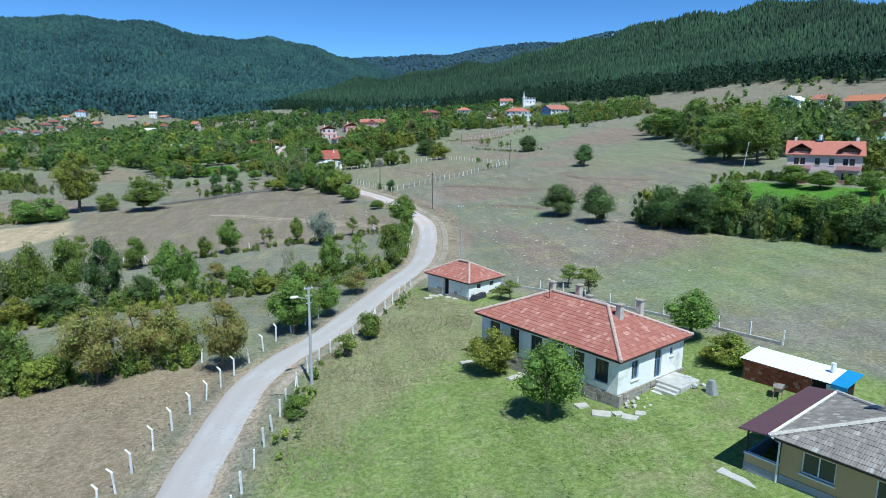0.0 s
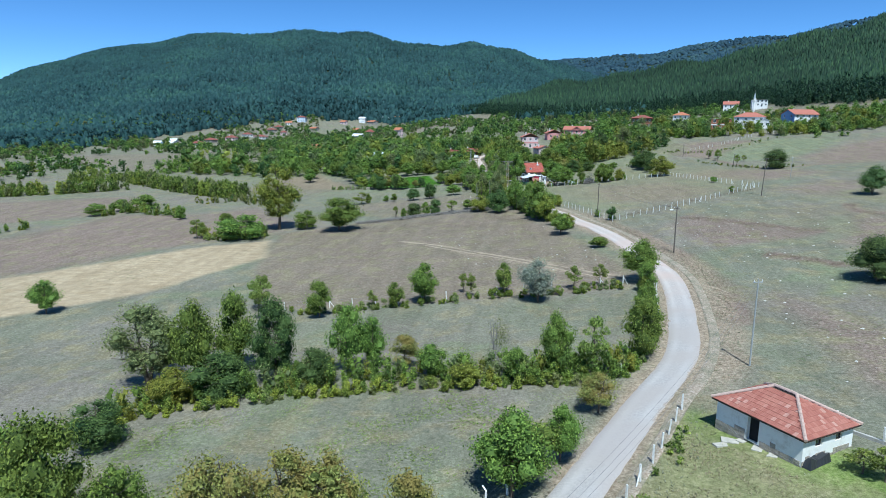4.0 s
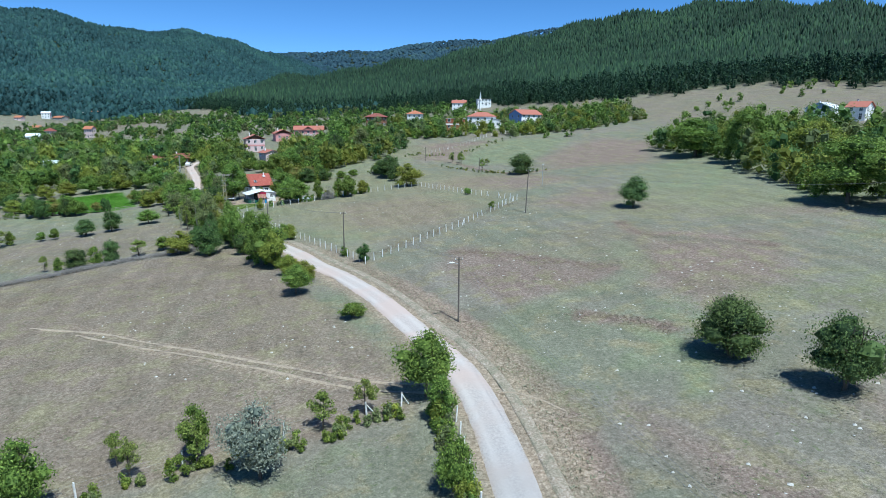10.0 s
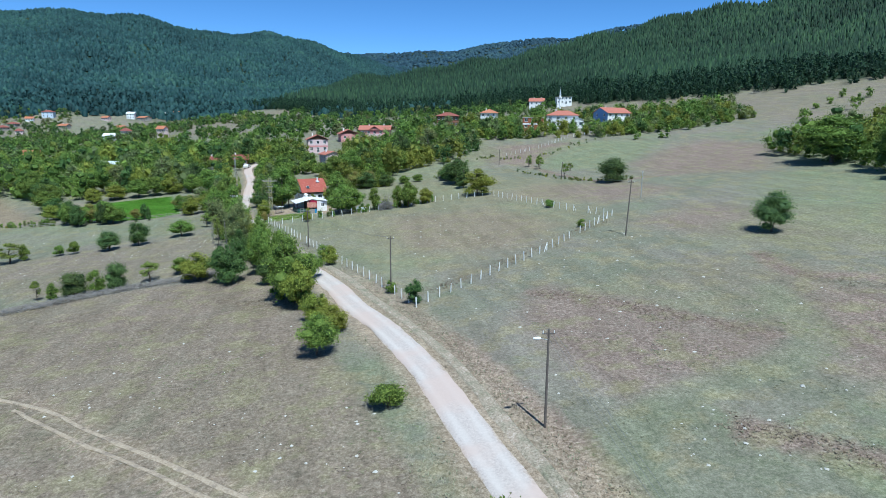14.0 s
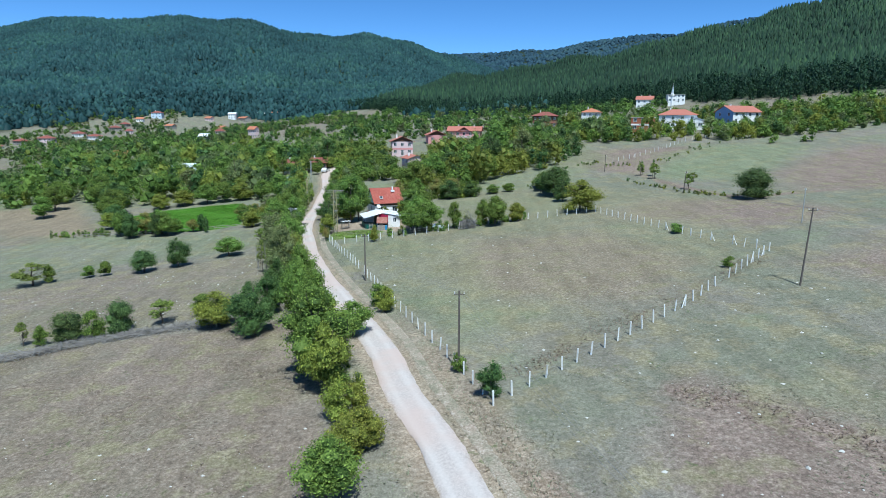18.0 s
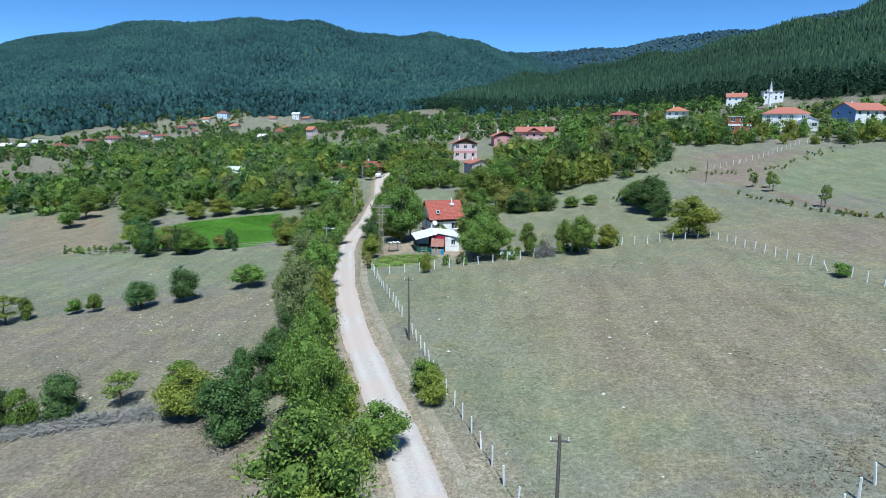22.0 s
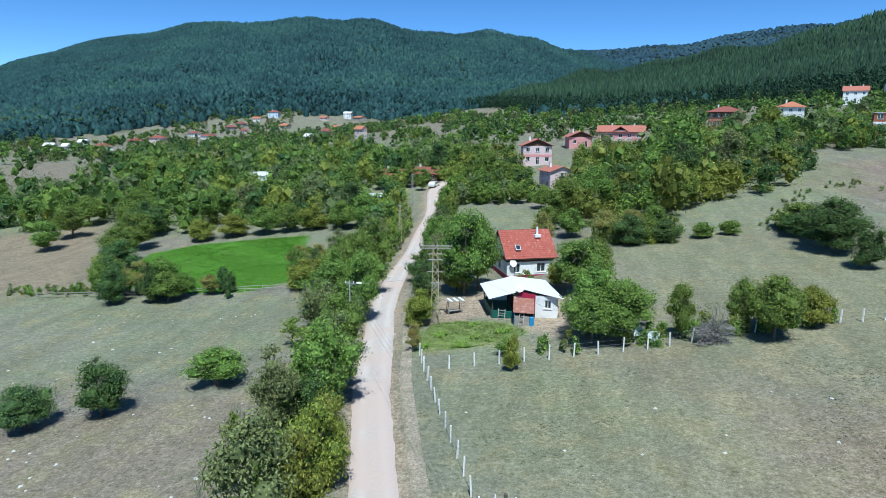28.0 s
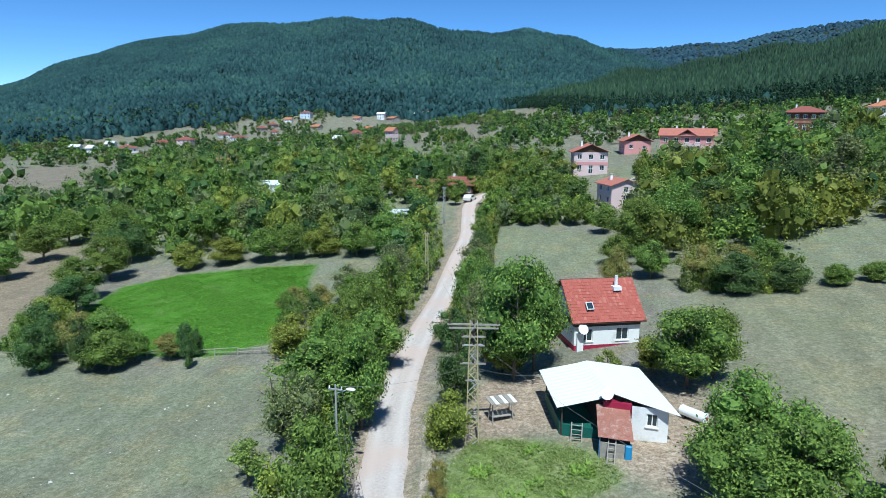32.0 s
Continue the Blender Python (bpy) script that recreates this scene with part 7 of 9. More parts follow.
# kind: label, category, leaf count and size (m) at a reference width and height, lobes, crown's lower end, fullness
KINDS = {
    "broad": ("leafy green fruit tree with an uneven crown", "tree", "broad", 3600, 0.26, 4.2, 5.5, 26, 0.12, 1, 0.42),
    "bright": ("yellow-green leafy tree in full leaf", "tree", "bright", 3200, 0.26, 4.0, 4.6, 22, 0.06, 1, 0.42),
    "dark": ("dense dark green tree", "tree", "dark", 3600, 0.22, 3.8, 5.0, 24, 0.06, 1, 0.42),
    "round": ("dense rounded dark green field tree", "tree", "field", 5600, 0.25, 5.5, 5.0, 30, 0.02, 3, 0.5),
    "autumn": ("fruit tree with leaves turning rusty brown", "tree", "autumn", 3000, 0.24, 4.0, 5.0, 20, 0.12, 1, 0.38),
    "silver": ("silvery grey-leaved oleaster tree", "tree", "silver", 3400, 0.22, 4.0, 5.2, 22, 0.1, 2, 0.42),
    "young": ("thin young tree with sparse leaves", "tree", "young", 900, 0.24, 2.2, 3.6, 12, 0.22, 1, 0.3),
    "willow": ("tall thin-leaved tree with dull green foliage", "tree", "willow", 3000, 0.26, 4.5, 7.0, 24, 0.12, 2, 0.36),
    "poplar": ("tall pale green poplar with an airy crown", "tree", "bright", 4200, 0.42, 9.0, 15.0, 34, 0.14, 1, 0.3),
    "bush": ("low leafy green bush", "bush", "broad", 1500, 0.2, 2.4, 1.9, 14, 0.0, 4, 0.48),
    "snag": ("half-dead grey tree with bare branches", "tree", "willow", 420, 0.2, 3.4, 4.6, 12, 0.25, 3, 0.4),
}
plant_rng = np.random.RandomState(11)
PROTOTYPES = {}


def prototype(kind, which, grade):
    """Trunk and crown of a kind; the grade tells how far it will be scaled, so that leaves keep their size."""
    key = (kind, which, grade)
    if key not in PROTOTYPES:
        _, _, leaf, count, size, width, height, lobes, bottom, stems, lobe = KINDS[kind]
        rng = np.random.RandomState(sum(map(ord, kind)) * 7 + which * 131)
        more, fine = ((0.9, 0.85), (1.9, 0.62), (2.8, 0.5))[grade]
        p, n, cen, rad = crown_points(rng, int(count * more), int(lobes * (1.0, 1.15, 1.4)[grade]), bottom, 1.0 if kind not in ("poplar", "willow") else 0.8, lobe * (1, 1, 0.9)[grade], 0.6)
        wide = np.array([0.5 / np.percentile(np.hypot(p[:, 0], p[:, 1]), 97)] * 2 + [1.0]) * [width, width, height]
        v, f = leaf_cards(rng, p * wide, n, size * fine, 0.62, 0.65)
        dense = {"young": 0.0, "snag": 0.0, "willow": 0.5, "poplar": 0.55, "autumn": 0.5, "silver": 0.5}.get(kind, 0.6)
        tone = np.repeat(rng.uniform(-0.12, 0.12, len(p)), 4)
        # inner masses get a low tone: shade deep in the crown, as colour
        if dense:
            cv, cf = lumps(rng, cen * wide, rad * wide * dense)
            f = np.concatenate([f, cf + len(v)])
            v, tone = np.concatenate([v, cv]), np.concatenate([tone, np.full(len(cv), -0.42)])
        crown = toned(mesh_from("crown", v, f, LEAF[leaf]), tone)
        bm = limbs(rng, height, width, stems, 18 if kind != "snag" else 40, 0.022 if kind != "bush" else 0.012, 0.2)
        trunk = bpy.data.meshes.new("trunk")
        bm.to_mesh(trunk)
        bm.free()
        trunk.materials.append(DEADWOOD if kind == "snag" else BARK)
        PROTOTYPES[key] = trunk, crown, width, height
    return PROTOTYPES[key]


def plant(kind, x, y, h, w, group=""):
    """A tree or bush of that height and crown width on the ground at x, y."""
    label, category = KINDS[kind][:2]
    which = plant_rng.randint(0, 3)
    scale = (w / KINDS[kind][5] * h / KINDS[kind][6]) ** 0.5
    trunk, crown, width, height = prototype(kind, which, 0 if scale < 0.75 or y > 320 else 1 if scale < 1.4 else 2)
    name = {"bush": "bush", "poplar": "poplar_tree", "snag": "bare_tree"}.get(kind, "tree")
    size = "small " if h < 3 and category == "tree" else "large " if h > 9 else ""
    ob = tagged(new(name), size + label, category, group)
    turn = plant_rng.uniform(0, 6.28)
    ob.matrix_world = Matrix.Translation((x, y, float(land(x, y)))) @ Matrix.Rotation(turn, 4, "Z") @ Matrix.Diagonal((w / width, w / width, h / height, 1))
    part("trunk", trunk, None, ob)
    part("crown", crown, None, ob)
    return ob


plant("broad", 14.5, 60.4, 5.4, 4.3)
plant("bright", 29.6, 65.1, 2.1, 3.8)
plant("bush", -2.1, 65.7, 1.7, 2.1)
plant("bright", -34.4, 66.7, 3.3, 2.9)
plant("broad", -36.8, 67, 2.2, 2.2)
plant("bright", 12.6, 68.6, 3.9, 3.8)
plant("broad", 29.7, 70.1, 4.4, 4.3)
plant("broad", -34.8, 72, 5.8, 5.4)
plant("young", 1.4, 76.1, 2.3, 1.9)
plant("autumn", -8.9, 76.5, 6.4, 4.4)
plant("broad", -30.1, 76.8, 9.7, 5.4)
plant("autumn", -19.2, 77, 7.4, 5.4)
plant("bright", -23.7, 77.2, 3.3, 3.1)
plant("broad", -32.3, 77.7, 8.3, 4.6)
plant("broad", -26.4, 78, 5.7, 4)
plant("autumn", -14.1, 79.1, 6, 4.4)
plant("autumn", -16.4, 79.2, 6.2, 4.6)
plant("snag", -39.1, 79.9, 6.4, 5.4)
plant("bush", 3.6, 80.1, 2.6, 2.4)
plant("snag", -50.8, 81.2, 3.1, 3.1)
plant("young", 3.8, 81.5, 1.9, 1.9)
plant("broad", -3.7, 84.3, 5.9, 5.1)
plant("young", 26.5, 84.6, 3.3, 3.1)
plant("young", 18.6, 86.5, 2.4, 2)
plant("broad", -3.2, 86.6, 4.4, 5.3)
plant("young", 17.8, 87.5, 1.7, 2.1)
plant("broad", -0.6, 88.6, 4.5, 2.9)
plant("young", 26, 89.2, 2.6, 2.5)
plant("dark", -37.1, 90, 4.4, 4.9)
plant("dark", 64.4, 90.2, 6, 6.2)
plant("broad", 64, 94.1, 6.6, 7.9)
plant("autumn", 2.6, 96.2, 3.4, 3.4)
plant("bright", -35.6, 98.6, 3.6, 5)
plant("broad", 62.4, 99.2, 5.9, 7.6)
plant("dark", -31.7, 100, 4.3, 6.4)
plant("bright", -8.6, 101.4, 2.6, 2.9)
plant("willow", -39.9, 101.5, 9.5, 7.5)
plant("broad", -4, 101.9, 3.6, 2.4)
plant("broad", -35.5, 101.9, 9.2, 4.8)
plant("dark", -23.3, 102.3, 4, 4.1)
plant("bush", -2.9, 102.7, 1.8, 1.6)
plant("dark", -27.7, 103.2, 8.9, 4.9)
plant("young", 2.8, 103.3, 6.1, 3.2)
plant("broad", -0.6, 103.6, 6.4, 3.2)
plant("broad", -12.2, 103.9, 3.6, 3.1)
plant("dark", 60.5, 104.8, 5.9, 5.5)
plant("broad", -20.8, 105.1, 7.4, 4)
plant("broad", -32.9, 105.4, 9, 4.4)
plant("snag", -6.2, 105.9, 5.5, 2.1)
plant("autumn", -15.3, 106, 3.7, 3.2)
plant("broad", -18.7, 106.3, 5.8, 3.2)
plant("broad", 56.7, 107, 8.1, 6.3)
plant("broad", 7.5, 107.3, 6.4, 3.7)
plant("dark", 52.3, 108.6, 7.6, 6.4)
plant("broad", 9, 113.4, 3.6, 3.1)
plant("dark", 49.5, 113.5, 6.4, 5.2)
plant("broad", 90.9, 119.8, 4.3, 5.9)
plant("bush", 10.2, 121.4, 3.5, 2.9)
plant("round", 42.9, 123, 6.5, 6)
plant("young", -38.3, 123.6, 6.5, 2.8)
plant("broad", -30.6, 123.6, 5.2, 3.4)
plant("young", -24.2, 126.5, 2.9, 1.5)
plant("broad", -21.1, 127.2, 3.7, 2.4)
plant("young", -40.7, 127.5, 5.1, 3.6)
plant("silver", -2.5, 127.7, 6.1, 4.7)
plant("broad", -17.5, 128.8, 6, 4.1)
plant("broad", 89.1, 129.6, 3.6, 6.4)
plant("broad", 11.6, 130.4, 4.1, 2.5)
plant("young", -6.9, 130.8, 4.3, 2.3)
plant("young", -11.4, 130.9, 3.6, 1.6)
plant("round", 39.4, 131.5, 5.8, 7)
plant("broad", -7.1, 132.2, 4.5, 2.2)
plant("young", 2.4, 132.7, 3.4, 2.4)
plant("young", -12.7, 133, 3, 1.4)
plant("young", 5.9, 134, 3.2, 2.1)
plant("broad", 11.3, 135, 6.2, 5.3)
plant("broad", 87.3, 135, 4.3, 6.6)
plant("bush", 7.7, 156.6, 2, 3.2)
plant("broad", 99.7, 163.7, 13.5, 12.3)
plant("broad", 1.6, 169, 4.3, 4.5)
plant("broad", 97.4, 174.2, 12.2, 13.1)
plant("bright", 2.9, 175, 3.3, 3.4)
plant("bush", -67.1, 176, 5.9, 10.8)
plant("young", -78, 176.2, 4.7, 3.6)
plant("bright", 1.5, 180.8, 2.3, 2.7)
plant("dark", 12.3, 181.1, 3.2, 2.3)
plant("broad", -2.8, 187.5, 8.6, 6.9)
plant("broad", -47.7, 184.3, 8.1, 10.1)
plant("bush", 9.9, 186.3, 1.8, 1.4)
plant("bright", -1.2, 184.4, 6.2, 4.6)
plant("bright", 0.8, 178.8, 3.4, 2.8)
plant("bright", 2.2, 173.6, 3.2, 3.4)
plant("bush", -56.7, 187.3, 5, 5.1)
plant("poplar", -63.6, 187.8, 16, 11)
plant("broad", -2.7, 190.1, 5.9, 3.3)
plant("bush", -78.6, 190.5, 3.5, 4)
plant("round", 68, 195.3, 6.4, 6.1)
plant("dark", -6.3, 196.6, 4.3, 3.2)
plant("broad", -0.9, 197.3, 4, 4.2)
plant("broad", -4.9, 198.3, 7.5, 3.4)
plant("dark", -12.2, 199.8, 6.1, 5.3)
plant("bush", -36.2, 200.8, 2.6, 1.6)
plant("young", -38.3, 201, 3, 1.5)
plant("bush", -97.4, 201.6, 4.3, 2.9)
plant("bush", -30.8, 201.8, 3.4, 2.4)
plant("broad", -8, 201.9, 7.4, 4.1)
plant("round", -33.8, 202.2, 3.5, 3.9)
plant("bright", -17.4, 202.9, 4.5, 4.8)
plant("round", -28.7, 203.6, 4.1, 3.3)
plant("bright", 1.7, 204.4, 3, 2.8)
plant("autumn", -13.9, 250.6, 2.4, 1.5)
plant("autumn", -14.2, 252.4, 2.6, 1.4)
plant("young", -24.6, 205.4, 3.2, 3.1)
plant("dark", -14.3, 205.8, 4.3, 2.2)
plant("bush", -125.8, 206.2, 3.6, 6.1)
plant("dark", -12.3, 206.3, 5.1, 3.7)
plant("bush", -6.7, 206.4, 3.4, 2.5)
plant("broad", -9, 206.5, 6.6, 2.9)
plant("bush", 0.8, 206.9, 2.9, 2.8)
plant("dark", -14.9, 207.5, 4.3, 1.9)
plant("broad", -20.9, 208.3, 2.6, 3.7)
plant("dark", -12.9, 209.7, 5.1, 3)
plant("broad", -9.1, 210.1, 7.9, 3.9)
plant("dark", -16.1, 210.2, 2.9, 2.1)
plant("bush", 44.1, 211.6, 1.5, 1.5)
plant("dark", -12.8, 212.7, 5.5, 2.5)
plant("bright", 130.3, 214.6, 10.1, 14.8)
plant("bush", -124.5, 215.6, 3.5, 6.4)
plant("bush", -119, 218.8, 4.6, 8.1)
plant("snag", -16.1, 219.6, 6.8, 1.1)
plant("willow", -14.2, 220.2, 8.9, 5.2)
plant("bright", -13.6, 223.4, 6.6, 3.7)
plant("broad", 118.5, 224.8, 15.3, 11.5)
plant("young", -19.1, 227.4, 5.4, 1.7)
plant("bright", -14.2, 227.9, 6.1, 3.7)
plant("young", -55.1, 228.2, 3.8, 5)
plant("bush", -53.4, 229.8, 3.3, 2)
plant("bright", -14.6, 230.7, 5.3, 3.1)
plant("snag", -20.8, 231, 4.5, 1.3)
plant("bush", -48.5, 232.2, 2.1, 2.1)
plant("bush", -46.2, 232.9, 2.6, 2.1)
plant("bush", 45.4, 233.6, 1.7, 2.3)
plant("willow", -19.6, 233.7, 7.3, 4)
plant("round", -40.5, 234, 3.9, 4.4)
plant("dark", -17.3, 235.4, 5, 3.7)
plant("dark", -35.9, 236.6, 5.5, 4.1)
plant("broad", -17.5, 237.9, 7.6, 5.4)
plant("willow", -17.7, 241.1, 7.5, 4.1)
plant("broad", -29.4, 242.7, 3.5, 5.2)
plant("bright", -4.3, 246.3, 3.2, 1.7)
plant("broad", 120.4, 248, 11.6, 17)
plant("broad", -20.7, 249.2, 6.8, 4.8)
plant("bush", -5, 249.6, 1.7, 2)
plant("broad", 2.4, 252, 5.6, 4.8)
plant("young", -26.5, 252, 3.3, 2.9)
plant("broad", 5.1, 252.2, 6, 5.1)
plant("snag", 12.9, 252.5, 3.9, 3.2)
plant("broad", 18, 253, 6.2, 4.7)
plant("broad", 10.3, 253.8, 5.3, 2.8)
plant("broad", 2, 254.4, 5.1, 4.7)
plant("broad", 15.9, 255.3, 5.2, 3.2)
plant("broad", 18.3, 255.5, 5.4, 3.6)
plant("broad", 5.9, 255.7, 5.2, 5)
plant("bright", 22.2, 256.1, 4, 3.2)
plant("willow", -25.6, 256.3, 6.6, 4.3)
plant("broad", 3.0, 256.4, 6.8, 5.2)
plant("bright", 23.2, 259.2, 3.5, 2.5)
plant("broad", -22, 259.9, 8.2, 4.4)
plant("broad", -25.7, 260.5, 7, 8.2)
plant("round", 70.5, 260.9, 6.5, 7.3)
plant("bright", 35.9, 261, 6.8, 8)
plant("broad", -27.2, 263.2, 6.1, 4.1)
plant("broad", -27.6, 266.5, 7.5, 3.9)
plant("dark", -58.6, 266.5, 5.2, 4)
plant("dark", -53.9, 267.5, 6.2, 3)
plant("broad", -51.7, 268.3, 4.4, 5)
plant("broad", -62.2, 268.8, 5.6, 3.1)
plant("dark", -60.4, 269.5, 4.6, 3.5)
plant("dark", -43.9, 269.8, 3.5, 1.2)
plant("broad", -53.9, 270.4, 5.4, 5.2)
plant("broad", -25, 270.4, 6, 6.2)
plant("bush", -50.8, 270.8, 3.4, 2.9)
plant("broad", -28.9, 271.6, 6.6, 4.4)
plant("dark", -44.9, 272.8, 3.4, 1.4)
plant("broad", -27.6, 275.8, 8, 4.5)
plant("dark", 35, 276.2, 5.7, 4.4)
plant("dark", -19.1, 276.4, 4.6, 4.2)
plant("young", 64.3, 279.4, 4.1, 2.3)
plant("bush", -39.7, 282.3, 4.2, 3.3)
plant("broad", -27.5, 282.6, 8.8, 5)
plant("broad", -18.6, 282.7, 8, 3.6)
plant("dark", 34.6, 284.9, 7.2, 7.3)
plant("bush", -39.3, 286.4, 3.4, 2)
plant("dark", 35.3, 287.8, 7.3, 8)
plant("broad", -35.2, 289.8, 4.5, 3.5)
plant("young", 69.9, 290.8, 2.6, 2.1)
plant("dark", 9.6, 294.6, 4.9, 5.8)
plant("autumn", -3.3, 295.1, 6, 4)
plant("dark", 34.1, 295.2, 4.4, 5.8)
plant("dark", 15, 295.5, 3.6, 5.1)
plant("broad", -19.9, 295.6, 6.4, 4.3)
plant("bush", 20.7, 297.4, 2.1, 3.8)
plant("bush", 24.7, 298.7, 2, 2.9)
plant("young", 63.6, 300.7, 4, 2.9)
plant("bush", 33.8, 301.6, 2.6, 4.8)
plant("young", 64.3, 304.6, 4, 2.1)
plant("young", 61.5, 306.5, 3.6, 2.1)
plant("young", 62.3, 307.5, 2, 1.2)
plant("bush", 54.2, 366, 3.8, 6.9)
# round the cottage and the red house
plant("broad", -12.0, 269.2, 11.2, 7.2)
plant("bright", -13.2, 271, 5.2, 4.2)
plant("broad", 1.4, 268.6, 7, 6.6)
plant("broad", 3.6, 270.8, 6, 5)
plant("bright", -0.9, 271.8, 3.6, 2.8)
plant("dark", -15.9, 264.6, 6.4, 3.4)
plant("bright", -15, 258, 4.4, 3.6)
plant("willow", -16.6, 277.5, 6.8, 4.4)
plant("young", -4.6, 268.2, 3.4, 2.2)
plant("dark", -17.2, 286, 6, 4.6)
# round the green crop
for kind, x, y, h, w in (("broad", -79, 299, 7.5, 7.5), ("broad", -75, 289, 6.5, 7), ("bright", -69.5, 279, 4.2, 5), ("dark", -71, 284, 5.4, 6), ("bright", -70, 306, 4.6, 5.5), ("bright", -65, 309, 5, 6),
                         ("broad", -59, 311, 5.8, 6.5), ("broad", -54.5, 312.5, 6, 6), ("bright", -50, 314, 5.6, 6), ("broad", -44, 314, 6.2, 6.5), ("broad", -39.5, 315, 7, 6), ("broad", -90, 314, 9, 8.5),
                         ("dark", -83, 308, 8, 7.5), ("broad", -75, 320, 8.5, 8.5), ("willow", -68, 322, 8.5, 7), ("bright", -62, 322, 6.5, 7), ("broad", -63, 332, 10, 8), ("willow", -56, 330, 10.5, 7),
                         ("broad", -51.5, 338, 10, 8), ("dark", -46, 326, 8, 7), ("broad", -100, 307, 7, 7), ("broad", -97, 297, 6, 6), ("broad", -105, 318, 7, 8), ("dark", -62.5, 271, 6.2, 5),
                         ("autumn", -58, 271.5, 5, 5), ("broad", -55, 272, 5.4, 4.6), ("dark", -45.6, 272, 4.2, 2.2), ("autumn", -47.4, 271.6, 3, 3), ("autumn", -40.4, 286, 4, 4.5), ("snag", -38.5, 283, 3.4, 4),
                         ("dark", -37.4, 284.5, 3.6, 2.4), ("willow", -36.4, 292, 5.6, 4.2), ("autumn", -38.6, 288, 3.6, 4), ("bush", -34, 287, 3, 3.6), ("bright", -35, 274, 4.6, 5), ("bright", -31.5, 276, 5, 5),
                         ("broad", -31, 284, 6, 4.6), ("willow", -32.5, 299, 7, 4.4)):
    plant(kind, x, y, h, w)
# by the lane's end and behind the small meadow
for kind, x, y, h, w in (("bright", -27.6, 349, 8.0, 6.5), ("broad", -25, 341, 5.5, 4.5), ("broad", -25.6, 331, 4.6, 4), ("willow", -22.4, 333, 4.2, 3.6), ("broad", -18, 331, 4.0, 3.6), ("young", -14, 330, 3.8, 3),
                         ("broad", -10, 330, 4.2, 3.8), ("broad", -5, 324, 4.5, 4.5), ("broad", -24, 318, 5.5, 3.8), ("willow", -21.6, 301, 6.5, 4.6), ("dark", -22.5, 309, 5.5, 4), ("broad", -3, 307, 4.5, 5),
                         ("broad", 0, 312, 8.5, 8.5), ("broad", 5, 316, 9.5, 8.5), ("dark", 10, 319, 9.5, 8), ("broad", 15, 325, 10.5, 9), ("autumn", 6.4, 298, 5.2, 5.2), ("autumn", 10.2, 298.5, 5, 5),
                         ("broad", 1, 301, 5.4, 5), ("broad", 14, 299.5, 5.2, 4.6), ("dark", 22, 330, 12, 9), ("broad", 20, 318, 9, 8), ("broad", -41, 343, 8, 7), ("dark", -36, 374, 10, 8), ("broad", -30, 372, 9, 7),
                         ("bright", -22, 357, 6, 5), ("broad", -15, 352, 6, 6), ("broad", -20, 365, 7, 6), ("broad", -40, 356, 7, 5)):
    plant(kind, x, y, h, w)
for kind, x, y, h, w in (("broad", -37, 358, 4.6, 4.4), ("broad", -41, 361.5, 4.8, 4.6), ("bright", -44, 355, 4.4, 4.4), ("broad", -36, 351, 4.2, 3.4), ("broad", -48, 354, 6, 5), ("dark", -33.5, 366, 5, 4)):
    plant(kind, x, y, h, w)
plant("broad", -10.6, 271.6, 9.6, 5.6)
for kind, x, y, h, w in (("broad", -35.2, 361.5, 4.8, 3.8), ("bright", -33.6, 364, 4.4, 4), ("broad", -39.5, 364.2, 4.2, 4)):
    plant(kind, x, y, h, w)
plant("broad", -72.0, 125.0, 5.4, 4.4)
plant("broad", 21.0, 297.5, 2.6, 3.6)
plant("bush", 25.0, 298.5, 2.4, 3.2)
plant("bush", 35.0, 299.0, 4.6, 7.0)
plant("broad", 24.0, 346.0, 15.0, 12.0)
plant("willow", 33.0, 338.0, 12.0, 9.0)
plant("bright", 29.4, 64.2, 2.6, 3.0)

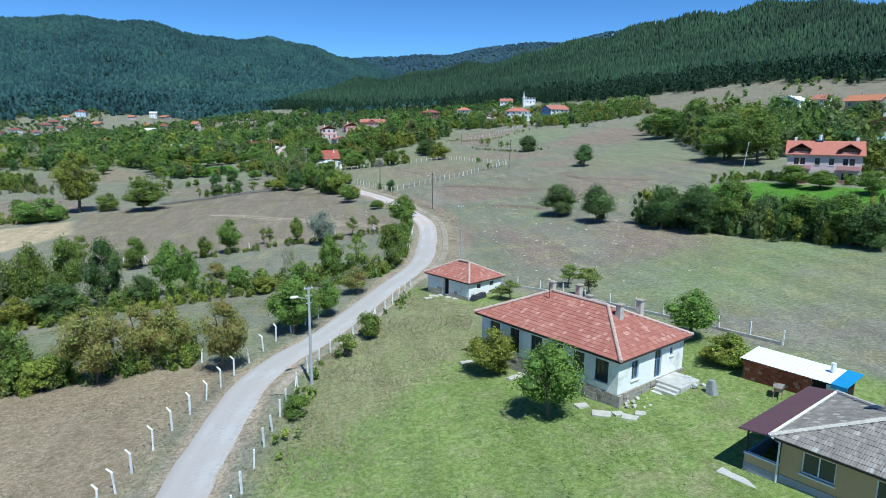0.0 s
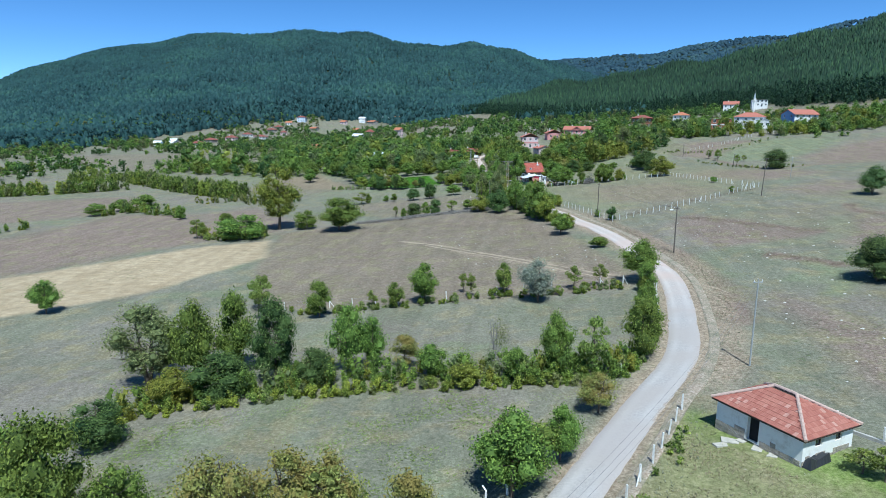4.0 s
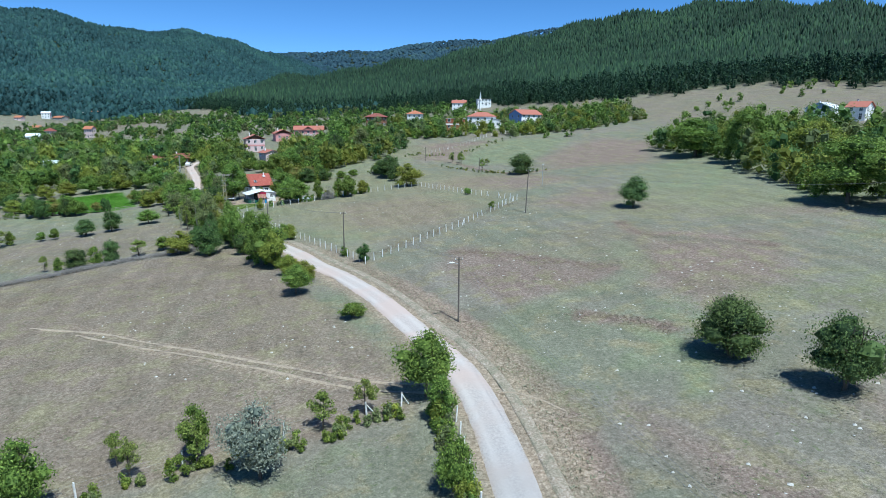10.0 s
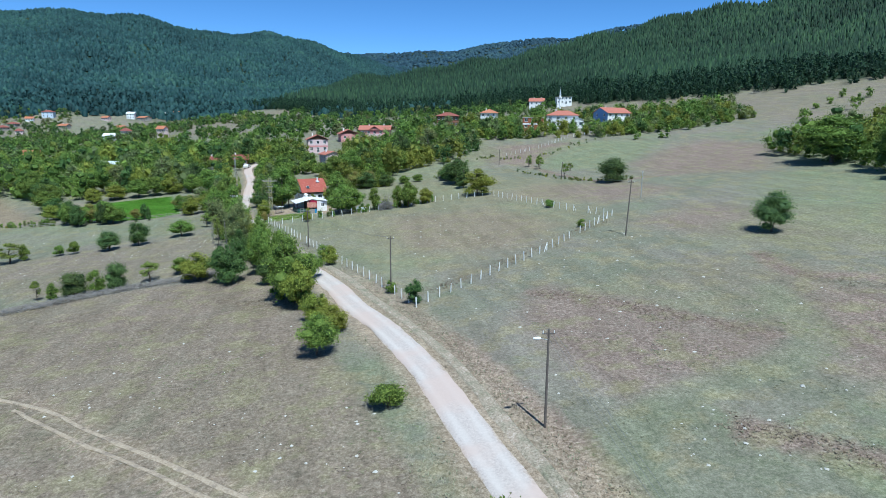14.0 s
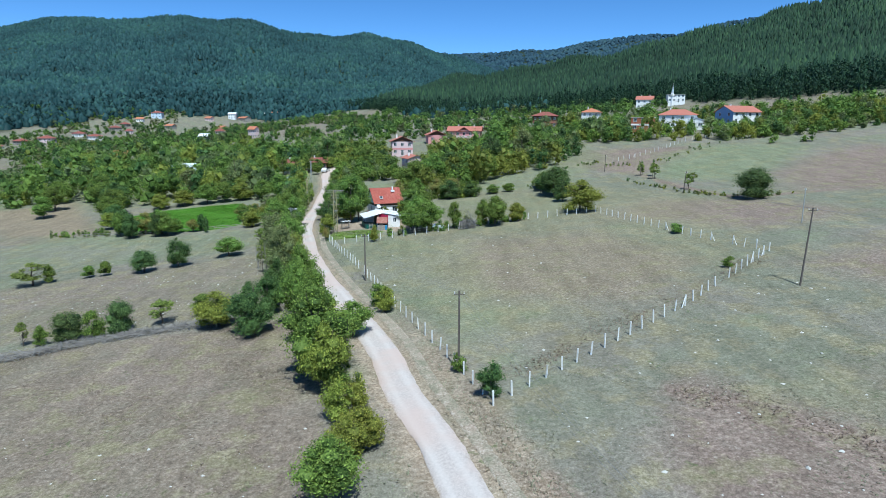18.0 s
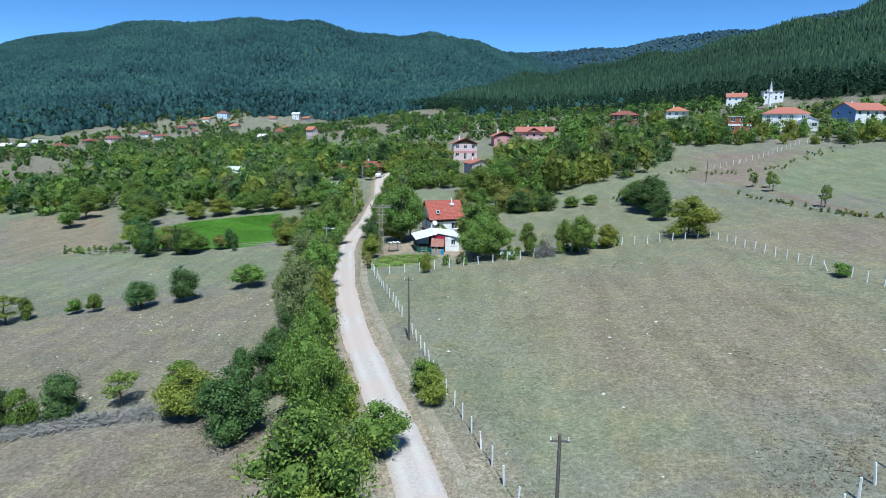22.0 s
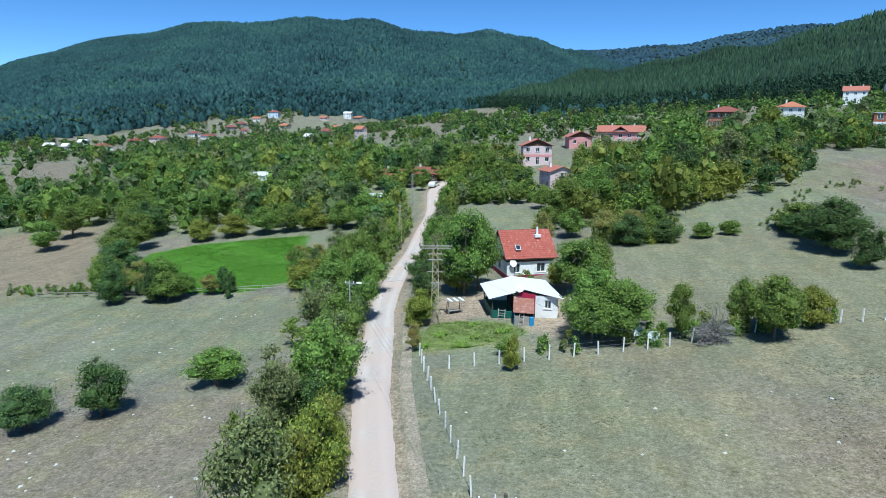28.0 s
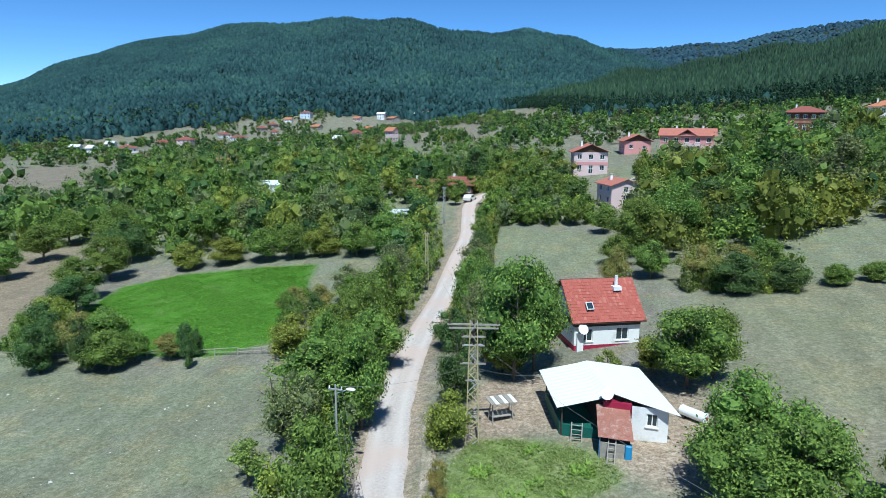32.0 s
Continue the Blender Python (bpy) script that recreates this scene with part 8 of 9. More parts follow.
# ---- hedges, woods and forests ----
def crowns_mesh(name, rng, xy, height, width, cards, size, material, low=0.05, lobes=7, shade=0.0):
    """Many far crowns in one mesh, each a loose heap of leaf sprays."""
    n = len(xy)
    th = rng.uniform(0, 2 * np.pi, (n, lobes))
    zz = rng.uniform(0.06, 0.85, (n, lobes))
    rad = 0.31 * np.maximum(np.sin(np.pi * np.clip(zz * 0.85 + 0.1, 0, 1)), np.where(zz < 0.45, 0.85, 0)) * np.sqrt(rng.uniform(0.1, 1, (n, lobes)))
    cen = np.stack([rad * np.cos(th), rad * np.sin(th), low + (1 - low) * zz], -1)
    pick = rng.randint(0, lobes, (n, cards))
    d = rng.normal(size=(n, cards, 3))
    d /= np.linalg.norm(d, axis=-1, keepdims=True)
    p = np.take_along_axis(cen, pick[..., None], 1) + d * (rng.uniform(0.15, 0.23, (n, cards, 1)) + 0.1 * rng.uniform(0, 1, (n, cards, 1)) ** 4)
    p[..., 2] = np.clip(p[..., 2], 0.03, 1.05)
    p = p * np.stack([width, width, height], -1)[:, None, :]
    base = np.stack([xy[:, 0], xy[:, 1], land(xy[:, 0], xy[:, 1])], -1)
    v, f = leaf_cards(rng, (p + base[:, None]).reshape(-1, 3), (d + [0, 0, 0.4]).reshape(-1, 3), np.repeat(size, cards), 0.7, 0.55)
    dims = np.stack([width, width, height], -1)[:, None, :]
    cv, cf = lumps(rng, (cen * dims + base[:, None]).reshape(-1, 3), np.repeat(dims * 0.112, lobes, 1).reshape(-1, 3), CORE_V, CORE_F)
    # tone varies by tree; inner masses darker still, painted as crown shade
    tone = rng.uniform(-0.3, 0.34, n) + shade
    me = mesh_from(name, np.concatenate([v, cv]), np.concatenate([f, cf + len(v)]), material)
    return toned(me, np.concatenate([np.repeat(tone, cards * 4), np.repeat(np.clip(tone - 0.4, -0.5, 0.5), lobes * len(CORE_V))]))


def scatter(rng, count, corners):
    c = np.array(corners, float)
    lo, hi = c.min(0), c.max(0)
    q = rng.uniform(lo, hi, (count * 6, 2))
    return q[in_field(q[:, 0], q[:, 1], corners, 0.01) > 0.5][:count]


OPEN_PLOTS = ([(-134, 410), (-143, 449), (-126, 468), (-112, 436), (-123, 410)], [(-63, 399), (-79, 451), (-65, 450), (-53.5, 397)], [(-160, 348), (-194, 385), (-145, 381), (-131, 365), (-135, 350)],
              [(-88, 271), (-120, 305), (-102, 320), (-84, 292), (-72, 274)], [(-200, 330), (-330, 420), (-240, 470), (-150, 400)], [(-112, 560), (-121, 686), (-86, 640), (-68, 538)],
              [(-69, 473), (-68, 538), (-56, 557), (-49, 480)], [(-88, 758), (-77, 853), (-50, 849), (-61, 750), (-74, 726)], [(-148, 413), (-152, 453), (-124, 440), (-119, 410), (-129, 391)])


def off_plots(q):
    """Keeps places outside the open plots among the trees."""
    for c in OPEN_PLOTS:
        q = q[in_field(q[:, 0], q[:, 1], c, 0.01) < 0.5]
    return q


# gardens and lanes that leave the houses open towards the valley: place, length and half width
GARDENS = [(57, 448, 50, 8), (79.5, 449, 32, 7), (89, 393, 16, 6), (102, 386, 8, 9), (121, 383, 6, 9), (-8.7, 383, 16, 7), (3.7, 419, 22, 7), (17, 402, 16, 10), (-44, 353, 16, 6), (-37, 369, 14, 6),
           (-2.8, 346, 12, 5), (126, 513, 26, 9), (143, 512, 26, 9), (-88, 368, 14, 5)]


def off_gardens(q):
    """Keeps places outside the houses' gardens."""
    for x, y, far, half in GARDENS + FAR_GARDENS:
        u = np.array([4.0 - x, 170.0 - y])
        u /= np.linalg.norm(u)
        d = q - [x, y]
        along, across = d @ u, np.abs(d @ [u[1], -u[0]])
        q = q[~((along > -half) & (along < far) & (across < half))]
    return q


def apart(q, gap):
    """Drops places that crowd earlier ones."""
    cells, out = {}, []
    for x, y in q:
        i, j = int(x // gap), int(y // gap)
        if all(math.hypot(x - a, y - b) >= gap for u in (-1, 0, 1) for w in (-1, 0, 1) for a, b in cells.get((i + u, j + w), ())):
            cells.setdefault((i, j), []).append((x, y))
            out.append((x, y))
    return np.array(out)


wr = np.random.RandomState(5)


def clear_of_lane(q, gap=3.6):
    return q[np.abs(road_gap(q[:, 0], q[:, 1])) > gap]


def hedge(label, points, wide, high, leaf="broad", per=1.3, size=0.15, cards=280, mixed=True):
    """A row of shrubs grown together along a line."""
    line, way = bezier_line(points, 0.5)
    n = int(len(line) * 0.5 * per * wide)
    k = wr.randint(0, len(line), n)
    q = line[k] + np.stack([way[k, 1], -way[k, 0]], 1) * wr.uniform(-0.5, 0.5, (n, 1)) * wide
    q = clear_of_lane(q, 2.7)
    s = wr.uniform(0.4, 1.2, len(q))
    sorts = wr.choice(3, len(q), p=[0.62, 0.2, 0.18]) if mixed else np.zeros(len(q), int)
    for sort, kind in enumerate((leaf, "bright" if leaf != "bright" else "young", "willow" if leaf != "willow" else "dark")):
        k = sorts == sort
        if k.any():
            ob = new("hedge", crowns_mesh("hedge", wr, q[k], high * s[k], (0.5 * high + 0.5) * s[k], cards, size * np.ones(k.sum()), LEAF[kind], 0.0, 6))
            tagged(ob, label, "hedge", kind="stuff")


hedge("overgrown hedgerow of shrubs between the meadows", [(-39, 95), (-33.8, 99), (-25.8, 101), (-19, 102.6), (-12, 103.5), (-4.5, 103), (2.8, 103.6), (6.5, 105.5)], 2.8, 2.8, "broad", 1.5)
hedge("yellow-green brambles at the foot of the hedgerow", [(-40, 93), (-33, 97), (-22, 100), (-8, 101.5), (2, 102)], 1.8, 1.2, "bright", 1.5)
hedge("low green hedge below the brown field", [(-36, 126), (-30, 125.5), (-23.7, 127), (-16, 128.3), (-8, 130.2), (0.4, 131), (9, 133)], 1.7, 1.1, "broad", 1.3)
hedge("roadside shrubs along the lane's west verge", [(5.6, 104), (8.6, 111), (10.6, 121), (11.4, 132)], 2.0, 2.0, "broad", 1.2)
hedge("tall mixed hedge along the lane", [(-1.5, 184), (-5, 199), (-10, 212), (-14.5, 223), (-19, 237), (-23.5, 256), (-27, 275), (-29.5, 297), (-32, 318)], 3.6, 3.4, "broad", 0.8, 0.18, 293)
hedge("yellow-green shrubs in the lane hedge", [(0.5, 183), (-4, 200), (-9.5, 214), (-15, 230), (-20, 247)], 2.6, 2.4, "bright", 0.8)
hedge("shrubs along the lane before the houses", [(-19, 281), (-20.8, 296), (-22.6, 312), (-24.5, 328), (-26, 340)], 3.0, 3.6, "broad", 0.9, 0.18, 273)
hedge("brambles along the back of the fenced meadow", [(-2, 250), (6, 252), (14, 254.5), (24, 258)], 2.2, 2.0, "broad", 0.8)
hedge("dark brambles behind the fruit trees", [(-70, 79), (-50, 79), (-36, 78.5), (-26, 79.5)], 4.0, 2.6, "broad", 0.9)
hedge("brambles and saplings between the fruit trees", [(-42, 80), (-37, 76), (-32, 74.5), (-27, 77), (-20, 78.6), (-12, 79.4)], 3.0, 2.6, "broad", 1.5)
hedge("low shrubs below the crop field", [(-78, 270), (-66, 271), (-55, 273.5)], 2.0, 1.6, "broad", 0.8)
hedge("dense hedge beside the green plot", [(50, 120), (54.5, 111), (60, 101), (67, 93), (78, 84), (92, 74)], 6.0, 5.6, "dark", 0.9, 0.18, 430)
hedge("shrubs by the pink house", [(79, 149), (88, 145), (99, 124), (110, 114)], 4.0, 1.7, "broad", 0.9, 0.18, 312)
hedge("weeds along the school yard fence", [(-2.6, 60), (-1.6, 70), (0.5, 76), (5, 85), (8.5, 93)], 1.6, 0.9, "young", 0.6, 0.16, 70)
hedge("scrub at the top of the pasture", [(30, 300), (48, 330), (66, 322), (90, 340), (120, 352)], 5.0, 1.0, "willow", 0.14, 0.18, 97)
hedge("low scrub on the terrace edge", [(56, 300), (66, 268), (80, 262)], 2.0, 1.0, "willow", 0.5, 0.18, 97)
hedge("shrubs along the far edge of the meadow", [(4, 297), (10, 296.5), (17, 296)], 4.0, 3.6, "broad", 0.9, 0.18, 312)
hedge("bushes between the far brown fields", [(-142, 160), (-134, 168), (-133, 177), (-129, 189)], 3.0, 2.8, "broad", 0.7, 0.26, 130)
hedge("bushes on the far field boundary", [(-124, 206), (-119, 213), (-110, 210), (-100, 204)], 3.4, 3.2, "broad", 0.6, 0.26, 130)
hedge("shrubs at the corner of the stubble field", [(-82, 183), (-75, 176), (-68, 176), (-62, 179)], 3.4, 2.6, "bright", 0.7, 0.24, 130)
hedge("hedge belt across the valley floor", [(-230, 215), (-206, 226), (-196, 241), (-180, 252), (-162, 271)], 7.0, 5.0, "broad", 0.5, 0.34, 150)
hedge("trees along the far meadows", [(-205, 292), (-184, 300), (-155, 280), (-127, 261), (-102, 247)], 7.0, 5.6, "broad", 0.45, 0.36, 150)
hedge("scrub in the open pasture", [(-110, 232), (-98, 240), (-88, 230), (-78, 238)], 6.0, 2.4, "willow", 0.35, 0.26, 110)
for corners, count, hi in (
        ([(-34, 304), (-36, 330), (-40, 420), (-150, 440), (-190, 330), (-120, 312), (-92, 312), (-70, 312), (-52, 318)], 760, 7.4),
        ([(4, 304), (14, 304), (20, 317), (42, 327), (54, 350), (62, 425), (34, 432), (28, 412), (10, 384), (4, 350), (-4, 320)], 420, 7.4),
        ([(-24, 352), (-10, 362), (-12, 382), (-22, 400), (-40, 430), (-44, 380)], 110, 5.5),
        ([(-27, 332), (-4, 330), (0, 338), (-8, 350), (-14, 372), (-22, 378), (-30, 352)], 120, 3.6),
        ([(4, 352), (22, 350), (30, 380), (12, 392), (2, 380)], 60, 4.4),
        ([(62, 425), (60, 375), (84, 372), (92, 382), (76, 400), (70, 440)], 90, 6.5),
        ([(123, 275), (120, 236), (107, 204), (96, 180), (103, 168), (150, 150), (172, 180), (170, 250), (165, 300), (150, 290)], 420, 7.0),
        ([(62, 374), (100, 352), (150, 345), (180, 380), (128, 425), (60, 445)], 170, 5.2),
        ([(100, 350), (140, 340), (165, 345), (170, 372), (135, 372), (112, 366)], 90, 4.2),
        ([(100, 140), (112, 128), (170, 110), (180, 150), (130, 152), (106, 160)], 130, 6)):
    q = apart(off_gardens(off_plots(clear_of_lane(scatter(wr, count * 3, corners)))), hi * 0.5)
    kinds = wr.choice(4, len(q), p=[0.54, 0.18, 0.16, 0.12])
    for k, leaf in enumerate(("broad", "bright", "dark", "willow")):
        p = q[kinds == k]
        ws = wr.uniform(0.5, 1.3, len(p))
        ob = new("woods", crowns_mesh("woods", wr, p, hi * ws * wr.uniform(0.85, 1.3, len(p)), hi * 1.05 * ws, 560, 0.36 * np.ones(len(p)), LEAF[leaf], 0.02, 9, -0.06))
        tagged(ob, "orchard and hedgerow trees grown together among the houses", "woods", kind="stuff")
q = scatter(wr, 6800, [(-760, 300), (-330, 260), (-200, 312), (-160, 450), (-40, 440), (30, 450), (110, 455), (150, 520), (80, 640), (-60, 800), (-300, 880), (-700, 760)])
clump = np.array([noise.noise((x / 60, y / 60, 3.3)) for x, y in q])
q = apart(off_gardens(off_plots(q[clump > -0.2])), 3.8)
kinds = wr.choice(4, len(q), p=[0.5, 0.03, 0.3, 0.17])
for k, leaf in enumerate(("broad", "bright", "dark", "willow")):
    p = q[kinds == k]
    ws = wr.uniform(0.45, 1.3, len(p))
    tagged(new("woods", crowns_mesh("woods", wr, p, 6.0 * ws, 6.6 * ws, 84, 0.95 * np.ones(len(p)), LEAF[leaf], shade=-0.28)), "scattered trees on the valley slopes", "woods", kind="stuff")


q = apart(scatter(wr, 500, [(96, 330), (150, 300), (215, 240), (300, 260), (300, 330), (200, 400), (120, 440)]), 9.0)
q = q[np.array([noise.noise((x / 40, y / 40, 8.1)) for x, y in q]) > 0.2]
ws = wr.uniform(0.4, 1.2, len(q))
tagged(new("woods", crowns_mesh("woods", wr, q, 4.6 * ws, 5.0 * ws, 160, 0.5 * np.ones(len(q)), LEAF["broad"])), "shrubs and small trees on the dry slope", "woods", kind="stuff")


def forest(rng, count, b0, b1, r0, r1, keep):
    """Places for far trees by bearing and distance."""
    b, r = np.radians(rng.uniform(b0, b1, count)), np.sqrt(rng.uniform(r0 ** 2, r1 ** 2, count))
    x, y = r * np.sin(b), 120 + r * np.cos(b)
    k = keep(r, np.degrees(b))
    return np.stack([x[k], y[k]], 1)


def on_right_hill(r, b):
    """Whether the pine hill, not the long mountain, forms the ground there."""
    near = ridge(r, 620 - 2.5 * b, 1250 - 4 * b, 26 + np.clip(b, 0, 60) * 0.35 - 60 * soft01((-2 - b) / 10), 24 + (1250 - 4 * b) * CREST_RIGHT(b))
    long = ridge(r, 760 + 4 * b, 1900 + 260 * np.sin(b / 9.0), 4 - 26 * soft01((-36 - b) / 20), 24 + (1900 + 260 * np.sin(b / 9.0)) * CREST_LEFT(b))
    return (near > long) | (b > 10)


def far_trees(name, rng, xy, height, width, material, k=5, belly=0.8, rise=0.45, shade=0.0):
    """Far trees grown together: uneven rounded or pointed crowns of two rings and a tip, smoothly shaded."""
    n = len(xy)
    th = np.linspace(0, 2 * np.pi, k, endpoint=False)[None] + rng.uniform(0, 6.28, (n, 1))
    zb = land(xy[:, 0], xy[:, 1])
    rings = []
    for level, wide, shake in ((0.0, 1.0, 0.1), (rise, belly, 0.12)):
        rr = width[:, None] * 0.5 * wide * rng.uniform(0.65, 1.3, (n, k))
        rings.append(np.stack([xy[:, :1] + rr * np.cos(th), xy[:, 1:] + rr * np.sin(th), zb[:, None] + height[:, None] * (level + rng.uniform(-shake, shake, (n, k)))], -1))
    top = np.stack([xy[:, 0] + rng.uniform(-0.15, 0.15, n) * width, xy[:, 1] + rng.uniform(-0.15, 0.15, n) * width, zb + height], -1)[:, None]
    v = np.concatenate(rings + [top], 1)
    i, j = np.arange(k), (np.arange(k) + 1) % k
    f = np.concatenate([np.stack([i, j, j + k], 1), np.stack([i, j + k, i + k], 1), np.stack([i + k, j + k, np.full(k, 2 * k)], 1)])
    me = mesh_from(name, v.reshape(-1, 3), ((np.arange(n) * (2 * k + 1))[:, None, None] + f[None]).reshape(-1, 3), material, True)
    x, y = xy[:, 0], xy[:, 1]
    patch = 0.26 * np.sin(x / 90 + 2 * np.sin(y / 130)) * np.sin(y / 70 + np.sin(x / 60)) + 0.14 * np.sin(x / 31 + 1.7 * np.sin(y / 43)) * np.sin(y / 27)
    return toned(me, np.repeat(np.clip(patch + shade + rng.normal(0, 0.18, n), -0.5, 0.5), 2 * k + 1))


PINE = leaf_material("pine_needles", (0.011, 0.031, 0.018), (0.038, 0.074, 0.035), glow=0.1)
# blue of distant air haze mixed into both needle colours, stronger on the far ridge
HAZEPINE = leaf_material("hazy_fir_needles", (0.012, 0.04, 0.042), (0.036, 0.083, 0.082), glow=0.1)
HAZEFIR = leaf_material("hazy_far_firs", (0.022, 0.05, 0.075), (0.04, 0.078, 0.11), glow=0.1)
fr = np.random.RandomState(8)
q = forest(fr, 21000, -8, 75, 330, 860, lambda r, b: (r > foot(b)) & (r < foot(b) + 150))
h = fr.uniform(6, 13, len(q)) * fr.uniform(0.7, 1.1, len(q))
tagged(new("forest", crowns_mesh("forest", fr, q, h, h * 0.5, 60, 0.9 * np.ones(len(q)), PINE, 0.02, 6, 0.12)), "dark pines along the forest's lower edge", "forest", kind="stuff")
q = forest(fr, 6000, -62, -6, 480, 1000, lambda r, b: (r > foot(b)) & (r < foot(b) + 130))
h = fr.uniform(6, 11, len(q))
tagged(new("forest", crowns_mesh("forest", fr, q, h, h * 0.66, 34, 1.3 * np.ones(len(q)), HAZEPINE, 0.02, 4)), "dark pines at the foot of the long mountain", "forest", kind="stuff")
q = forest(fr, 62000, -12, 72, 460, 1380, lambda r, b: (r > foot(b) + 120) & (r < 1330 - 4 * b) & on_right_hill(r, b))
tagged(new("forest", far_trees("forest", fr, q, fr.uniform(6, 13, len(q)), fr.uniform(3.6, 7, len(q)), PINE, 5, 0.6, 0.45, -0.25)), "dark pine forest covering the hillside", "forest", kind="stuff")
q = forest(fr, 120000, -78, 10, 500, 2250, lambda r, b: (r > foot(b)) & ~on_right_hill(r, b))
tagged(new("forest", far_trees("forest", fr, q, fr.uniform(4, 9, len(q)), fr.uniform(4.5, 9.5, len(q)), HAZEPINE, 5, 0.85, 0.55)), "dark forest covering the long mountain", "forest", kind="stuff")
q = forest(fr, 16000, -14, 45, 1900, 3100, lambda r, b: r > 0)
tagged(new("forest", far_trees("forest", fr, q, fr.uniform(7, 11, len(q)), fr.uniform(13, 20, len(q)), HAZEFIR, 5, 0.85, 0.55)), "far wooded ridge", "forest", kind="stuff")

# ---- grass, weeds, stones ----
def tufts(name, label, rng, xy, high, wide, blades, material):
    """Upright tufts: a few bent blades each, all in one mesh."""
    n = len(xy)
    base = np.stack([xy[:, 0], xy[:, 1], land(xy[:, 0], xy[:, 1]) - 0.02], -1)
    th = rng.uniform(0, 2 * np.pi, (n, blades))
    out = np.stack([np.cos(th), np.sin(th), 0 * th], -1)
    side = np.stack([-np.sin(th), np.cos(th), 0 * th], -1)
    w = (wide * rng.uniform(0.6, 1.4, (n, 1)))[..., None]
    h = (high * rng.uniform(0.5, 1.4, (n, blades)))[..., None]
    root = base[:, None] + out * w * 0.3 * rng.uniform(-1, 1, (n, blades, 1))
    tip = root + out * w * 1.1 + np.array([0, 0, 0.62]) * h
    v = np.stack([root - side * w * 0.22, root + side * w * 0.22, tip + side * w * 0.1, tip - side * w * 0.1], 2)
    ob = new(name, mesh_from(name, v.reshape(-1, 3), np.arange(v.size // 3).reshape(-1, 4), material))
    tagged(ob, label, "grass", kind="stuff")


GREENBLADE = leaf_material("green_blades", (0.12, 0.175, 0.04), (0.29, 0.375, 0.12))
DRYBLADE = leaf_material("dry_blades", (0.27, 0.215, 0.145), (0.41, 0.345, 0.24))
OLIVEBLADE = leaf_material("olive_blades", (0.18, 0.185, 0.115), (0.31, 0.31, 0.21))
BROWNBLADE = leaf_material("brown_blades", (0.2, 0.16, 0.12), (0.4, 0.33, 0.25))
WEEDBLADE = leaf_material("weed_blades", (0.29, 0.275, 0.15), (0.5, 0.45, 0.29), glow=0.45)
gr = np.random.RandomState(17)


def thin(q, scale, level, seed):
    """Keeps places in patches."""
    k = np.array([noise.noise((x / scale, y / scale, seed)) for x, y in q]) + np.random.RandomState(int(seed * 10)).uniform(-0.35, 0.35, len(q)) > level
    return clear_of_lane(q[k], 2.6)


tufts("tall_grass", "tall dry straw-coloured grass", gr, scatter(gr, 9000, [(-48, 78), (-20, 79), (-8, 78.5), (-10.5, 66), (-12.5, 40), (-48, 40)]), 0.1, 0.1, 3, DRYBLADE)
tufts("weeds", "dry weeds in the school yard", gr, thin(scatter(gr, 9000, [(-3.2, 56), (-1.3, 75), (8, 94), (15, 86), (12, 76), (8, 70), (4, 58)]), 4, 0.0, 2.0), 0.16, 0.1, 4, WEEDBLADE)
tufts("lawn_grass", "rough green grass of the school yard", gr, thin(scatter(gr, 14000, [(-3, 40), (-3, 62), (6, 84), (14, 84), (34, 64), (34, 40)]), 5, -0.25, 5.0), 0.08, 0.1, 3, GREENBLADE)
q = thin(scatter(gr, 15000, [(-60, 182), (-8, 200), (2, 172), (11, 140), (0, 132), (-40, 128)]), 5, -0.45, 7.0)
tufts("dry_grass", "brown withered grass of the fallow field", gr, q, 0.08, 0.1, 3, BROWNBLADE)
q = thin(scatter(gr, 12000, [(-42, 198), (-8, 204), (2, 182), (-8, 181), (-60, 181)]), 5, -0.45, 4.0)
tufts("dry_grass", "brown withered grass above the hedge", gr, q, 0.08, 0.1, 3, BROWNBLADE)
q = thin(scatter(gr, 30000, [(17, 96), (20, 150), (13, 178), (52, 218), (75, 200), (70, 120), (40, 84)]), 6, -0.3, 9.0)
tufts("pasture_grass", "grazed olive tufts of the pasture", gr, q, 0.06, 0.11, 3, OLIVEBLADE)
q = thin(scatter(gr, 16000, [(12, 181), (51, 218), (38, 258), (-11, 245)]), 6, -0.3, 11.0)
tufts("meadow_grass", "short tufts of the fenced meadow", gr, q, 0.06, 0.11, 3, OLIVEBLADE)
q = thin(scatter(gr, 12000, [(-36, 80), (-8, 81), (4, 101), (-20, 101), (-38, 92)]), 5, -0.1, 12.0)
tufts("meadow_grass", "green grass of the orchard strip", gr, q, 0.07, 0.12, 3, GREENBLADE)
q = thin(scatter(gr, 14000, [(-40, 103), (6, 107), (10, 130), (-38, 124)]), 6, -0.3, 13.0)
tufts("meadow_grass", "short olive grass of the lower meadow", gr, q, 0.06, 0.11, 3, OLIVEBLADE)
q = thin(scatter(gr, 12000, [(-60, 203), (-12, 209), (-27, 244), (-70, 262)]), 6, -0.3, 14.0)
tufts("meadow_grass", "short olive grass beside the orchard", gr, q, 0.06, 0.11, 3, OLIVEBLADE)
tufts("garden_plants", "bright green vegetable bed", gr, thin(scatter(gr, 5200, [(-14.4, 256.1), (-13.4, 259.3), (-9.4, 259.6), (-5, 258.4), (-3.4, 255.7), (-6.1, 252.6), (-13.6, 250.4)]), 1.4, -0.1, 21.0), 0.12, 0.12, 4, GREENBLADE)
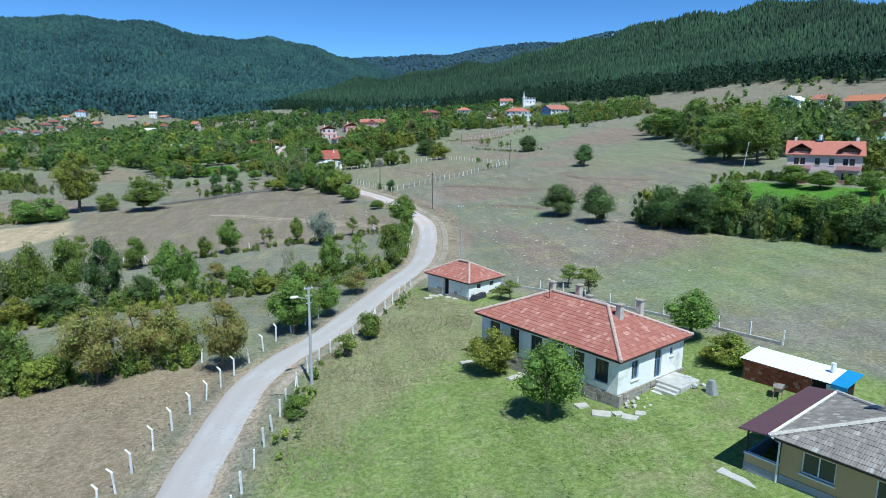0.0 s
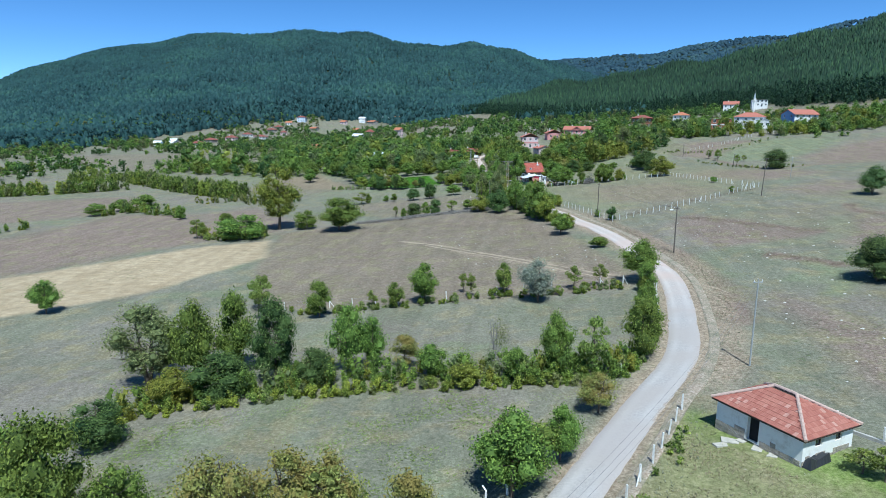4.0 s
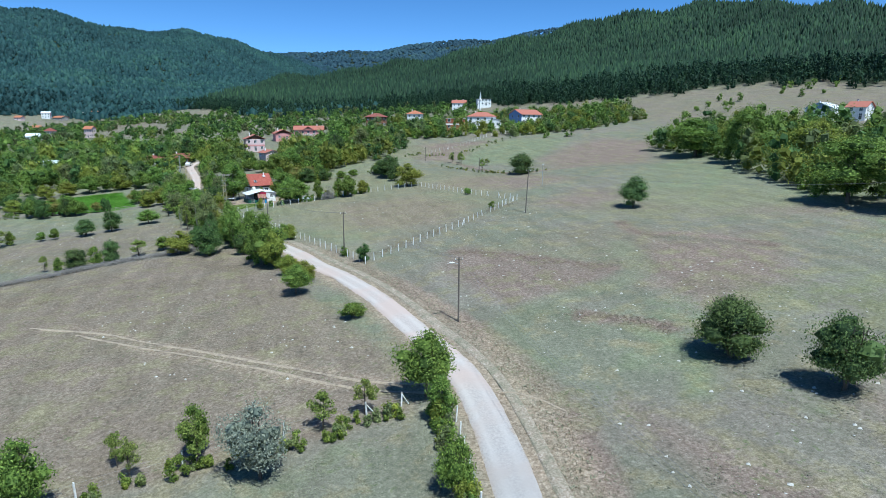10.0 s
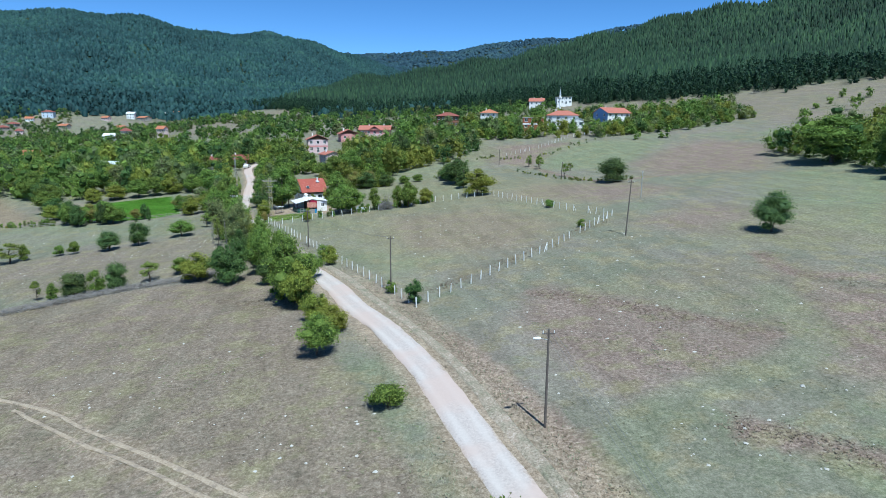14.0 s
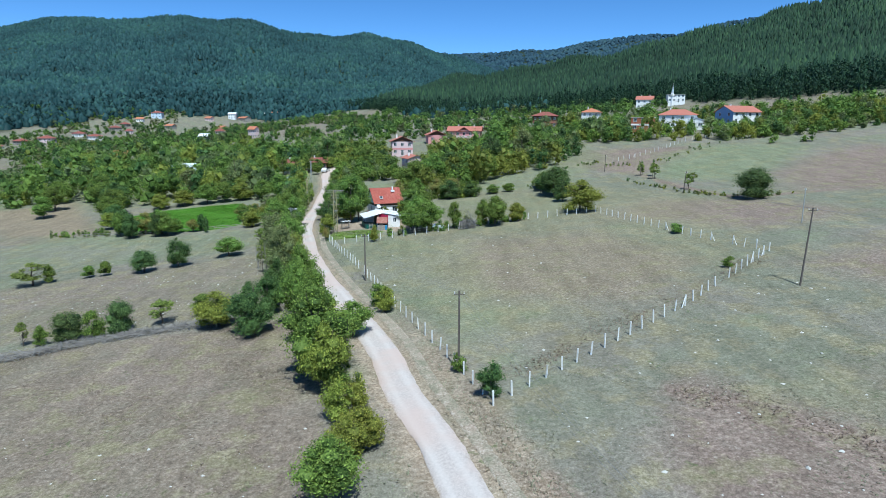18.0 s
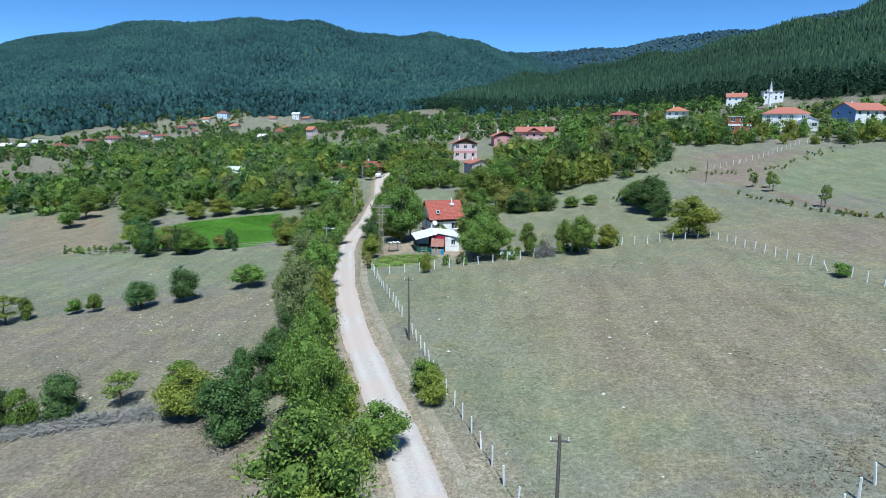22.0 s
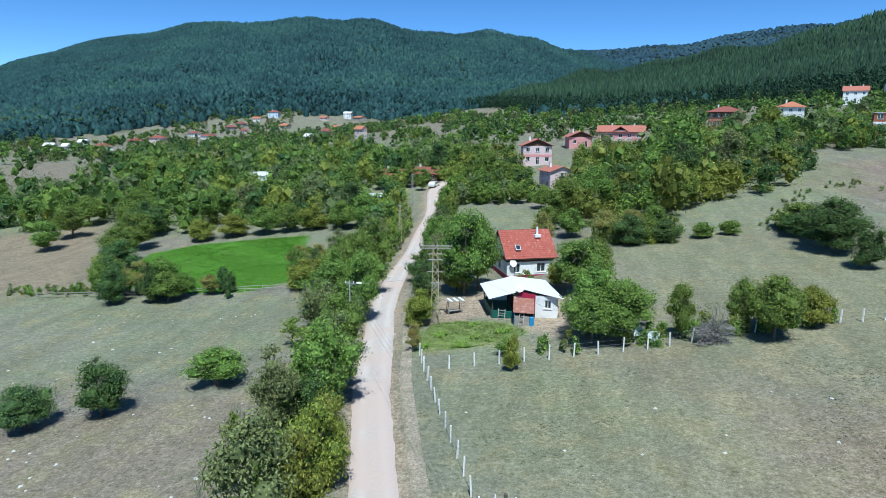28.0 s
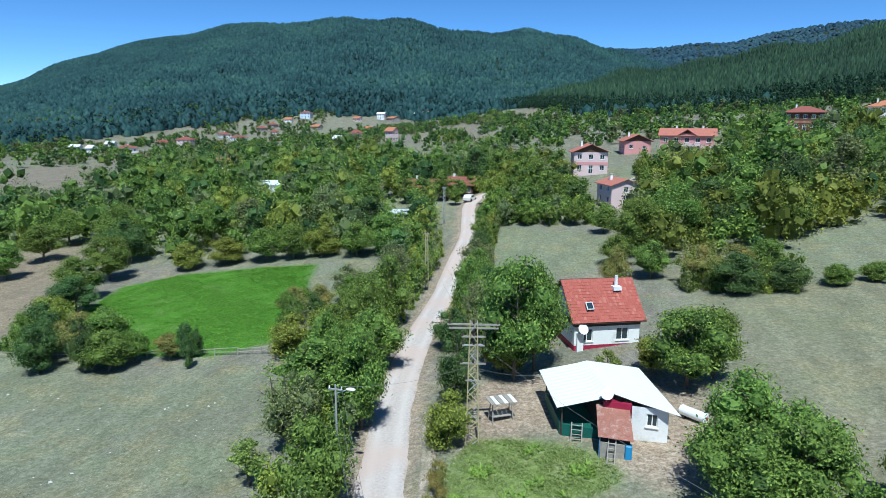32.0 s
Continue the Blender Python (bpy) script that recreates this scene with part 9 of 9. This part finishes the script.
tufts("garden_plants", "bright yellow-green leafy garden plants", gr, thin(scatter(gr, 2200, [(-14, 256), (-12.5, 259), (-9.4, 259.4), (-5, 257.4), (-6.1, 252.6), (-13.4, 250.4)]), 2.2, 0.42, 4.0), 0.3, 0.26, 5, leaf_material("garden_leaves", (0.13, 0.24, 0.035), (0.28, 0.42, 0.08)))
tufts("crop", "even bright green crop", gr, scatter(gr, 26000, CROP_FIELD), 0.12, 0.22, 3, leaf_material("crop_blades", (0.07, 0.17, 0.015), (0.17, 0.33, 0.04)))
k = gr.randint(70, 400, 9000)
verge = ROAD_LINE[k] + np.stack([ROAD_WAY[k, 1], -ROAD_WAY[k, 0]], 1) * gr.choice([-1, 1], (9000, 1)) * gr.uniform(2.5, 5.5, (9000, 1)) + gr.uniform(-0.6, 0.6, (9000, 2))
verge = clear_of_lane(verge, 2.35)
tufts("verge_grass", "dry weeds on the verges of the lane", gr, verge, 0.18, 0.12, 3, OLIVEBLADE)

STONES = plain("pale_stone", (0.52, 0.5, 0.45), 0.9, vary=0.25, scale=5)
q = np.concatenate([scatter(gr, 420, [(22, 92), (24, 150), (60, 160), (66, 110), (40, 84)]), scatter(gr, 160, [(20, 150), (16, 178), (48, 210), (60, 170)]), scatter(gr, 110, [(12, 182), (46, 216), (30, 250), (-8, 240)]), scatter(gr, 150, [(-60, 226), (-25, 243), (-10, 209), (-42, 201)]), scatter(gr, 120, [(-30, 180), (0, 178), (10, 145), (-12, 140)]), scatter(gr, 60, [(-60, 240), (-30, 246), (-28, 266), (-60, 262)])])
u = np.array([(1, 0, 0), (-1, 0, 0), (0, 1, 0), (0, -1, 0), (0, 0, 1), (0, 0, -1)], float)
f = np.array([(0, 2, 4), (2, 1, 4), (1, 3, 4), (3, 0, 4), (2, 0, 5), (1, 2, 5), (3, 1, 5), (0, 3, 5)])
s = 0.06 + 0.16 * gr.uniform(0, 1, len(q)) ** 3
v = u[None] * s[:, None, None] * gr.uniform(0.6, 1.4, (len(q), 6, 1)) * [1, 1, 0.6] + np.stack([q[:, 0], q[:, 1], land(q[:, 0], q[:, 1])], -1)[:, None]
tagged(new("stones", mesh_from("stones", v.reshape(-1, 3), ((np.arange(len(q)) * 6)[:, None, None] + f[None]).reshape(-1, 3), STONES)), "pale stones strewn over the pasture", "stones", kind="stuff")

# cut branches heaped along the field's edge
def brushwood(label, points, wide, high, count, seed):
    rng = np.random.RandomState(seed)
    line, way = bezier_line(points, 0.5)
    k = rng.randint(0, len(line), count)
    c = line[k] + np.stack([way[k, 1], -way[k, 0]], 1) * rng.uniform(-0.5, 0.5, (count, 1)) * wide
    z = land(c[:, 0], c[:, 1]) + rng.uniform(0, high, count)
    d = rng.normal(size=(count, 3)) * [1, 1, 0.3]
    d /= np.linalg.norm(d, axis=1)[:, None]
    l, t = rng.uniform(0.4, 1.5, (count, 1)), np.cross(d, [0, 0, 1.0])
    t /= np.linalg.norm(t, axis=1)[:, None] + 1e-6
    up = np.cross(t, d)
    a, b = np.stack([c[:, 0], c[:, 1], z], 1) - d * l / 2, np.stack([c[:, 0], c[:, 1], z], 1) + d * l / 2
    r = rng.uniform(0.012, 0.04, (count, 1))
    ring = [t * r, (-t * 0.5 + up * 0.87) * r, (-t * 0.5 - up * 0.87) * r]
    v = np.stack([a + o for o in ring] + [b + o * 0.5 for o in ring], 1)
    f = np.array([(0, 1, 4, 3), (1, 2, 5, 4), (2, 0, 3, 5)])
    tagged(new("brushwood", mesh_from("brushwood", v.reshape(-1, 3), ((np.arange(count) * 6)[:, None, None] + f[None]).reshape(-1, 4), DEADWOOD)), label, "brushwood", kind="stuff")


brushwood("grey cut branches heaped along the field's edge", [(-46, 193), (-37, 197.5), (-32, 200), (-27, 202), (-21, 203.7), (-15, 205.5)], 2.2, 0.5, 2600, 3)
brushwood("dead twigs in the hedge", [(11.5, 252.3), (14, 252.8)], 2.0, 1.6, 500, 4)

# withered weeds along the terrace edges
DARKBLADE = leaf_material("dark_weeds", (0.14, 0.11, 0.078), (0.33, 0.265, 0.19))
for points in ([(26.4, 180), (32.2, 175), (37, 169.5), (41, 163.8), (44, 160)], [(31, 148.1), (36, 142.8), (39, 139.5)], [(59, 185.3), (57.3, 175.9), (64.8, 165.5), (70.8, 158.7)], [(18.3, 118), (20.2, 130), (19.8, 142), (17, 156), (13.5, 170), (10.5, 181)], [(12, 183), (22, 191), (36, 203), (50, 216)]):
    line, way = bezier_line(points, 0.25)
    k = gr.randint(0, len(line), len(line) * 7)
    q = line[k] + np.stack([way[k, 1], -way[k, 0]], 1) * gr.normal(0, 1.0, (len(k), 1)) + gr.uniform(-0.2, 0.2, (len(k), 2))
    tufts("dry_weeds", "dark withered weeds along a terrace edge", gr, q, 0.15, 0.13, 3, DARKBLADE)

# ---- roof tiles, bricks ----
def tile_data(material, w=0.27, l=0.43):
    """One interlocking clay tile, two rolls wide, lying up the slope from its lower edge."""
    xs = np.linspace(0, w, 6)
    zs = np.array([0.03, 0.012, 0.035, 0.034, 0.012, 0.03])
    v = [(x, 0, z + 0.03) for x, z in zip(xs, zs)] + [(x, l, z) for x, z in zip(xs, zs)] + [(x, 0, 0.0) for x in xs]
    f = [(i, i + 1, 7 + i, 6 + i) for i in range(5)] + [(12 + i, 13 + i, i + 1, i) for i in range(5)]
    return np.array(v), np.array(f)


def tile_places(plane, lift=0.015, w=0.26, l=0.36):
    """Matrices for tiles over a roof plane given by its four corners (lower left, lower right, upper right, upper left)."""
    a, b, c, d = (Vector(p) for p in plane)
    u = (b - a).normalized()
    mid_up = (c + d) / 2 - (a + b) / 2
    v = (mid_up - u * mid_up.dot(u)).normalized()
    n = u.cross(v)
    slope = (c - a).dot(v)
    out = []
    rng = random.Random(9)
    rows = int(slope / l)
    for r in range(rows):
        s0 = r * l
        k = (s0 + 0.1 * l) / slope
        left, right = (d - a).dot(u) * k, (b - a).length + (c - b).dot(u) * k
        n_t = int((right - left) / w)
        start = left + ((right - left) - n_t * w) / 2
        for i in range(n_t):
            p = a + u * (start + i * w) + v * s0 + n * (lift + rng.uniform(-0.004, 0.008))
            m = Matrix.Identity(4)
            m.col[0], m.col[1], m.col[2], m.col[3] = (*u, 0), (*v, 0), (*n, 0), (*p, 1)
            out.append(m @ Matrix.Rotation(rng.uniform(-0.02, 0.02), 4, "Z"))
    return out


def tile_roof(thing, planes, singles, mat, mat_one, w=0.26, l=0.36):
    """Tiles of a roof: on the planes named in singles the first few hundred are objects, the rest one mesh."""
    v, f = tile_data(None, w + 0.01, l + 0.07)
    one = mesh_from("tile", v, f, mat_one, False)
    rest, count = [], 0
    for k, pl in enumerate(planes):
        for m in tile_places(pl, 0.015, w, l):
            if k in singles and count < 300:
                t = new("tile", one)
                t.parent = thing
                t.matrix_local = m
                count += 1
            else:
                rest.append(np.array(m))
    if rest:
        R = np.array(rest)
        vv = np.einsum("nij,kj->nki", R[:, :3, :3], v) + R[:, None, :3, 3]
        ff = (np.arange(len(R)) * len(v))[:, None, None] + f[None]
        ob = part("tiles", mesh_from("tiles", vv.reshape(-1, 3), ff.reshape(-1, 4), mat), None, thing)
        ob["kind"] = "stuff"


tile_roof(SCHOOL, roof_planes("hip", SW, SD, SH - 0.05, SR, SO), (3,), TILE, TILE_ONE)
tile_roof(OUT, roof_planes("hip", OW, OD, OH - 0.03, ORS, OO), (1, 3), TILE, TILE_ONE)
tile_roof(TANH, roof_planes("hip", TW, TD, TH - 0.03, TR, TO), (0,), GREYTILE, GREYTILE_ONE)
tile_roof(REDH, roof_planes("gable", RW, RDD, RH - 0.03, RR, RO), (), NEWTILE, NEWTILE, 0.24, 0.34)
BRICK_ONE = tile_material("red_brick", (0.27, 0.075, 0.04), (0.42, 0.15, 0.085), (0.5, 0.32, 0.24), False)
brick_mesh = bpy.data.meshes.new("brick")
bm = block(-0.14, 0.14, -0.04, 0.04, -0.09, 0.09)
bm.to_mesh(brick_mesh)
bm.free()
brick_mesh.materials.append(BRICK_ONE)
br_rng = random.Random(3)
for row in range(11):
    for k in range(15):
        b = new("brick", brick_mesh)
        b.parent = BRICK_WALL
        b.location = (-2.95 + 0.29 * k + 0.145 * (row % 2), -1.02 + br_rng.uniform(-0.008, 0.008), -0.5 + 0.2 * row)
